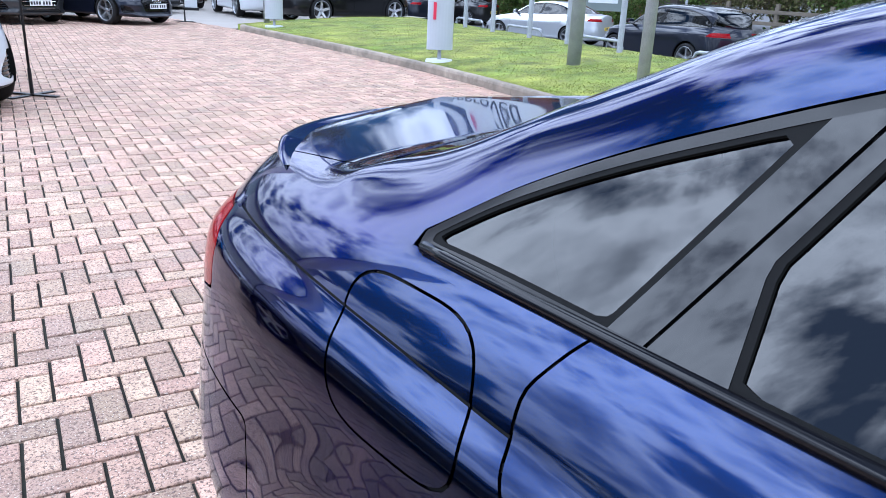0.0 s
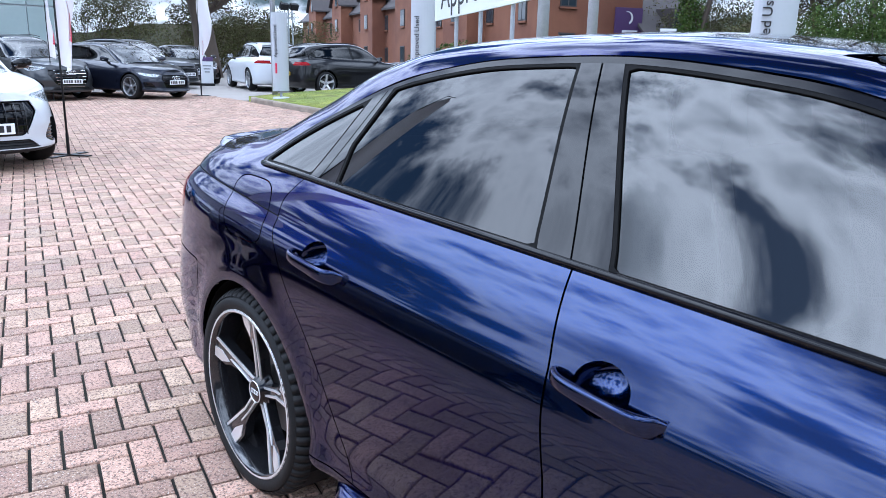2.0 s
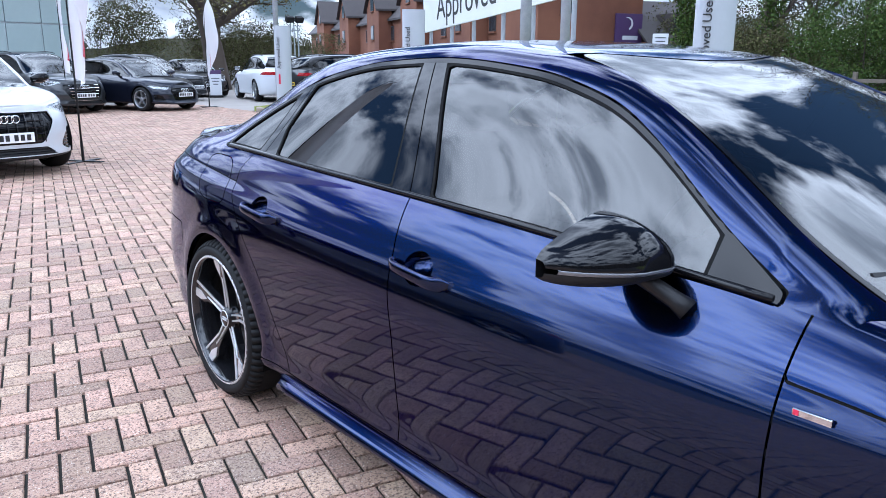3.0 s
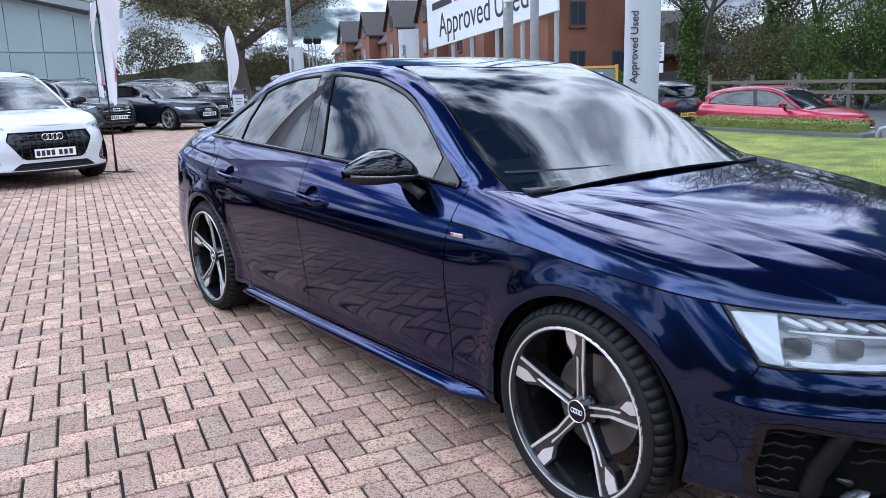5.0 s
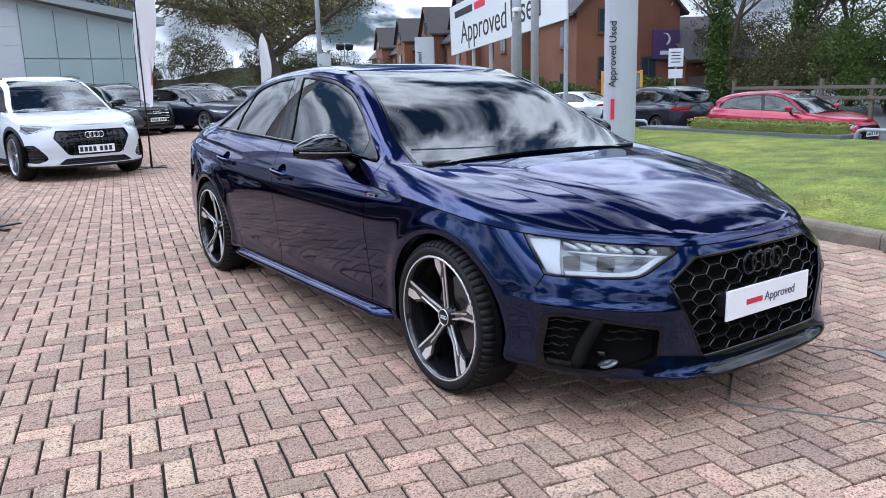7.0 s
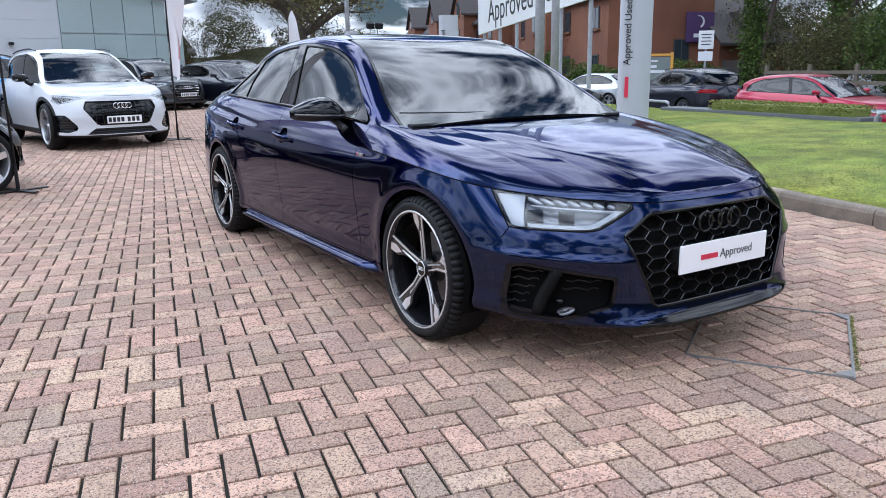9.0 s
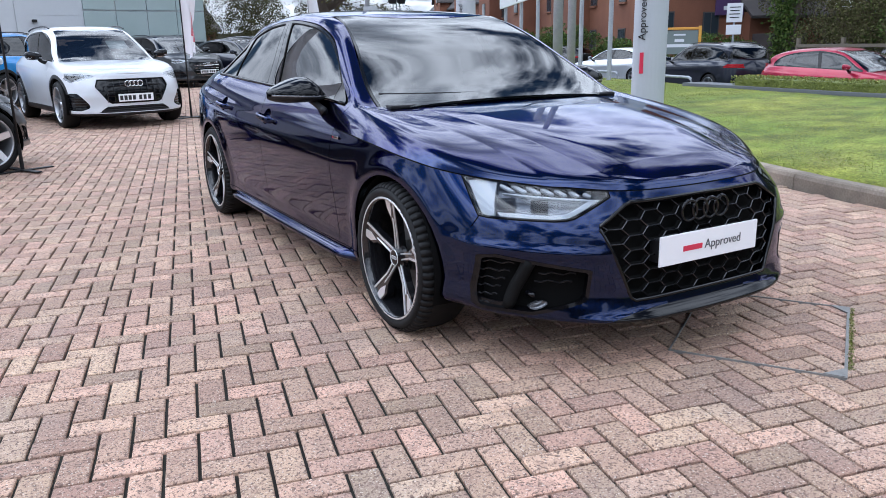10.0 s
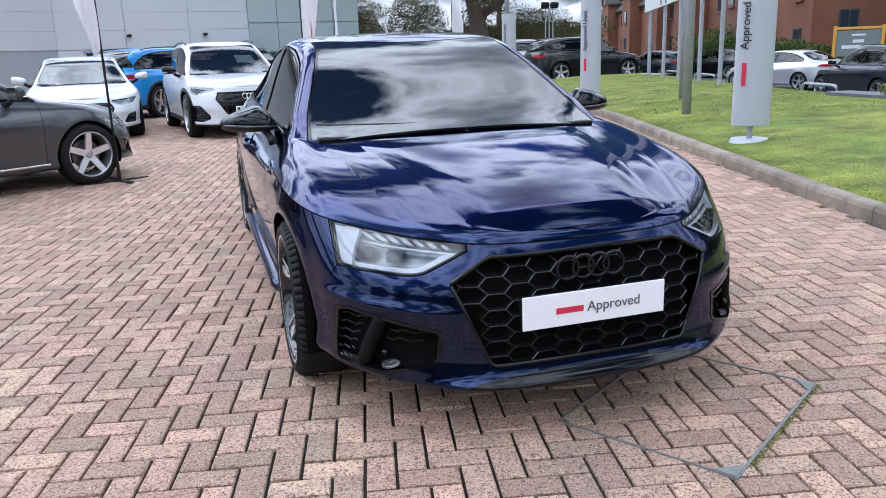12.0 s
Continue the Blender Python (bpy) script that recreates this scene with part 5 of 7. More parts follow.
tagged(link("ground", gv, [(j * n + i, j * n + i + 1, (j + 1) * n + i + 1, (j + 1) * n + i) for j in range(len(ys) - 1) for i in range(n - 1)], ASPHALT, smooth=True),
       "grey asphalt ground and road beyond the lawn", "ground", kind="structure")

# far yard past the paving: pale worn concrete
tagged(link("yard", [(-20, 23.8, -0.02), (18, 23.8, -0.02), (18, 60, -0.02), (-20, 60, -0.02), (7.6, 19.0, -0.02), (15, 19.6, -0.02), (15, 23.8, -0.02), (7.6, 23.8, -0.02)],
            [(0, 1, 2, 3), (4, 5, 6, 7)], material("pale_concrete", (0.30, 0.27, 0.24), 0.85, vary=0.12, scale=1.5, bump=0.3, bscale=60)), "pale worn concrete yard past the paving", "yard", kind="structure")

bed = tagged(link("paving_bed", [(-18, -10, -0.014), (7.6, -10, -0.014), (7.6, 24, -0.014), (-18, 24, -0.014)], [(0, 1, 2, 3)], JOINT), "dark sandy joints of the block paving", "paving", kind="structure")

# lawn
cols, rows_y = 16, np.linspace(-30, 18.6, 120)
lv = []
for y in rows_y:
    a, b = kerb_x(y) + 0.13, road_x(y)
    for i in range(cols):
        x = a + (b - a) * i / (cols - 1)
        lv.append((x, y, lawn_z(x, y)))
lf = [(j * cols + i, j * cols + i + 1, (j + 1) * cols + i + 1, (j + 1) * cols + i) for j in range(len(rows_y) - 1) for i in range(cols - 1)]
base = len(lv)
for side in (0, cols - 1):
    for j in range(len(rows_y)):
        x, y, z = lv[j * cols + side]
        lv.append((x, y, -0.7))
for s, side in enumerate((0, cols - 1)):
    for j in range(len(rows_y) - 1):
        a, b = j * cols + side, (j + 1) * cols + side
        c, d = base + s * len(rows_y) + j, base + s * len(rows_y) + j + 1
        lf.append((a, b, d, c) if s == 0 else (a, c, d, b))
lv_end = [(lv[(len(rows_y) - 1) * cols + i][0], 18.6, -0.7) for i in range(cols)]
o = len(lv)
lv += lv_end
lf += [((len(rows_y) - 1) * cols + i, o + i, o + i + 1, (len(rows_y) - 1) * cols + i + 1) for i in range(cols - 1)]
tagged(link("lawn", lv, lf, TURF, smooth=True), "mown green lawn on the verge behind the kerb", "lawn", kind="structure")

rng = np.random.RandomState(4)
gvs, gfs = [], []
for k in range(110000):
    near = k < 80000
    y = rng.uniform(-3.5, 8.0) if near else rng.uniform(4.0, 18.5)
    a, b = kerb_x(y) + 0.14, road_x(y)
    x = a + (b - a) * (rng.rand() ** (1.35 if near else 1.1))
    z = lawn_z(x, y)
    h, t = rng.uniform(0.004, 0.011) * (1.0 if near else 1.25), rng.uniform(0, 2 * math.pi)
    w = 0.005 if near else 0.012
    lean = rng.uniform(-2.0, 2.0) * h
    c, s = math.cos(t), math.sin(t)
    o = len(gvs)
    gvs += [(x - w * c, y - w * s, z - 0.003), (x + w * c, y + w * s, z - 0.003), (x - s * lean, y + c * lean, z + h)]
    gfs.append((o, o + 1, o + 2))
tagged(link("grass", gvs, gfs, GRASS), "short bright green grass blades", "grass", kind="stuff")

# kerb stones
kerb = thing("kerb", pose(0, 0, 0), "weathered concrete kerb edging the lawn", "kerb", kind="structure")
pts = []
for (x0, y0), (x1, y1) in zip(KERB_LINE[1:-1], KERB_LINE[2:]):
    steps = 12
    pts += [(x0 + (x1 - x0) * k / steps, y0 + (y1 - y0) * k / steps) for k in range(steps)]
pts += [(7.5, 18.6), (7.72, 18.85), (8.1, 18.95)] + [(8.1 + 0.5 * k, 18.95 + 0.03 * k) for k in range(1, 11)]
sm = []
for i in range(len(pts)):
    lo, hi = max(0, i - 5), min(len(pts), i + 6)
    m = min(i - lo, hi - 1 - i)
    q = np.array(pts[i - m:i + m + 1])
    sm.append(q.mean(axis=0))
sm = np.array(sm)
dist = np.concatenate([[0], np.cumsum(np.linalg.norm(np.diff(sm, axis=0), axis=1))])
count = int(dist[-1] / 0.915)
kx = lambda s: np.array((np.interp(s, dist, sm[:, 0]), np.interp(s, dist, sm[:, 1])))
for k in range(count):
    vs = []
    m = 4
    for i in range(m + 1):
        s = k * 0.915 + 0.004 + 0.907 * i / m
        p, d = kx(s), kx(s + 0.05) - kx(s - 0.05)
        d /= np.linalg.norm(d)
        nrm = np.array((d[1], -d[0]))
        if nrm[0] < 0 and abs(d[0]) < 0.8:
            nrm = -nrm
        if abs(d[0]) >= 0.8:
            nrm = np.array((0.0, -1.0))
        jit = rng.uniform(-0.002, 0.002)
        for off, z in ((0.0, -0.1), (0.0, 0.085), (0.012, 0.112), (0.03, 0.122), (0.125, 0.122), (0.13, 0.0)):
            q = p + nrm * off
            vs.append((q[0], q[1], z + jit))
    fs = [(i * 6 + j, (i + 1) * 6 + j, (i + 1) * 6 + j + 1, i * 6 + j + 1) for i in range(m) for j in range(5)] + [tuple(range(6))[::-1], tuple(m * 6 + j for j in range(6))]
    link("kerb_stone", vs, fs, KERB, kerb)

# ---- signs, posts and poles on the lawn ----
def text_mesh(name, body, size, m, mat, parent, extrude=0.002, space=1.0):
    """Raised lettering in the built-in font, centred, one mesh a word."""
    words = []
    for word in body.split():
        cu = bpy.data.curves.new(name, "FONT")
        cu.body, cu.size, cu.extrude, cu.align_x, cu.align_y, cu.space_character = word, size, extrude, "LEFT", "BOTTOM_BASELINE", space
        ob = new(name, cu)
        me = bpy.data.meshes.new_from_object(ob.evaluated_get(bpy.context.evaluated_depsgraph_get()))
        bpy.data.objects.remove(ob)
        me.materials.clear()
        me.materials.append(mat)
        words.append((me, max(v.co.x for v in me.vertices)))
    gap = 0.27 * size
    at = -(sum(w for _, w in words) + gap * (len(words) - 1)) / 2
    for me, w in words:
        t = new(name, me)
        t.parent = parent
        t.matrix_basis = m @ Matrix.Translation((at, -0.26 * size, 0))
        at += w + gap


def upright(n):
    """Turns the plane of lettering so that it stands up and faces the way n, a plan direction."""
    nx, ny = n
    return Matrix(((-ny, 0, nx, 0), (nx, 0, ny, 0), (0, 1, 0, 0), (0, 0, 0, 1)))


def totem(x, y, face):
    z = lawn_z(x, y)
    ob = thing("totem_sign", pose(x, y, z, 0, 0, face), "tall silver-white pylon sign standing on the lawn", "sign", "pylon signs along the lawn")
    out = [(0.205 * math.cos(a), 0.085 * math.sin(a)) for a in np.linspace(0, 2 * math.pi, 33)[:-1]]
    vs, fs = prism(out, 1.93, lambda u, v, d: (u, v, 0.17 + d))
    link("panel", vs, fs, PANEL_GREY, ob, smooth=False)
    vs, fs = [], []
    for i in range(9):
        a = math.pi * (1.07 + 0.62 * i / 8)
        for zz in (0.175, 2.095):
            vs.append((0.207 * math.cos(a), 0.088 * math.sin(a), zz))
    link("face", vs, [(2 * i, 2 * i + 2, 2 * i + 3, 2 * i + 1) for i in range(8)], PANEL_GREY, ob, "silver-grey printed face")
    bm = bmesh.new()
    cyl(bm, 0.22, 0.20, (0, 0, -0.02), (0, 0, 0.025), 32)
    part("base_plate", bm, PANEL_GREY, ob)
    bm = bmesh.new()
    cyl(bm, 0.03, 0.03, (0, 0, 0.0), (0, 0, 0.2), 12)
    part("stem", bm, GALV, ob)
    m = Matrix.Translation((-0.112, -0.0825, 1.40)) @ pose(0, 0, 0, 0, 0, -9) @ upright((0, -1)) @ pose(0, 0, 0, 0, 0, 90)
    text_mesh("lettering", "Approved Used", 0.125, m, INK_BLACK, ob, 0.003)
    bm = bmesh.new()
    box(bm, (0.045, 0.006, 0.25), (-0.112, -0.083, 0.74), Matrix.Rotation(radians(-9), 4, "Z"))
    part("brand_bar", bm, INK_RED, ob, "plain red bar")
    return ob


for x, y, face in ((4.8, 2.84, -32), (6.64, 10.0, -28), (7.88, 17.28, -25)):
    totem(x, y, face)

SIGN_L, SIGN_R = Vector((11.85, 16.3, 2.13)), Vector((9.42, 8.6, 2.56))
sd = SIGN_R - SIGN_L
length, tilt = sd.length, math.asin(sd.z / sd.length)
sm4 = Matrix.Translation((SIGN_L + SIGN_R) / 2) @ Matrix.Rotation(math.atan2(sd.y, sd.x), 4, "Z") @ Matrix.Rotation(-tilt, 4, "Y")
board = thing("sign_board", sm4, "long white sign board on galvanised posts with dark lettering", "sign")
bm = bmesh.new()
box(bm, (length, 0.05, 1.45), (0, 0, 0.725), None, 0.006)
part("panel", bm, PANEL_WHITE, board)
text_mesh("lettering", "Approved Used", 0.92, Matrix.Translation((-0.15, -0.028, 0.50)) @ upright((0, -1)), INK_BLACK, board, 0.003)
for x0, x1, mat, nm in ((-3.55, -1.95, INK_BLACK, "dealer_bar"), (-1.75, -0.9, INK_RED, "brand_bar")):
    bm = bmesh.new()
    box(bm, (x1 - x0, 0.006, 0.20), ((x0 + x1) / 2, -0.028, 1.15))
    part(nm, bm, mat, board, "plain bar in place of a name")
for t in (-0.92, -0.55, -0.2, 0.2, 0.55, 0.95):
    bm = bmesh.new()
    p = board.matrix_basis @ Vector((t * length / 2, 0.07, 0))
    h = p.z + 1.2
    cyl(bm, 0.05, 0.05, (0, 0, -0.6), (0, 0, h), 14)
    ob = part("sign_post", bm, GALV, None, smooth=False)
    ob.matrix_basis = pose(p.x, p.y, 0)
    tagged(ob, "round galvanised post behind the sign board", "post", "posts of the sign board")

for x, y, r, h, lab in ((7.6, 8.13, 0.10, 5.2, "thick grey steel column with a small camera"), (6.1, 5.9, 0.07, 5.2, "slim galvanised lamp column on the lawn"), (8.25, 18.3, 0.075, 7.5, "tall grey lamp column at the lawn corner")):
    z = lawn_z(x, min(y, 18.5)) - 0.05
    ob = thing("lamp_column", pose(x, y, z), lab, "lamp column", "columns on the lawn")
    bm = bmesh.new()
    cyl(bm, r, r * 0.85, (0, 0, 0), (0, 0, h), 16)
    part("shaft", bm, GALV, ob, smooth=True)
    bm = bmesh.new()
    cyl(bm, r * 1.35, r * 1.3, (0, 0, -0.02), (0, 0, 0.035), 16)
    part("foot", bm, GALV, ob)
    if r > 0.09:
        bm = bmesh.new()
        box(bm, (0.09, 0.20, 0.08), (-0.1, -0.12, 2.45), None, 0.02)
        box(bm, (0.05, 0.05, 0.16), (-0.08, -0.03, 2.40), None, 0.01)
        part("security_camera", bm, PANEL_WHITE, ob)

# planter with a clipped hedge, hoop rails
def leaves(bound, count, size, seed, shape=None):
    """Small leaf faces scattered by bound(rng), each tilted at random."""
    r = np.random.RandomState(seed)
    vs, fs = [], []
    for _ in range(count):
        p = np.array(bound(r))
        a = r.normal(size=3)
        a /= np.linalg.norm(a)
        b = np.cross(a, r.normal(size=3))
        b /= np.linalg.norm(b)
        s = size * r.uniform(0.6, 1.3)
        o = len(vs)
        vs += [p - a * s, p + b * s * 0.55, p + a * s, p - b * s * 0.55]
        fs.append((o, o + 1, o + 2, o + 3))
    return vs, fs


pz = 0.10
planter = thing("planter", pose(9.15, 4.15, pz, 0, 0, -5.6), "long dark grey planter with a clipped box hedge", "planter")
bm = bmesh.new()
box(bm, (0.5, 4.2, 0.26), (0, 0, 0.13), None, 0.012)
part("trough", bm, PLANTER, planter)
bm = bmesh.new()
box(bm, (0.40, 2.8, 0.16), (0, -0.55, 0.31), None, 0.03)
core = part("hedge_core", bm, LEAF_HEDGE, planter)


def hedge_bound(r):
    x, y, z = r.uniform(-0.23, 0.23), r.uniform(-2.0, 0.9), r.uniform(0.24, 0.43)
    k = r.randint(3)
    if k == 0:
        x = math.copysign(0.215 + r.uniform(-0.01, 0.02), x)
    elif k == 1:
        z = 0.405 + r.uniform(-0.02, 0.025)
    return x, y, z


vs, fs = leaves(hedge_bound, 6000, 0.017, 3)
link("hedge", vs, fs, LEAF_HEDGE, planter, "yellow-green clipped box hedge")


def hoop(p, q, h=0.32):
    p, q = Vector(p), Vector(q)
    d = (q - p).normalized() * 0.12
    up = Vector((0, 0, h))
    path = [p, p + up * 0.7, p + up * 0.93 + d * 0.35, p + up + d, q + up - d, q + up * 0.93 - d * 0.35, q + up * 0.7, q]
    vs, fs = tube(path, 0.028, 10)
    tagged(link("hoop_rail", vs, fs, GALV, smooth=True), "low grey tubular steel hoop rail at the lawn edge", "rail", "hoop rails along the road")


for p, q in (((9.45, 6.35), (9.75, 7.5)), ((10.2, 9.2), (10.7, 10.7)), ((11.1, 11.9), (11.6, 13.4)), ((12.0, 14.6), (12.5, 16.1)), ((8.95, 2.0), (8.7, -0.2))):
    hoop((*p, 0.12), (*q, 0.12))

# ---- cars round about ----
class Hatch(Form):
    axles, wheel_r, arch_r, width = (-1.33, 1.31), 0.325, 0.36, 0.905
    nose, tail, zs = 2.10, 2.14, 1.0
    roof = ((-1.08, 0.93), (-0.6, 1.15), (-0.2, 1.34), (0.0, 1.40), (0.4, 1.435), (0.9, 1.425), (1.4, 1.37), (1.65, 1.30), (1.85, 1.16), (2.05, 1.01), (2.2, 0.98))
    corner_x = ((-1.08, 0.80), (-0.9, 0.775), (-0.23, 0.63), (0.35, 0.635), (0.94, 0.63), (1.5, 0.60), (1.85, 0.62), (2.2, 0.66))
    corner_z = ((-1.08, 0.86), (-0.9, 0.94), (-0.23, 1.325), (0.0, 1.375), (0.35, 1.405), (0.94, 1.385), (1.4, 1.32), (1.65, 1.25), (1.85, 1.12), (2.05, 0.985), (2.2, 0.97))
    dlo = ((-0.92, 0.925), (-0.80, 0.965), (-0.25, 1.26), (0.0, 1.325), (0.34, 1.36), (0.9, 1.33), (1.25, 1.27), (1.5, 1.16), (1.62, 1.03))
    glass_end, back_from, door_y = 1.58, 1.42, 1.2


class Suv(Form):
    axles, wheel_r, arch_r, width = (-1.34, 1.34), 0.36, 0.405, 0.925
    nose, tail, zs = 2.25, 2.24, 1.11
    roof = ((-1.08, 0.93), (-0.65, 1.13), (-0.3, 1.31), (-0.1, 1.385), (0.3, 1.435), (1.0, 1.43), (1.6, 1.385), (1.85, 1.31), (2.05, 1.15), (2.2, 0.99), (2.3, 0.97))
    corner_x = ((-1.08, 0.80), (-0.9, 0.785), (-0.3, 0.655), (0.35, 0.66), (1.0, 0.655), (1.6, 0.63), (2.0, 0.66), (2.3, 0.68))
    corner_z = ((-1.08, 0.86), (-0.9, 0.94), (-0.3, 1.30), (0.0, 1.375), (0.35, 1.405), (1.0, 1.395), (1.6, 1.34), (1.85, 1.26), (2.05, 1.11), (2.2, 0.975), (2.3, 0.96))
    dlo = ((-0.92, 0.925), (-0.80, 0.965), (-0.3, 1.255), (0.0, 1.335), (0.34, 1.36), (1.0, 1.345), (1.5, 1.27), (1.75, 1.15), (1.88, 1.03))
    nose_z = (0.20, 0.23, 0.34, 0.50, 0.62, 0.68, 0.72, 0.745)
    crease = ((-1.95, 0.74), (-1.5, 0.79), (-0.87, 0.83), (0.4, 0.87), (1.1, 0.91), (1.9, 0.94), (2.3, 0.94))
    belt = ((-1.95, 0.785), (-1.7, 0.825), (-1.3, 0.88), (-0.87, 0.92), (-0.4, 0.945), (0.1, 0.965), (1.0, 0.99), (1.45, 1.0), (1.9, 1.0), (2.3, 0.98))
    bonnet = ((-2.2, 0.745), (-2.05, 0.81), (-1.9, 0.845), (-1.6, 0.88), (-1.2, 0.92), (-0.9, 0.945))
    tail_in = (0.14, 0.05, 0.0, 0.0, 0.01, 0.03, 0.06, 0.10)
    glass_end, back_from, door_y = 1.83, 1.66, 1.25


class Coupe(Form):
    axles, nose, tail = (-1.38, 1.38), 2.25, 2.40
    glass_end, back_from, door_y = 1.42, 1.2, 1.1


class Saloon(Coupe):
    glass_end, back_from, door_y = 1.42, 1.2, 1.1


FORMS = {"hatchback_car": Hatch, "suv_car": Suv, "coupe_car": Coupe, "saloon_car": Saloon}


def parked_car(kind, colour, at, heading, label, z=0.0, rear_plate=False, clad=None, wheel="pair", dark=True, grille="dark", badge=True, card=False, sill=False):
    """A parked car; at is the middle between its axles, heading the way its nose points, in degrees from +x."""
    f = FORMS[kind](5, 4)
    car = thing(kind, pose(at[0], at[1], z, 0, 0, heading + 90), label, "car", "cars parked on the forecourt and road")
    P = f.lower()
    low = Skin.grid(P)
    for ya in f.axles:
        _, low = low.cut(lambda x, y, zz: np.where(x > 0.5, f.arch_r - np.hypot(y - ya, zz - f.wheel_r), -1.0))
    zf = f.nose_z
    hgt = lambda v: f.z(v)
    z_top, z_mid = hgt(zf[6]), hgt(zf[4])
    lamp_out = convex((0.42, hgt(zf[5]) + 0.012), (0.56, z_mid + 0.02), (0.76, z_mid + 0.05), (0.84, hgt(zf[6]) + 0.04), (0.42, hgt(zf[6]) + 0.0))
    g_lo, g_hi = hgt(0.30), hgt(zf[6]) - 0.03
    if kind == "suv_car":
        lamp_out = convex((0.50, 0.782), (0.70, 0.730), (0.80, 0.700), (0.90, 0.80), (0.87, 0.842), (0.56, 0.812))
    g_out = convex((-1.0, g_hi), (-1.0, g_lo), (0.36, g_lo), (0.46, hgt(zf[4]) - 0.02), (0.40, g_hi))
    if kind == "suv_car":
        g_out = convex((-1.0, g_hi), (-1.0, 0.385), (0.36, 0.385), (0.41, 0.42), (0.55, 0.64), (0.50, g_hi))
        mouth_out = convex((-1.0, 0.345), (-1.0, 0.255), (0.55, 0.255), (0.42, 0.345))
    lamp, low = low.cut(lambda x, y, zz: np.where(y < -f.nose + 0.62, lamp_out(x, zz), -1.0))
    grl, low = low.cut(lambda x, y, zz: np.where(y < -1.5, g_out(x, zz), -1.0))
    i_out = convex((0.58, hgt(0.29)), (0.78, hgt(0.28)), (0.80, hgt(0.46)), (0.66, hgt(0.42)))
    if kind == "suv_car":
        i_out = convex((0.63, 0.33), (0.74, 0.285), (0.86, 0.29), (0.89, 0.50), (0.84, 0.545), (0.76, 0.545), (0.64, 0.385))
    ink, low = low.cut(lambda x, y, zz: np.where(y < -1.5, i_out(x, zz), -1.0))
    mouth = None
    if kind == "suv_car":
        mouth, low = low.cut(lambda x, y, zz: np.where(y < -1.5, mouth_out(x, zz), -1.0))
    t_out = convex((f.tail - 0.40, hgt(0.83)), (f.tail + 1, hgt(0.79)), (f.tail + 1, hgt(0.90)), (f.tail - 0.30, hgt(0.915)))
    tl, low = low.cut(lambda x, y, zz: np.where(x > 0.33, t_out(y, zz), -1.0))
    shade_strips = []
    skirt = None
    if clad:
        skirt, low = low.cut(lambda x, y, zz: np.where(y < -1.6, 0.245, hgt(0.30)) - zz)
        for ya in f.axles:
            lip, low = low.cut(lambda x, y, zz: np.where(x > 0.5, f.arch_r + 0.055 - np.hypot(y - ya, zz - f.wheel_r), -1.0))
            sides(car, "arch_cladding", lip, BLACK_PLASTIC, 0.02)
    bands = []
    for yd in (-0.87, 0.21, f.door_y):
        front, low = split(low, lambda x, y, zz: yd - y, shade_strips)
        bands.append(front)
    names = ("nose", "front_door", "rear_door")
    for nm, sk in zip(names, bands):
        if nm == "nose":
            put(car, "front_body", sk.both(), colour)
        else:
            sides(car, nm, sk, colour)
    if skirt:
        put(car, "lower_cladding", skirt.both(), BLACK_PLASTIC, 0.03)
    # the shade in the door gaps is a black strip
    for s in shade_strips:
        sides(car, "shut_line_seal", s, RUBBER_AND_SHADE, 0)
    bon = Skin.grid(f.over(P, True, 14))
    bon, _ = bon.cut(lambda x, y, zz: -0.905 - 0.09 * (1 - np.clip(x / 0.8, 0, 1) ** 2) - y)
    put(car, "bonnet", bon.both(), colour)
    top = Skin.grid(f.over(P, False, 30))
    belt, dlo = curve_through(f.belt), curve_through(f.dlo)
    zb, zd = (lambda y: f.z(belt(y))), (lambda y: f.z(dlo(y)))
    in_dlo = lambda x, y, zz: np.minimum(np.minimum(zz - zb(y) + 0.004, (zd(y) - zz) * 0.86), np.minimum(x - 0.50, np.minimum(f.glass_end - y, y + 0.90)))
    window, top = top.cut(in_dlo)
    surround, inner = window.cut(lambda x, y, zz: 0.024 - in_dlo(x, y, zz))
    post, panes = inner.cut(lambda x, y, zz: 0.045 - np.abs(y - 0.23 - 0.3 * (zz - 1.0)))
    fg, rg = panes.cut(lambda x, y, zz: 0.23 - y)
    sides(car, "window_surround", surround, TRIM_BLACK, 0.01)
    sides(car, "middle_pillar", post, TRIM_BLACK, 0.004)
    sides(car, "front_window", fg.moved(-0.005), GLASS_DARK if dark else GLASS, 0)
    sides(car, "rear_window", rg.moved(-0.005), GLASS_DARK, 0)
    za = [f.z(v) for v in (0.9, 1.0, 1.15, 1.31)]
    x_a = curve_through(tuple(zip(za, (0.735, 0.70, 0.635, 0.565))))
    y_top = -0.15 if kind != "suv_car" else -0.20
    in_ws = lambda x, y, zz: np.where(y < 0.35, np.minimum(x_a(zz) - x, y_top + 0.42 * x * x - y), -1.0)
    screen, top = top.cut(in_ws)
    put(car, "windscreen", screen.both().moved(-0.002), GLASS_SCREEN, 0)
    x_c = curve_through(((f.z(1.02), 0.64), (f.z(1.15), 0.60), (f.z(1.33), 0.50)))
    in_bl = lambda x, y, zz: np.where(y > 0.9, np.minimum(x_c(zz) - x, np.minimum(y - f.back_from + 0.1 * x * x, zz - f.z(1.045))), -1.0)
    back, top = top.cut(in_bl)
    put(car, "back_window", back.both().moved(-0.003), GLASS_DARK, 0)
    shell = Skin(np.concatenate([low.V, top.V]), low.F + [tuple(i + len(low.V) for i in q) for q in top.F]).both()
    put(car, "body_shell", shell, colour)
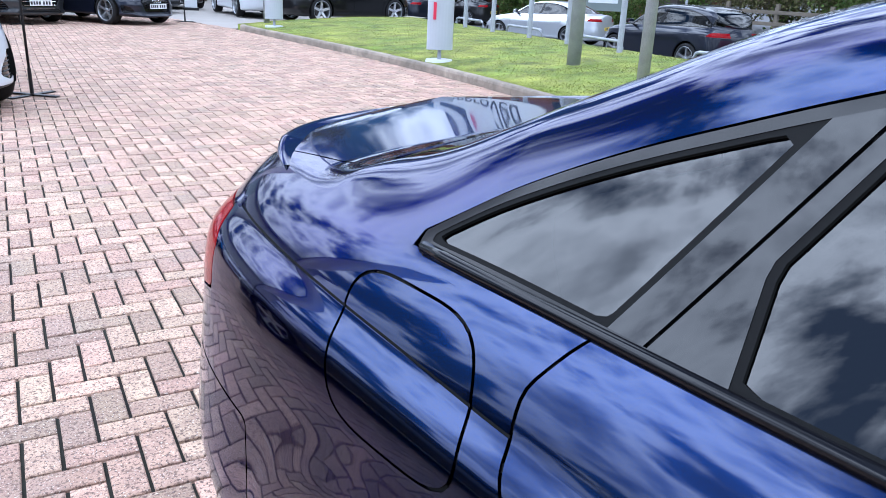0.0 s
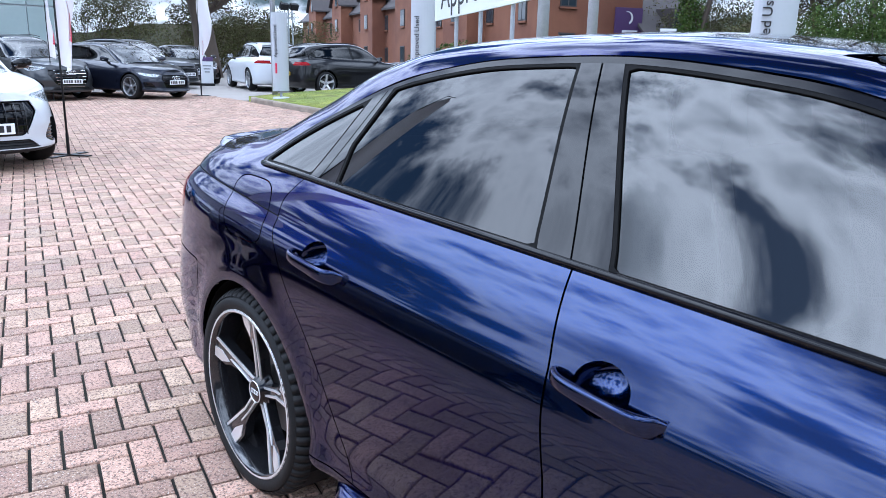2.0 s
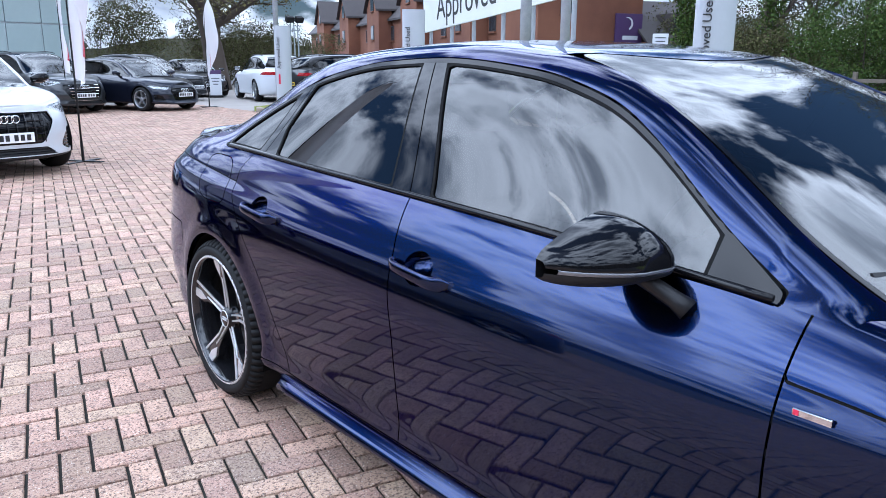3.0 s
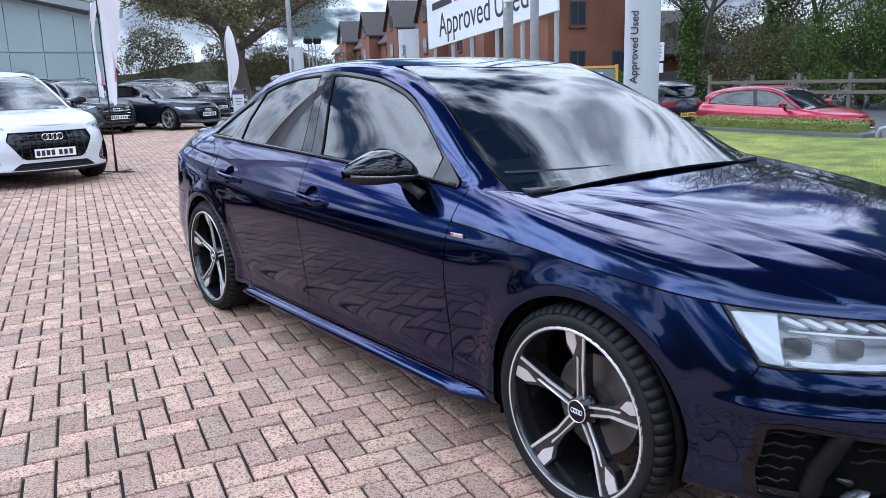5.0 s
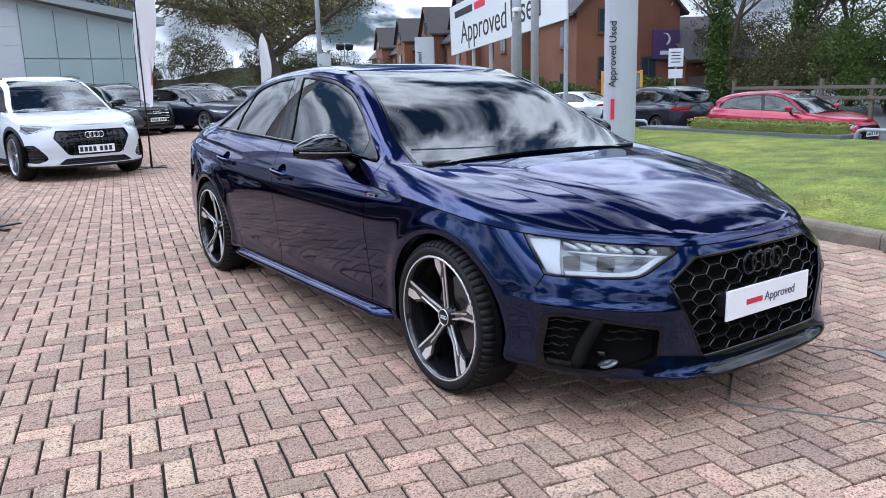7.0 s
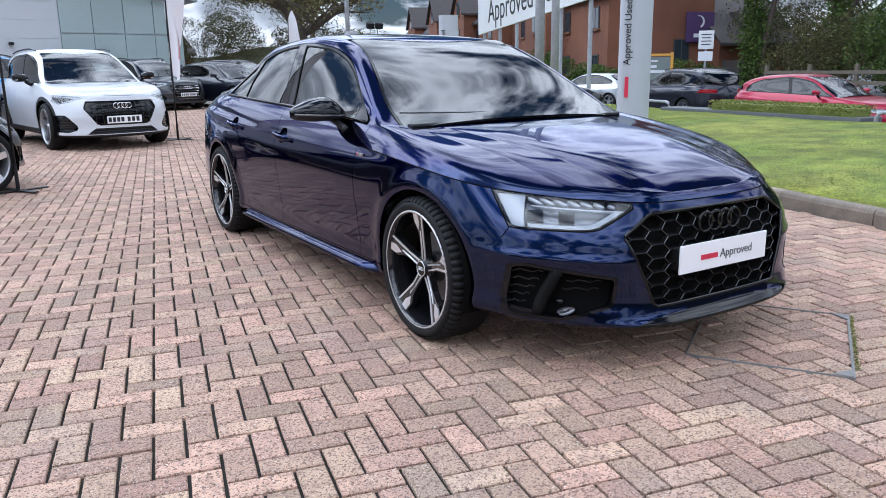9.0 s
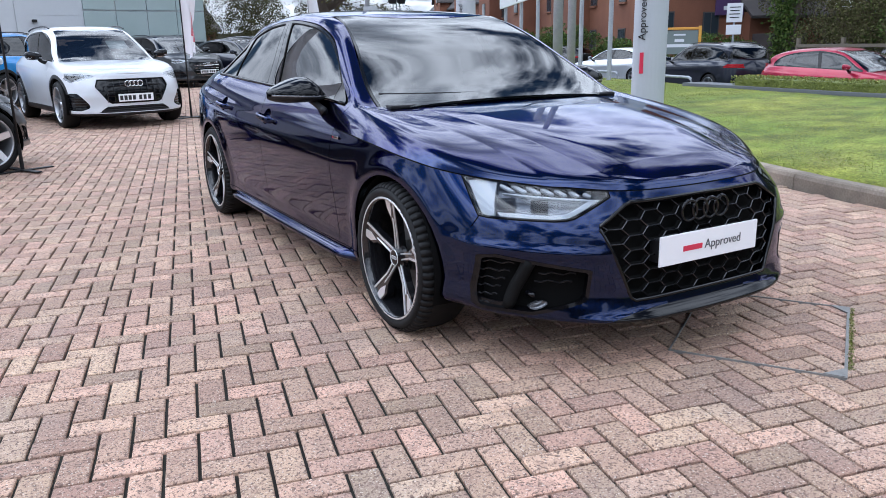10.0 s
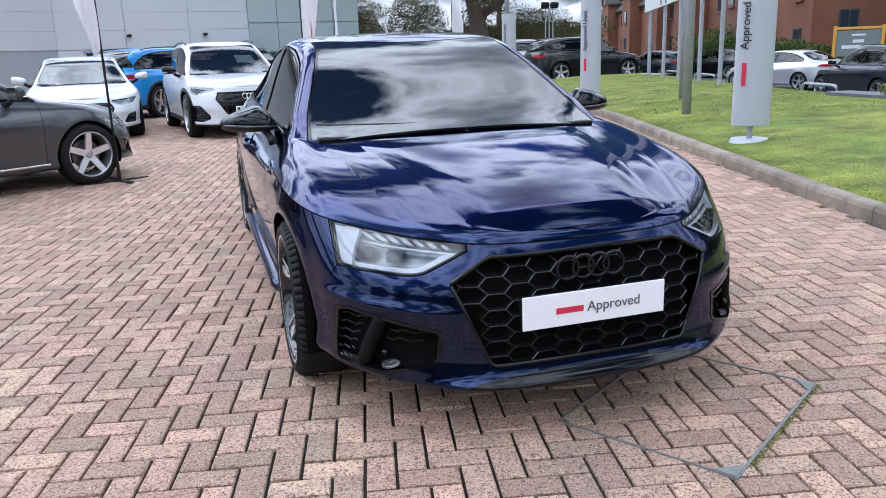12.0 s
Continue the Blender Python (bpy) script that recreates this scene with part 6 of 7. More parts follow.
    for sx in (1, -1):
        sk = lamp if sx > 0 else lamp.mirrored()
        lens = put(car, "headlight", sk, LENS, 0.003)
        if lens:
            put(lens, "reflector", sk.moved(-0.03), DARK_CHROME if kind == "suv_car" else LAMP_PALE, 0)
            strip, _ = sk.cut(lambda x, y, zz: np.minimum(0.026 - lamp_out(np.abs(x), zz), lamp_out(np.abs(x), zz) - 0.004))
            if strip.F and kind == "suv_car":
                put(lens, "light_guide", strip.moved(-0.005), DRL, 0.006)
        put(car, "tail_light", tl if sx > 0 else tl.mirrored(), RED_LENS, 0.01)
        put(car, "intake", (ink if sx > 0 else ink.mirrored()).moved(-0.02), GLOSS_BLACK, 0)
        for ya in f.axles:
            arch_liner(car, f, sx, ya)
            wheel_part(car, (sx * (f.width - 0.135), ya, f.wheel_r), sx, f.wheel_r, f.wheel_r - 0.085, wheel)
        mirror_part(car, sx, (sx * (f.width + 0.085), -0.60, f.z(1.0)), colour if kind != "suv_car" else GLOSS_BLACK, 0.95)
    put(car, "grille", grl.both().moved(-0.025), GLOSS_BLACK, 0)
    front_y = lambda x, zz: -f.nose + float(np.interp(zz, [hgt(v) for v in zf], f.nose_in)) + float(curve_through(tuple(zip(FRONT_FX, FRONT_DY)))(abs(x) / (f.width - 0.01)))
    if mouth:
        put(car, "lower_intake", mouth.both().moved(-0.02), BLACK_PLASTIC, 0)
        for zz in (0.285, 0.315):
            vs, fs = tube([(x, front_y(x, zz) + 0.012, zz) for x in np.linspace(-0.46, 0.46, 9)], 0.005, 4)
            link("intake_bar", vs, fs, GLOSS_BLACK, car)
        for sx in (1, -1):
            for k in range(5):
                zz = 0.315 + 0.04 * k
                x0 = max(0.645, 0.60 + 1.05 * (zz - 0.375)) + 0.02
                vs, fs = tube([(sx * x, front_y(x, zz) + 0.010, zz + 0.03 * (0.85 - x)) for x in np.linspace(x0, 0.845, 5)], 0.006, 4)
                link("intake_bar", vs, fs, BLACK_PLASTIC, car)
        if grille == "dark":
            for k in range(-4, 5):
                x = 0.1 * k
                vs, fs = tube([(x, front_y(x, zz) + 0.006, zz) for zz in np.linspace(0.40, g_hi - 0.02, 5)], 0.006, 4)
                link("grille_bar", vs, fs, DARK_CHROME, car)
    for k in range(6):
        zz = g_lo + 0.03 + (g_hi - g_lo - 0.05) * k / 5
        w = 0.36 + 0.08 * math.sin(math.pi * min(1, (zz - g_lo) / max(z_mid - g_lo, 0.05)) / 2) - 0.03
        yy = [-f.nose + float(np.interp(zz, [hgt(v) for v in zf], f.nose_in)) + float(curve_through(tuple(zip(FRONT_FX, FRONT_DY)))(abs(x) / (f.width - 0.01))) + 0.008 for x in np.linspace(-w, w, 9)]
        vs, fs = tube([(x, y, zz) for x, y in zip(np.linspace(-w, w, 9), yy)], 0.006, 4)
        link("grille_bar", vs, fs, CHROME if grille == "bright" else GLOSS_BLACK, car)
    yb = -f.nose + float(np.interp(g_hi - 0.07, [hgt(v) for v in zf], f.nose_in)) - 0.006
    if badge:
        ring_badge("badge", car, (0, yb, g_hi - 0.075), 0.042, CHROME, thick=0.007)
    bars_plate(car, (0, -f.nose - 0.012, hgt(0.44)), (0.52, 0.111), -1, PLATE_WHITE)
    if rear_plate:
        bars_plate(car, (0, f.tail + 0.002, hgt(0.60)), (0.52, 0.111), 1, PLATE_YELLOW)
    bm = bmesh.new()
    box(bm, (1.5, 1.9, 0.05), (0, 0, 0.22), None, 0.01)
    box(bm, (1.0, f.nose + f.tail - 0.6, 0.05), (0, 0, 0.23), None, 0.01)
    box(bm, (1.0, 0.7, 0.36), (0, f.axles[0] - 0.1, 0.45), None, 0.08)
    box(bm, (1.1, 0.6, 0.4), (0, f.axles[1] + 0.1, 0.5), None, 0.08)
    part("underbody", bm, LINER, car)
    cabin(car, f)
    if card:
        a, b = f.z(1.10) - 0.03, f.z(1.215) - 0.03
        vs = [(0.16, -0.64, a + 0.02), (0.48, -0.64, a + 0.02), (0.46, -0.46, b + 0.02), (0.15, -0.46, b + 0.02)]
        link("price_card", vs + [(x, y + 0.002, z - 0.002) for x, y, z in vs], [(0, 1, 2, 3), (7, 6, 5, 4), (0, 4, 5, 1), (1, 5, 6, 2), (2, 6, 7, 3), (3, 7, 4, 0)], PLATE_WHITE, car, "white price card behind the windscreen")
    if sill:
        flank = max(float(v[0]) for row in P for v in row if abs(v[2] - 0.28) < 0.05 and abs(v[1]) < 0.8)
        for sx in (1, -1):
            bm = bmesh.new()
            box(bm, (0.012, 1.78, 0.018), (sx * flank, 0.0, 0.275), None, 0.003)
            part("sill_strip", bm, CHROME, car, "bright chrome strip along the sill")
    if kind == "suv_car":
        for sx in (1, -1):
            zr = curve_through(f.corner_z)
            vs, fs = tube([(sx * 0.60, y, f.z(float(zr(y))) + 0.035) for y in np.linspace(-0.05, 1.5, 9)], 0.012, 6)
            link("roof_rail", vs, fs, BLACK_PLASTIC, car)
    return car


def by_axle(front_axle, heading, half=1.34):
    """The middle of a car from the middle of its front axle."""
    a = radians(heading)
    return front_axle[0] - half * math.cos(a), front_axle[1] - half * math.sin(a)


WHITE = paint("white_paint", (0.54, 0.555, 0.58))
PEARL = paint("silver_white_paint", (0.62, 0.64, 0.66), 0.3)
MID_GREY = paint("graphite_metallic", (0.075, 0.078, 0.085), 0.6, 0.3)
DARK_GREY = paint("dark_grey_metallic", (0.035, 0.037, 0.04), 0.5, 0.3)
INK_BLUE = paint("blue_black_paint", (0.008, 0.010, 0.02), 0.3, 0.3)
BLACK_PAINT = paint("black_paint", (0.006, 0.006, 0.007), 0.1, 0.3)
BRIGHT_BLUE = paint("bright_blue_paint", (0.02, 0.20, 0.50), 0.3)
RED_PAINT = paint("red_metallic_paint", (0.30, 0.006, 0.032), 0.3)
SILVER = paint("silver_paint", (0.55, 0.57, 0.60), 0.7, 0.3)

parked_car("suv_car", WHITE, by_axle((-0.43, 9.35), -81.6), -81.6, "white compact SUV with black grille facing the aisle", clad=True, card=True)
parked_car("hatchback_car", MID_GREY, by_axle((-2.80, 5.24), 35, 1.33), 35, "graphite grey hatchback with silver wheels", wheel="five", grille="dark", sill=True)
parked_car("saloon_car", PEARL, by_axle((-2.98, 10.2), -84, 1.38), -84, "silver-white estate car with a chrome grille", grille="bright", badge=False)
parked_car("suv_car", BRIGHT_BLUE, (-1.75, 16.1), 52, "bright blue SUV parked tail outwards", clad=True)
parked_car("hatchback_car", WHITE, (-7.2, 15.4), 25, "white hatchback parked behind other cars", badge=False)
parked_car("suv_car", DARK_GREY, by_axle((3.35, 20.8), -72), -72, "dark grey SUV with a bright grille", grille="bright")
parked_car("hatchback_car", INK_BLUE, by_axle((5.85, 20.45), -66, 1.33), -66, "blue-black hatchback facing the aisle")
parked_car("suv_car", BLACK_PAINT, (12.3, 21.05), 2, "black estate-like SUV standing side on behind the lawn", rear_plate=True, wheel="five")
parked_car("suv_car", WHITE, (11.2, 24.6), 78, "white SUV seen from behind with a yellow plate", rear_plate=True, badge=False)
parked_car("hatchback_car", BLACK_PAINT, (10.3, 29.5), -95, "black hatchback under the big tree")
parked_car("suv_car", MID_GREY, (7.6, 27.0), -60, "grey SUV in the back row", badge=False)
parked_car("hatchback_car", BLACK_PAINT, (3.9, 25.0), -70, "black hatchback in the back row", badge=False)
parked_car("suv_car", MID_GREY, (0.9, 24.6), -75, "grey SUV by the showroom wall", badge=False)
parked_car("suv_car", INK_BLUE, (16.7, 12.3), 76, "blue-black SUV standing on the road tail towards the lawn", z=-0.55, rear_plate=True, badge=False)
parked_car("hatchback_car", RED_PAINT, (15.6, 7.1), -92, "metallic red hatchback on the road", z=-0.55, badge=False)
parked_car("coupe_car", SILVER, (19.6, 19.3), 100, "silver two-door coupe on the far side of the road", z=-0.55, rear_plate=True, badge=False)
parked_car("hatchback_car", INK_BLUE, (21.5, 30.5), 100, "dark blue hatchback by the hotel", z=-0.55, badge=False)
parked_car("hatchback_car", BLACK_PAINT, (24.2, 29.0), 100, "black hatchback by the hotel", z=-0.55, rear_plate=True, badge=False)

# ---- lettering on the saloon's show plate ----
plate = [o for o in HERO.children if o.name.startswith("number_plate")][0]
text_mesh("lettering", "Approved", 0.049, Matrix.Translation((0.066, -2.3235, 0.443)) @ upright((0, -1)), INK_GREY, plate, 0.0008)
bm = bmesh.new()
box(bm, (0.098, 0.002, 0.020), (-0.094, -2.3230, 0.443))
part("brand_bar", bm, INK_RED, plate, "plain red bar")

# ---- flags ----
def flag(x, y, turn, h=3.7, width=0.62, low=0.30, label="white feather flag on a dark pole with red lettering bars"):
    ob = thing("feather_flag", pose(x, y, 0, 0, 0, turn), label, "flag", "feather flags on the forecourt")
    vs, fs = tube([(0, 0, 0), (0, 0, 0.3 * h), (0, 0, 0.7 * h), (0.03, 0, 0.9 * h), (0.12, 0, 0.99 * h), (0.25, 0, h)], [0.014, 0.013, 0.010, 0.008, 0.006, 0.004], 8)
    link("pole", vs, fs, BLACK_PLASTIC, ob, smooth=True)
    bm = bmesh.new()
    box(bm, (0.62, 0.07, 0.012), (0, 0, 0.008), None, 0.003)
    box(bm, (0.07, 0.62, 0.012), (0, 0, 0.014), None, 0.003)
    cyl(bm, 0.02, 0.018, (0, 0, 0.01), (0, 0, 0.28), 10)
    part("foot", bm, BLACK_PLASTIC, ob)
    n, m = 30, 9
    gv = []
    for d in (0.0, 0.004):
        for i in range(n):
            t = i / (n - 1)
            z = h * (low + (0.99 - low) * t)
            w = width * (0.35 + 0.65 * min(1, t * 4)) * (1 - max(0, (t - 0.80) / 0.20) ** 2 * 0.75)
            x0 = 0.01 + (0.16 * max(0, (t - 0.8) / 0.2) ** 2)
            for j in range(m):
                u = j / (m - 1)
                gv.append((x0 + w * u, d + 0.11 * u * math.sin(5 * t + 3.2 * u + turn) + 0.03 * math.sin(11 * t + 6 * u), z - 0.10 * u * (1 - t)))
    fs = []
    for k in range(2):
        for i in range(n - 1):
            for j in range(m - 1):
                a = k * n * m + i * m + j
                q = (a, a + 1, a + m + 1, a + m)
                fs.append(q if k == 0 else q[::-1])
    cloth = link("cloth", gv, fs, FLAG_CLOTH, ob, smooth=True)
    for t0, t1, mat in ((0.12, 0.30, INK_RED),):
        bv = []
        steps = 14
        for i in range(steps + 1):
            t = t0 + (t1 - t0) * i / steps
            for u in (0.42, 0.60):
                z = h * (low + (0.99 - low) * t)
                w = width * (0.35 + 0.65 * min(1, t * 4))
                bv.append((0.01 + w * u, -0.006 + 0.11 * u * math.sin(5 * t + 3.2 * u + turn) + 0.03 * math.sin(11 * t + 6 * u), z - 0.10 * u * (1 - t)))
        link("brand_bar", bv, [(2 * i, 2 * i + 1, 2 * i + 3, 2 * i + 2) for i in range(steps)], mat, cloth, "plain red bar")
    return ob


flag(0.76, 9.65, 35, 3.7, 0.44)
flag(-2.06, 4.65, 205, 3.5, 0.24, 0.40)
flag(7.35, 21.0, 30, 3.1, 0.45)
flag(3.23, 20.2, 40, 3.6, 0.24)

# ---- drain cover: steel frame let into the paving ----
drain = thing("drain_cover", pose(0.24, -2.76, 0.0, 0, 0, 32), "square recessed cover with a thin steel frame, filled with pavers", "drain cover")
bm = bmesh.new()
for s, e in (((0, 0), (0.82, 0)), ((0, 0), (0, 0.62)), ((0.82, 0), (0.82, 0.62)), ((0, 0.62), (0.82, 0.62))):
    dx, dy = e[0] - s[0], e[1] - s[1]
    w = 0.011 if dx and s[1] == 0 else 0.005
    box(bm, (abs(dx) + w, abs(dy) + w, 0.012) if dx else (w, abs(dy), 0.012), ((s[0] + e[0]) / 2, (s[1] + e[1]) / 2, 0.0005))
part("frame", bm, DULL_STEEL, drain)
for cx, sx in ((0.0, 1), (0.82, -1)):
    vs, fs = prism([(cx, 0.0), (cx + sx * 0.085, 0.0), (cx, 0.075)][::sx], 0.006, lambda u, v, d: (u, v, 0.003 + d))
    link("corner_plate", vs, fs, DULL_STEEL, drain)
vs, fs = leaves(lambda r: (r.uniform(0.08, 0.82), -0.014 + r.normal() * 0.006, 0.002 + r.rand() * 0.005), 900, 0.0035, 9)
link("moss", vs, fs, LEAF_HEDGE, drain, "green moss along the frame")

# ---- showroom ----
def wall_run(name, p, q, z0, zp, zq, thick, mat, parent=None):
    """An upright wall from p to q whose top runs from zp to zq."""
    p, q = Vector((*p, 0)), Vector((*q, 0))
    d = (q - p).normalized()
    nrm = Vector((-d.y, d.x, 0)) * thick
    vs = [(p.x, p.y, z0), (q.x, q.y, z0), (q.x, q.y, zq), (p.x, p.y, zp)]
    vs += [(v[0] + nrm.x, v[1] + nrm.y, v[2]) for v in vs]
    return link(name, vs, [(0, 1, 2, 3), (7, 6, 5, 4), (0, 4, 5, 1), (1, 5, 6, 2), (2, 6, 7, 3), (3, 7, 4, 0)], mat, parent)


show = thing("showroom", pose(0, 0, 0), "low modern car showroom with grey cladding and green-grey glazing", "building")
A, B, C, D = (5.6, 27.85), (1.1, 26.85), (-5.4, 25.2), (-10.5, 20.5)
wall_run("wall", B, A, -0.1, 4.55, 3.75, 0.3, CLADDING, show)
wall_run("wall", C, B, -0.1, 5.4, 4.55, 0.3, CLADDING, show)
wall_run("wall", D, C, -0.1, 5.6, 5.4, 0.3, material("mid_grey_cladding", (0.34, 0.36, 0.38), 0.5, vary=0.05, scale=0.6), show)
wall_run("wall", A, (7.3, 40.0), -0.1, 3.75, 3.75, 0.3, CLADDING, show)


def on_wall(p, q, u, off):
    d = Vector((q[0] - p[0], q[1] - p[1], 0))
    n = Vector((d.y, -d.x, 0)).normalized()
    return Vector((p[0], p[1], 0)) + d * u + n * off


def panel_on(p, q, u0, u1, za, zb, off, mat, name, slope=(0, 0)):
    a, b = on_wall(p, q, u0, off), on_wall(p, q, u1, off)
    a2, b2 = on_wall(p, q, u0, off - 0.06), on_wall(p, q, u1, off - 0.06)
    vs = [(a.x, a.y, za), (b.x, b.y, za), (b.x, b.y, zb + slope[1]), (a.x, a.y, zb + slope[0]), (a2.x, a2.y, za), (b2.x, b2.y, za), (b2.x, b2.y, zb + slope[1]), (a2.x, a2.y, zb + slope[0])]
    return link(name, vs, [(0, 1, 2, 3), (0, 4, 5, 1), (1, 5, 6, 2), (2, 6, 7, 3), (3, 7, 4, 0)], mat, show)


for i in range(4):
    u0, u1 = i / 4 + 0.004, (i + 1) / 4 - 0.004
    tops = [4.35 - 0.75 * u for u in (u0, u1)]
    panel_on(B, A, u0, u1, 2.55, 0, 0.06, GLAZING, "glass_pane", (tops[0], tops[1]))
    panel_on(B, A, u0, u1, 1.45, 2.5, 0.05, GLAZING, "glass_pane")
for i in range(3):
    panel_on(B, A, 0.48 + 0.17 * i, 0.63 + 0.17 * i, 0.15, 1.38, 0.05, WINDOW_DARK, "window_pane")
    panel_on(B, A, 0.475 + 0.17 * i, 0.635 + 0.17 * i, 1.38, 1.43, 0.09, FRAME_GREY, "window_frame")
panel_on(B, A, 0.05, 0.24, 1.0, 1.42, 0.05, WINDOW_DARK, "window_pane")
for p, q, zt in ((C, B, 4.6), (D, C, 5.3)):
    for r in range(5):
        for i in range(3):
            panel_on(p, q, i / 3 + 0.002, (i + 1) / 3 - 0.002, 1.72 + r * 0.62, 1.72 + r * 0.62 + 0.612, 0.03, CLADDING, "cladding_panel")
for i in range(6):
    panel_on(C, B, 0.13 + 0.14 * i, 0.26 + 0.14 * i, 0.9, 1.60, 0.04, WINDOW_DARK, "window_pane")
panel_on(C, B, 0.12, 0.98, 1.60, 1.68, 0.07, FRAME_GREY, "window_frame")
for u in (0.35, 0.75):
    q = on_wall(C, B, u, 0.12)
    bm = bmesh.new()
    box(bm, (0.16, 0.18, 0.09), (q.x, q.y, 2.15), None, 0.02)
    part("wall_light", bm, BLACK_PLASTIC, show)
# roof: a thin sloping deck with a dark fascia
vs = [(A[0] + 0.6, A[1] - 0.4, 3.78), (B[0], B[1] - 0.5, 4.55), (C[0], C[1] - 0.5, 5.42), (D[0] - 1, D[1] - 0.8, 5.65), (-12, 45, 6.4), (7.8, 45, 4.4)]
vs += [(x, y, z + 0.28) for x, y, z in vs]
link("roof", vs, [(5, 4, 3, 2, 1, 0), (6, 7, 8, 9, 10, 11)] + [(i, (i + 1) % 6, 6 + (i + 1) % 6, 6 + i) for i in range(6)], FRAME_GREY, show)

# ---- hotel ----
hotel = thing("hotel", pose(29.6, 28.9, -0.4, 0, 0, -70), "three-storey orange-brick hotel with steep dark tiled gables", "building")
# local: x runs along the wing away from the road (after the turn), y to its left
hotel.matrix_basis = Matrix.Translation((29.6, 28.9, -0.4)) @ Matrix.Rotation(math.atan2(65, 23.5), 4, "Z")
L, W, EAVE, RIDGE = 69.0, 6.6, 5.75, 9.0


def hbox(name, x0, x1, y0, y1, z0, z1, mat, parent=hotel):
    bm = bmesh.new()
    box(bm, (x1 - x0, y1 - y0, z1 - z0), ((x0 + x1) / 2, (y0 + y1) / 2, (z0 + z1) / 2))
    return part(name, bm, mat, parent)


link("wall", [(0, 0, 0), (L, 0, 0), (L, -W, 0), (0, -W, 0), (0, 0, EAVE), (L, 0, EAVE), (L, -W, EAVE), (0, -W, EAVE), (0, -W / 2, RIDGE - 0.15), (L, -W / 2, RIDGE - 0.15)],
     [(0, 1, 5, 4), (1, 2, 6, 9, 5), (2, 3, 7, 6), (3, 0, 4, 8, 7)], HOTEL_BRICK, hotel)


def roof_pair(name, ridge_a, ridge_b, half, drop, over=0.35, thick=0.16, mat=SLATE, parent=hotel):
    """Two sloping slabs along a ridge; half: plan vector from ridge to eave."""
    a, b, h = Vector(ridge_a), Vector(ridge_b), Vector(half)
    d = (b - a).normalized() * over
    for s in (1, -1):
        e = h * s * 1.12 - Vector((0, 0, drop * 1.12))
        q = [a - d, b + d, b + d + e, a - d + e]
        vs = q + [p + Vector((0, 0, thick)) for p in q]
        link(name, vs, [(3, 2, 1, 0), (4, 5, 6, 7), (0, 1, 5, 4), (1, 2, 6, 5), (2, 3, 7, 6), (3, 0, 4, 7)], mat, parent)


roof_pair("roof", (0, -W / 2, RIDGE - 0.1), (L, -W / 2, RIDGE - 0.1), (0, W / 2, 0), RIDGE - EAVE)


def hotel_window(x, z, w=1.0, h=1.25, y=0.0, end=False):
    """A dark window with frame, mullion and sill on the long side, or on the gable end."""
    f2 = hbox("window", 0, 0.06, 0, w, 0, h, FRAME_DARK)
    m = Matrix.Translation((x, y, z)) @ (Matrix.Rotation(radians(90), 4, "Z") if not end else Matrix.Rotation(radians(180), 4, "Z"))
    f2.matrix_basis = Matrix.Translation((x, y, z)) @ (Matrix.Rotation(radians(90), 4, "Z") if not end else Matrix.Rotation(radians(180), 4, "Z"))
    if end:
        f2.matrix_basis = Matrix.Translation((x, y, z)) @ Matrix.Rotation(radians(180), 4, "Z") @ Matrix.Translation((0, 0, 0))
    for k in (0, 1):
        hbox("pane", 0.055, 0.075, 0.07 + k * (w / 2 - 0.03), w / 2 - 0.04 + k * (w / 2 - 0.03), 0.07, h - 0.07, WINDOW_DARK, f2)
    hbox("sill", 0.0, 0.14, -0.05, w + 0.05, -0.10, 0.0, HOTEL_BRICK, f2)


FRAME_DARK = material("dark_window_frame", (0.05, 0.045, 0.045), 0.5)
for z in (0.9, 3.6):
    for k in range(15):
        hotel_window(2.2 + k * 4.5, z)
for y, z in ((-1.35, 4.35), (-4.1, 1.6)):
    hotel_window(0.0, z, 1.0, 1.35, y, True)
    hotel_window(0.0, z - 2.7, 1.0, 1.35, y, True) if z > 3 else None
# projecting gabled bays along the wing
for k, x in enumerate((7.0, 18.0, 29.0, 41.0, 54.0)):
    w, dep = (4.2, 1.2)
    zt = RIDGE - 0.4
    vs = [(x, 0, 0), (x + w, 0, 0), (x + w, dep, 0), (x, dep, 0), (x, 0, EAVE + 0.6), (x + w, 0, EAVE + 0.6), (x + w, dep, EAVE + 0.6), (x, dep, EAVE + 0.6), (x + w / 2, dep, zt), (x + w / 2, -W / 2, zt)]
    link("bay_wall", vs, [(1, 2, 6, 5), (2, 3, 7, 8, 6), (3, 0, 4, 7)], HOTEL_BRICK, hotel)
    roof_pair("bay_roof", (x + w / 2, dep + 0.2, zt + 0.05), (x + w / 2, -W / 2, zt + 0.05), (w / 2, 0, 0), zt - EAVE - 0.6, 0.1)
    for z in (1.0, 3.7, 6.2):
        hotel_window(x + w / 2 + 0.5, z, 1.0, 1.25, dep)
    # dormers between the bays
    for dx in (5.6, 8.0):
        xx = x + dx
        hbox("dormer", xx, xx + 1.5, -1.9, -0.4, EAVE + 0.2, EAVE + 1.7, SLATE)
        roof_pair("dormer_roof", (xx + 0.75, -0.25, EAVE + 2.35), (xx + 0.75, -2.4, EAVE + 2.35), (0.75, 0, 0), 0.65, 0.1, 0.1)
        hotel_window(xx + 1.25, EAVE + 0.45, 1.0, 1.0, -0.4)
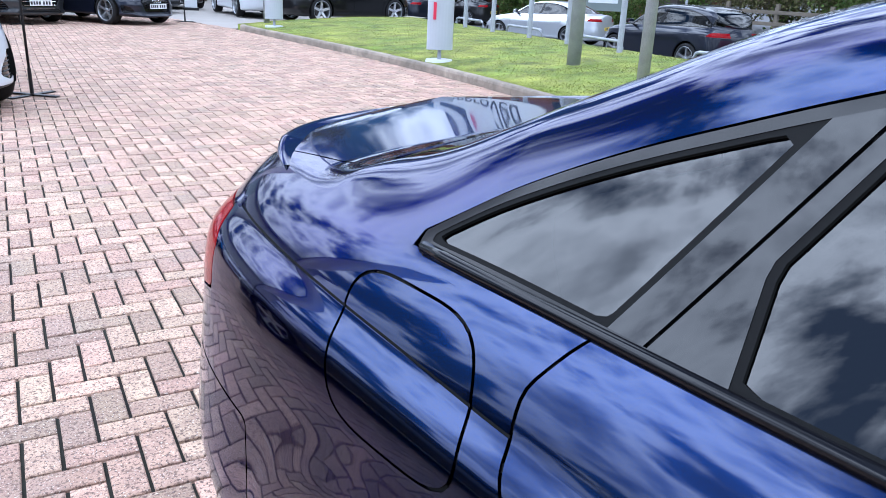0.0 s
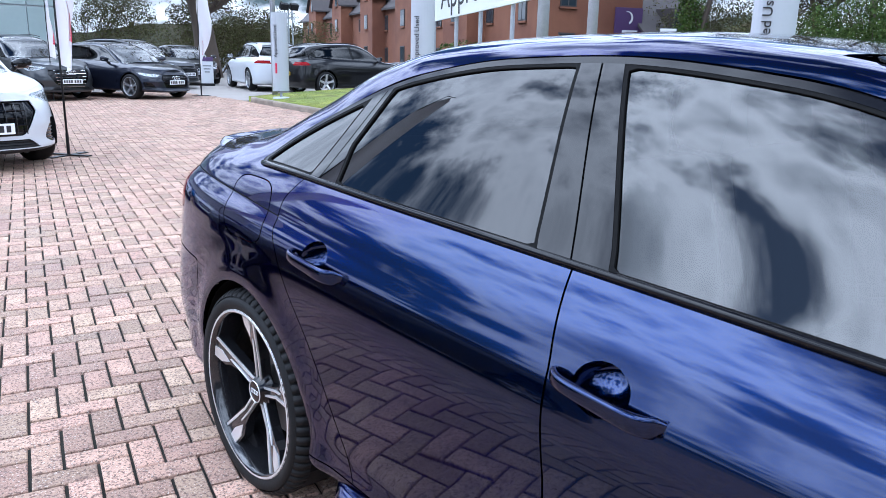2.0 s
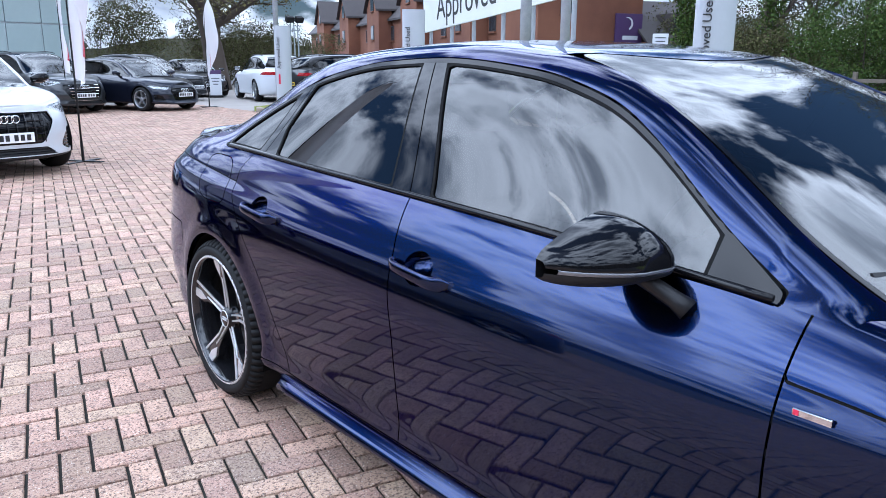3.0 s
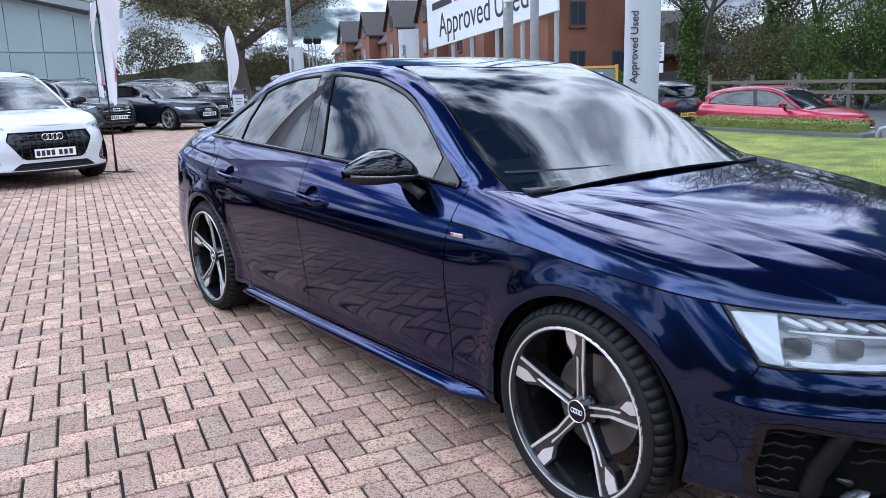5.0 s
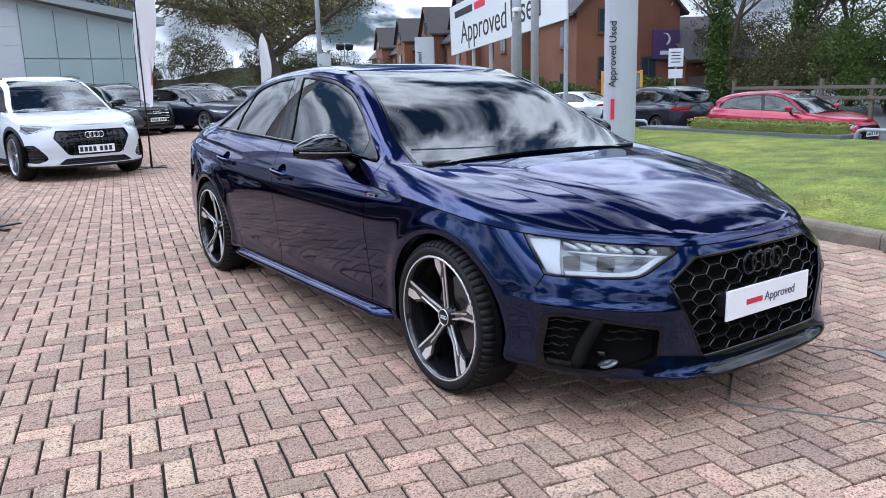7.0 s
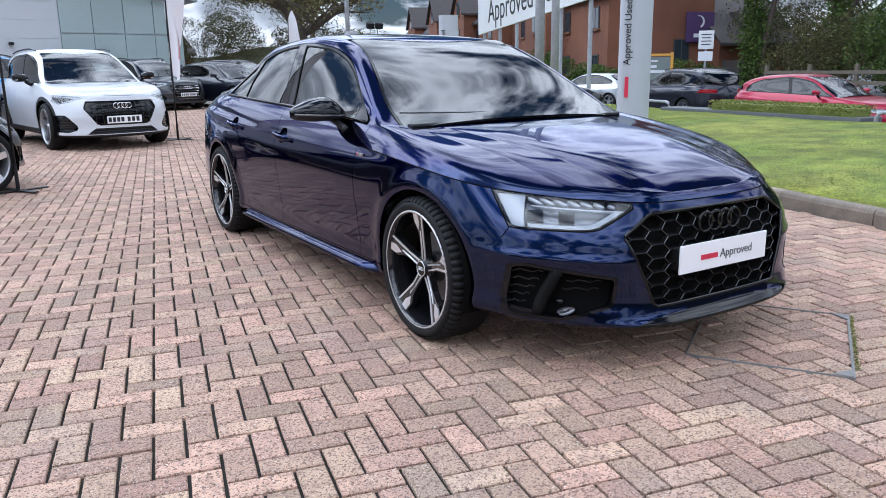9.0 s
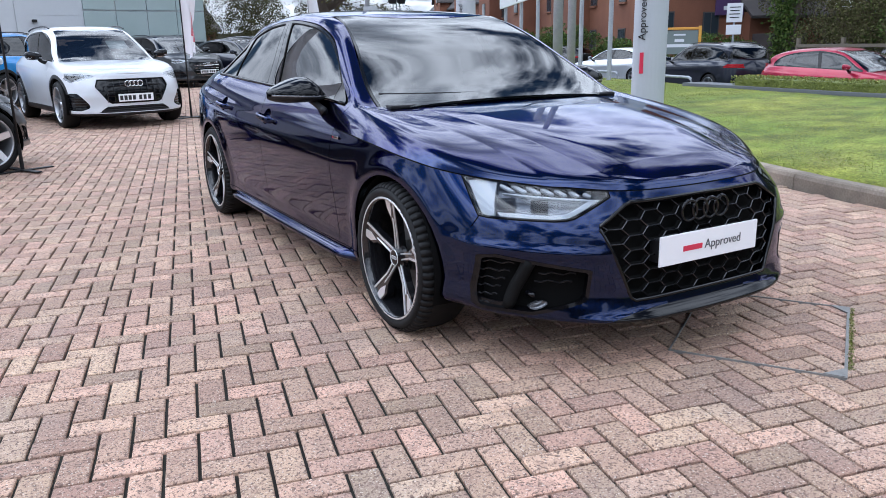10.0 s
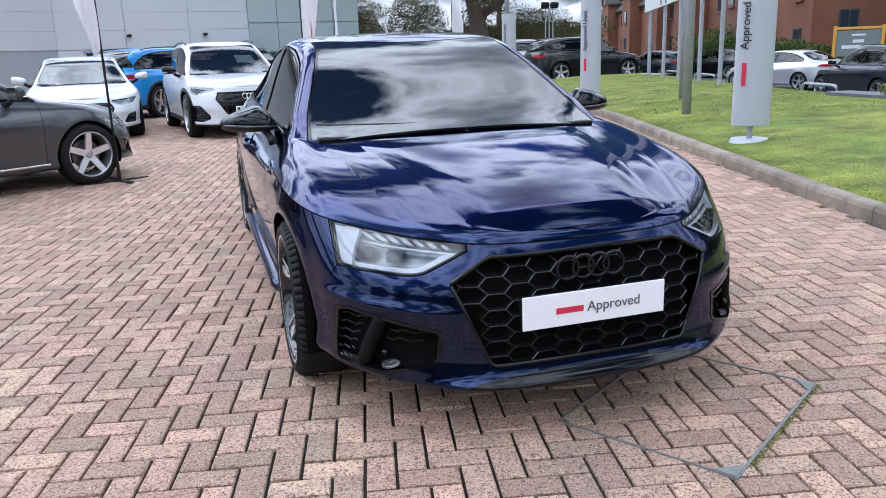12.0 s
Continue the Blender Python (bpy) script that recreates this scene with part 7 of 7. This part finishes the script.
# low end block with its own roof and the purple sign
link("annex_wall", [(-0.8, -W - 4.6, 0), (-0.8, -W, 0), (5, -W, 0), (5, -W - 4.6, 0), (-0.8, -W - 4.6, 2.9), (-0.8, -W, 2.9), (5, -W, 2.9), (5, -W - 4.6, 2.9)], [(1, 0, 4, 5), (3, 2, 6, 7), (0, 3, 7, 4), (2, 1, 5, 6)], HOTEL_BRICK, hotel)
roof_pair("annex_roof", (2.1, -W, 5.2), (2.1, -W - 4.6, 5.2), (3.2, 0, 0), 2.4)
hbox("annex_dormer", -0.6, 0.8, -W - 2.9, -W - 1.5, 3.0, 4.5, SLATE)
hotel_window(-0.62, 3.2, 1.0, 1.1, -W - 1.7, True)
hotel_window(-0.82, 1.1, 1.0, 1.2, -W - 1.7, True)
hbox("porch", -2.6, -0.8, -W - 2.4, -W - 0.2, 0, 1.7, SLATE)

sgn = thing("purple_sign", hotel.matrix_basis @ Matrix.Translation((-0.14, -W + 0.95, 2.75)), "square purple sign with a white crescent on the hotel wall", "sign")
bm = bmesh.new()
box(bm, (0.1, 1.75, 1.7), (0, 0, 0.85), None, 0.01)
part("panel", bm, PURPLE, sgn)
arc = [(0.36 * math.cos(a), 0.36 * math.sin(a)) for a in np.linspace(-1.2, 1.9, 14)] + [(0.10 + 0.30 * math.cos(a) - 0.16, 0.30 * math.sin(a) + 0.02) for a in np.linspace(1.7, -1.0, 14)]
vs, fs = prism(arc, 0.01, lambda u, v, d: (-0.055 - d, -u + 0.1, v + 1.15))
link("crescent", vs, fs, PANEL_WHITE, sgn)
bm = bmesh.new()
box(bm, (0.012, 1.0, 0.22), (-0.056, -0.1, 0.38))
part("name_bar", bm, PANEL_WHITE, sgn, "plain pale bar in place of a name")

pub = thing("framed_sign", pose(24.2, 20.5, -0.85, 0, 0, -42), "grey-green board in an amber frame on two legs", "sign")
bm = bmesh.new()
for x in (-0.85, 0.85):
    box(bm, (0.12, 0.12, 2.5), (x, 0, 1.25), None, 0.01)
box(bm, (1.6, 0.12, 0.1), (0, 0, 2.4), None, 0.01)
part("frame", bm, AMBER_FRAME, pub)
bm = bmesh.new()
box(bm, (1.56, 0.06, 1.0), (0, 0, 1.82), None, 0.01)
part("board", bm, material("grey_green_board", (0.16, 0.19, 0.18), 0.6), pub)
for w, h, z in ((0.5, 0.07, 2.14), (0.40, 0.12, 1.90), (1.15, 0.13, 1.68)):
    bm = bmesh.new()
    box(bm, (w, 0.012, h), (0, -0.034, z))
    part("lettering_bar", bm, PANEL_WHITE, pub)
park = thing("parking_sign", pose(19.9, 14.1, -0.85, 0, 0, -50), "small white notice on a steel pole", "sign")
bm = bmesh.new()
cyl(bm, 0.035, 0.035, (0, 0, 0), (0, 0, 3.1), 10)
part("pole", bm, GALV, park)
bm = bmesh.new()
box(bm, (0.5, 0.03, 0.62), (0, -0.05, 2.8), None, 0.01)
box(bm, (0.48, 0.03, 0.32), (0, -0.05, 2.25), None, 0.01)
part("plate", bm, PANEL_WHITE, park)
for k in range(4):
    bm = bmesh.new()
    box(bm, (0.34 - 0.04 * (k % 2), 0.006, 0.03), (0, -0.068, 2.98 - 0.11 * k))
    part("lettering_bar", bm, INK_BLACK, park)

# small notice board and a floodlight mast in the far yard
note = thing("notice_board", pose(10.3, 27.3, -0.02, 0, 0, -22), "small white notice board with a purple head", "sign")
bm = bmesh.new()
box(bm, (0.44, 0.04, 0.80), (0, 0, 0.48), None, 0.01)
part("panel", bm, PANEL_WHITE, note)
bm = bmesh.new()
box(bm, (0.44, 0.046, 0.15), (0, 0, 0.955), None, 0.01)
part("head", bm, PURPLE, note)
bm = bmesh.new()
box(bm, (0.52, 0.30, 0.09), (0, 0, 0.045), None, 0.015)
part("foot", bm, BLACK_PLASTIC, note)
for k in range(3):
    bm = bmesh.new()
    box(bm, (0.30 - 0.06 * k, 0.006, 0.035), (0, -0.022, 0.72 - 0.11 * k))
    part("lettering_bar", bm, INK_GREY, note)

mast = thing("floodlight_mast", pose(15.2, 29.9, -0.02), "dark steel mast carrying two floodlights", "lamp")
bm = bmesh.new()
for x in (-0.22, 0.0, 0.22):
    cyl(bm, 0.035, 0.03, (x, 0, 0), (x * 0.8, 0, 3.05), 8)
part("pole", bm, FRAME_GREY, mast)
bm = bmesh.new()
box(bm, (0.6, 0.06, 0.06), (0, 0, 2.7), None, 0.01)
part("crossbar", bm, FRAME_GREY, mast)
for x in (-0.25, 0.22):
    bm = bmesh.new()
    box(bm, (0.36, 0.22, 0.26), (x, -0.1, 3.15), Matrix.Rotation(radians(25), 4, "X"), 0.03)
    part("floodlight", bm, BLACK_PLASTIC, mast)

# ---- trees ----
def tree(name, at, height, r0, spread, seed, leaf_mat, leaf_count, leaf_size, label, depth=4, lean=0.0, fork=0.35, ivy=0, stem=0.62, limb=1.0, rise=0.05):
    """A tapered trunk with limbs and twigs, and a crown of small leaves round the twig ends."""
    rnd = random.Random(seed)
    ob = thing(name, pose(at[0], at[1], at[2]), label, "tree", "trees behind the forecourt")
    limbs, ends = [], []

    def grow(p, d, length, r, level):
        pts, rad = [p.copy()], [r]
        n = 6 if level < 2 else 4
        for i in range(n):
            d = (d + Vector((rnd.gauss(0, 0.16), rnd.gauss(0, 0.16), rnd.gauss(0.03, 0.10))) * (0.45 if level == 0 else 1.0)).normalized()
            p = p + d * length / n
            pts.append(p.copy())
            rad.append(r * (1 - 0.55 * (i + 1) / n))
            if level >= 1 or i >= n * fork:
                if level < depth and (level > 0 or i >= n * fork):
                    for _ in range(1 if level else 2):
                        t = rnd.uniform(0, 2 * math.pi)
                        out = Vector((math.cos(t), math.sin(t), rnd.uniform(rise, rise + 0.5)))
                        nd = (d * (0.35 if level == 0 else 0.6) + out * spread).normalized()
                        grow(p, nd, length * rnd.uniform(0.45, 0.72) * (limb if level == 0 else 1.0), max(rad[-1] * rnd.uniform(0.5, 0.72), 0.012), level + 1)
            if level >= depth - 1:
                ends.append(p.copy())
        limbs.append(tube(pts, rad, 9 if level == 0 else 6 if level == 1 else 4 if level < 4 else 3))
    grow(Vector((0, 0, -0.2)), Vector((lean, 0, 1)).normalized(), height * stem, r0, 0)
    trunk = limbs.pop()
    link("trunk", trunk[0], trunk[1], BARK, ob, smooth=True)
    vs, fs = join(*limbs)
    link("branchwork", vs, fs, BARK, ob, smooth=True)
    if leaf_count:
        picks = np.random.RandomState(seed).randint(0, len(ends), leaf_count)
        it = iter(picks)

        def bound(r):
            e = ends[next(it)]
            return e.x + r.normal() * 0.36, e.y + r.normal() * 0.36, e.z + r.normal() * 0.26
        vs, fs = leaves(bound, leaf_count, leaf_size, seed)
        link("crown", vs, fs, leaf_mat, ob, "thin spring leaves")
    if ivy:
        vs, fs = leaves(lambda r: ((lambda a, z, rr: (rr * math.cos(a) + lean * z, rr * math.sin(a), z))(r.uniform(0, 6.28), r.uniform(0, height * 0.6), r0 + abs(r.normal()) * 0.28)), ivy, 0.09, seed + 1)
        link("ivy", vs, fs, LEAF_GREEN, ob, "dark ivy round the trunk")
    return ob


tree("oak_tree", (14.0, 35.5, 0), 11.0, 0.66, 1.15, 11, LEAF_OAK, 36000, 0.07, "broad old oak with thin yellow-green spring leaves", 4, 0.0, 0.38, 0, 0.42, 1.75, -0.14)
tree("bare_tree", (9.2, 44.0, 0), 11.0, 0.28, 0.9, 5, LEAF_SPRING, 1200, 0.06, "bare winter tree behind the cars", 4)
tree("bare_tree", (24.0, 58.0, 0), 12.0, 0.3, 0.8, 7, LEAF_SPRING, 2500, 0.07, "bare winter tree behind the cars", 4)
tree("bare_tree", (19.5, 50.0, 0), 8.0, 0.22, 0.8, 8, LEAF_SPRING, 2500, 0.07, "small tree with sparse spring leaves", 4)
for k, (x, y, h, s, lf, ivy) in enumerate(((33.5, 17.5, 11, 21, 2500, 2600), (36.0, 14.5, 13, 22, 1200, 0), (32.4, 21.4, 12, 23, 2500, 4500), (38.0, 11.5, 13, 24, 1500, 3000), (34.0, 8.0, 12, 25, 2500, 0), (37.0, 4.5, 13, 26, 1500, 0), (41.0, 19.0, 14, 27, 1500, 1500), (36.0, 0.5, 12, 28, 2500, 0))):
    tree("roadside_tree", (x, y, -0.6), h, 0.2, 0.62, s, LEAF_SPRING, lf, 0.08, "slim roadside tree, nearly bare, some ivy on the trunk", 4, 0.0, 0.3, ivy)


def bush(name, at, size, count, seed, mat, leaf, label, kind="", cat="bush"):
    """A shrub of many small leaves on lumpy mounds over short stems."""
    rnd = np.random.RandomState(seed)
    lumps = [(rnd.uniform(-0.5, 0.5) * size[0], rnd.uniform(-0.5, 0.5) * size[1], rnd.uniform(0.25, 0.85) * size[2], rnd.uniform(0.16, 0.34)) for _ in range(26)]
    ob = thing(name, pose(*at), label, cat, "shrubs and hedges by the road", kind)

    def bound(r):
        l = lumps[r.randint(len(lumps))]
        v = r.normal(size=3)
        v /= np.linalg.norm(v)
        q = l[3] * (1 - 0.35 * r.rand() ** 2)
        return l[0] + v[0] * q * size[0] * 0.8, l[1] + v[1] * q * size[1] * 0.8, max(0.0, l[2] + v[2] * q * size[2] * 0.8)
    vs, fs = leaves(bound, count, leaf, seed)
    link("leaves", vs, fs, mat, ob)
    ms = []
    for k in range(10):
        a = rnd.uniform(0, 6.28)
        ms.append(tube([(0.1 * math.cos(a), 0.1 * math.sin(a), -0.1), (0.2 * size[0] * math.cos(a), 0.2 * size[1] * math.sin(a), 0.4 * size[2]), (0.38 * size[0] * math.cos(a), 0.38 * size[1] * math.sin(a), 0.75 * size[2])], [0.04, 0.03, 0.012], 5))
    vs, fs = join(*ms)
    link("branchwork", vs, fs, BARK, ob)
    return ob


for k, (x, y, s, n, lab) in enumerate(((31.5, 4.0, (5.5, 5.5, 6.4), 14000, "large dark evergreen shrub beyond the road"), (33.0, -1.5, (6, 6, 7.0), 14000, "large dark evergreen shrub beyond the road"), (33.5, 9.0, (5, 6, 5.4), 12000, "tangled evergreen shrub beyond the fence"),
                                        (33.0, 13.0, (5, 5, 4.4), 10000, "tangled evergreen shrub beyond the fence"), (33.5, 17.5, (4.5, 5, 4.0), 8000, "tangled brown leafless shrub beyond the fence"), (32.0, -8.0, (5, 6, 6.0), 8000, "large dark evergreen shrub beyond the road"),
                                        (27.3, 26.5, (3.4, 2.6, 1.9), 5000, "rounded shrub by the hotel wall"), (24.8, 29.5, (3.4, 2.6, 2.6), 5000, "rounded shrub by the hotel wall"), (30.2, 23.6, (3.0, 2.2, 1.9), 4000, "rounded shrub by the hotel wall"))):
    bush("shrub", (x, y, -0.6), s, 2 * n, 40 + k, TWIGS if k == 4 else LEAF_GREEN, 0.058, lab)
for k, (x, y, h) in enumerate(((38, 22, 5.8), (39, 15, 8.5), (40, 8, 8.0), (39, 2, 8.5), (40, -5, 9.0), (41, -13, 9.0), (43, 28, 5.5))):
    bush("woodland_edge", (x, y, -0.6), (6.5, 8.5, h), 20000, 80 + k, TWIGS, 0.060, "bare brown undergrowth of the roadside wood", cat="trees")
for k, (x, y, s, n) in enumerate(((7.0, 46.0, (9, 4, 4.2), 8000), (17.5, 42.0, (6, 4, 3.6), 6000), (11.5, 47.0, (7, 4, 5.0), 8000), (24.5, 50.0, (7, 4, 3.2), 6000), (30, 64, (9, 5, 4.0), 6000))):
    bush("thicket", (x, y, 0), s, int(3.2 * n), 60 + k, TWIGS, 0.055, "brown-green leafless thicket behind the cars")

fence = thing("timber_fence", pose(0, 0, 0), "weathered post and rail fence beyond the road", "fence")
fp = [(27.5 - 0.08 * k * k * 0.1, 17.0 - 2.0 * k) for k in range(14)]
for k, (x, y) in enumerate(fp):
    bm = bmesh.new()
    box(bm, (0.14, 0.14, 1.7), (x, y, 0.20), None, 0.015)
    part("post", bm, TIMBER, fence)
    if k:
        x0, y0 = fp[k - 1]
        for z in (0.33, 0.74):
            bm = bmesh.new()
            d = Vector((x - x0, y - y0, 0))
            box(bm, (d.length, 0.05, 0.13), ((x + x0) / 2 - 0.08, (y + y0) / 2, z), Matrix.Rotation(math.atan2(d.y, d.x), 4, "Z"), 0.01)
            part("rail", bm, TIMBER, fence)

# low roofs and distant land behind the forecourt
barn = thing("far_building", pose(4.5, 60, 0), "low distant building with a dark pitched roof", "building")
barn.matrix_basis = pose(8.0, 66, 0, 0, 0, 8)
link("wall", [(-7, -3, 0), (7, -3, 0), (7, 3, 0), (-7, 3, 0), (-7, -3, 2.6), (7, -3, 2.6), (7, 3, 2.6), (-7, 3, 2.6)], [(0, 1, 5, 4), (1, 2, 6, 5), (2, 3, 7, 6), (3, 0, 4, 7)], HOTEL_BRICK, barn)
roof_pair("roof", (-7, 0, 4.6), (7, 0, 4.6), (0, 3.2, 0), 2.0, 0.3, 0.15, SLATE, barn)
bv = []
for i in range(60):
    a = radians(-100 + 220 * i / 59)
    r = 190
    h = 5 + 3.5 * noise.noise((i * 0.35, 0, 0)) + 1.5 * noise.noise((i * 1.7, 3, 0))
    bv += [(r * math.sin(a), r * math.cos(a), -1), (r * math.sin(a), r * math.cos(a), h)]
tagged(link("backdrop", bv, [(2 * i, 2 * i + 2, 2 * i + 3, 2 * i + 1) for i in range(59)], material("far_woodland", (0.07, 0.075, 0.045), 0.9, vary=0.3, scale=0.08, second=(0.10, 0.09, 0.06))), "distant line of woodland", "woodland", kind="structure")

# an unseen tree line closes the place behind the camera, added to darken low reflections
cv = []
for i in range(49):
    a = radians(118 + 146 * i / 48)
    r = 42 + 6 * noise.noise((i * 0.4, 7, 0))
    h = 6.5 + 4.0 * noise.noise((i * 0.45, 1, 0)) + 1.6 * noise.noise((i * 1.9, 5, 0))
    cv += [(r * math.sin(a), r * math.cos(a), -1), (r * math.sin(a), r * math.cos(a), h)]
tagged(link("backdrop", cv, [(2 * i, 2 * i + 2, 2 * i + 3, 2 * i + 1) for i in range(48)], material("unseen_woodland", (0.055, 0.06, 0.04), 0.9, vary=0.3, scale=0.3, second=(0.08, 0.07, 0.05))), "unseen dark line of trees behind the camera, darkening reflections", "woodland", kind="structure")

# ---- block paving in a herringbone, laid last ----
PAVE = Matrix.Translation((0.02, 0.06, 0)) @ Matrix.Rotation(radians(-12.2), 4, "Z")
PINV = PAVE.inverted()
UNIT, SLIT = 0.1, 0.0053


def paver_box(w, h, chamfer):
    """Verts and faces of one paver, its top at zero, w by h, without a base."""
    x, y, c = w / 2 - SLIT, h / 2 - SLIT, 0.0042
    out = [(-x, -y), (x, -y), (x, y), (-x, y)]
    if not chamfer:
        vs = [(u, v, 0.0) for u, v in out] + [(u, v, -0.02) for u, v in out]
        return vs, [(0, 1, 2, 3)] + [(4 + i, 4 + (i + 1) % 4, (i + 1) % 4, i) for i in range(4)]
    inn = [(-x + c, -y + c), (x - c, -y + c), (x - c, y - c), (-x + c, y - c)]
    vs = [(u, v, 0.0) for u, v in inn] + [(u, v, -0.0035) for u, v in out] + [(u, v, -0.022) for u, v in out]
    return vs, [(0, 1, 2, 3)] + [(4 + i, 4 + (i + 1) % 4, (i + 1) % 4, i) for i in range(4)] + [(8 + i, 8 + (i + 1) % 4, 4 + (i + 1) % 4, 4 + i) for i in range(4)]


rp = np.random.RandomState(21)
lie = paver_box(0.2, 0.1, True)
stand = paver_box(0.1, 0.2, True)
far_lie, far_stand = paver_box(0.2, 0.1, False), paver_box(0.1, 0.2, False)
loose_meshes = []
for vs, fs in (lie, stand):
    me = bpy.data.meshes.new("brick")
    me.from_pydata(vs, [], fs)
    me.materials.append(BRICK)
    loose_meshes.append(me)
field, distant, single = ([], []), ([], []), 0
corners = [PINV @ Vector((x, y, 0)) for x in (-17, 7.6) for y in (-9.5, 23.9)]
i0, i1 = int(min(c.x for c in corners) / UNIT), int(max(c.x for c in corners) / UNIT)
j0, j1 = int(min(c.y for c in corners) / UNIT), int(max(c.y for c in corners) / UNIT)
kys, kxs = np.array([p[1] for p in KERB_LINE]), np.array([p[0] for p in KERB_LINE])
turn3 = PAVE.to_3x3()
for j in range(j0, j1):
    for i in range(i0, i1):
        k = (i - j) % 4
        if k == 0:
            c, flat = Vector(((i + 1) * UNIT, (j + 0.5) * UNIT, 0)), True
        elif k == 3:
            c, flat = Vector(((i + 0.5) * UNIT, (j + 1) * UNIT, 0)), False
        else:
            continue
        p = PAVE @ c
        if not (-17 < p.x < 7.55 and -9.3 < p.y < 23.8) or (p.y < 18.8 and p.x > np.interp(p.y, kys, kxs) + 0.02):
            continue
        near = -4.5 < p.x < 4.0 and -4.6 < p.y < 7.0
        dz, ta, tb = rp.normal() * 0.0013, rp.normal() * 0.006, rp.normal() * 0.006
        if -2.25 < p.x < -0.98 and -2.9 < p.y < 1.75 and single < 300:
            ob = new("brick", loose_meshes[0 if flat else 1])
            ob.parent = bed
            ob.matrix_basis = Matrix.Translation((p.x, p.y, dz)) @ PAVE.to_3x3().to_4x4() @ Euler((ta, tb, rp.normal() * 0.006)).to_matrix().to_4x4()
            single += 1
            continue
        vs, fs = (lie if flat else stand) if near else (far_lie if flat else far_stand)
        store = field if near else distant
        o = len(store[0])
        twist = rp.normal() * 0.006
        cs, sn = math.cos(radians(-12.2) + twist), math.sin(radians(-12.2) + twist)
        for x, y, z in vs:
            store[0].append((p.x + cs * x - sn * y, p.y + sn * x + cs * y, z + dz + x * ta + y * tb))
        store[1].extend(tuple(o + q for q in f2) for f2 in fs)
for store in (field, distant):
    ob = link("bricks", store[0], store[1], BRICK_FIELD, bed)
    tagged(ob, "pinkish clay block pavers in a herringbone", kind="stuff")
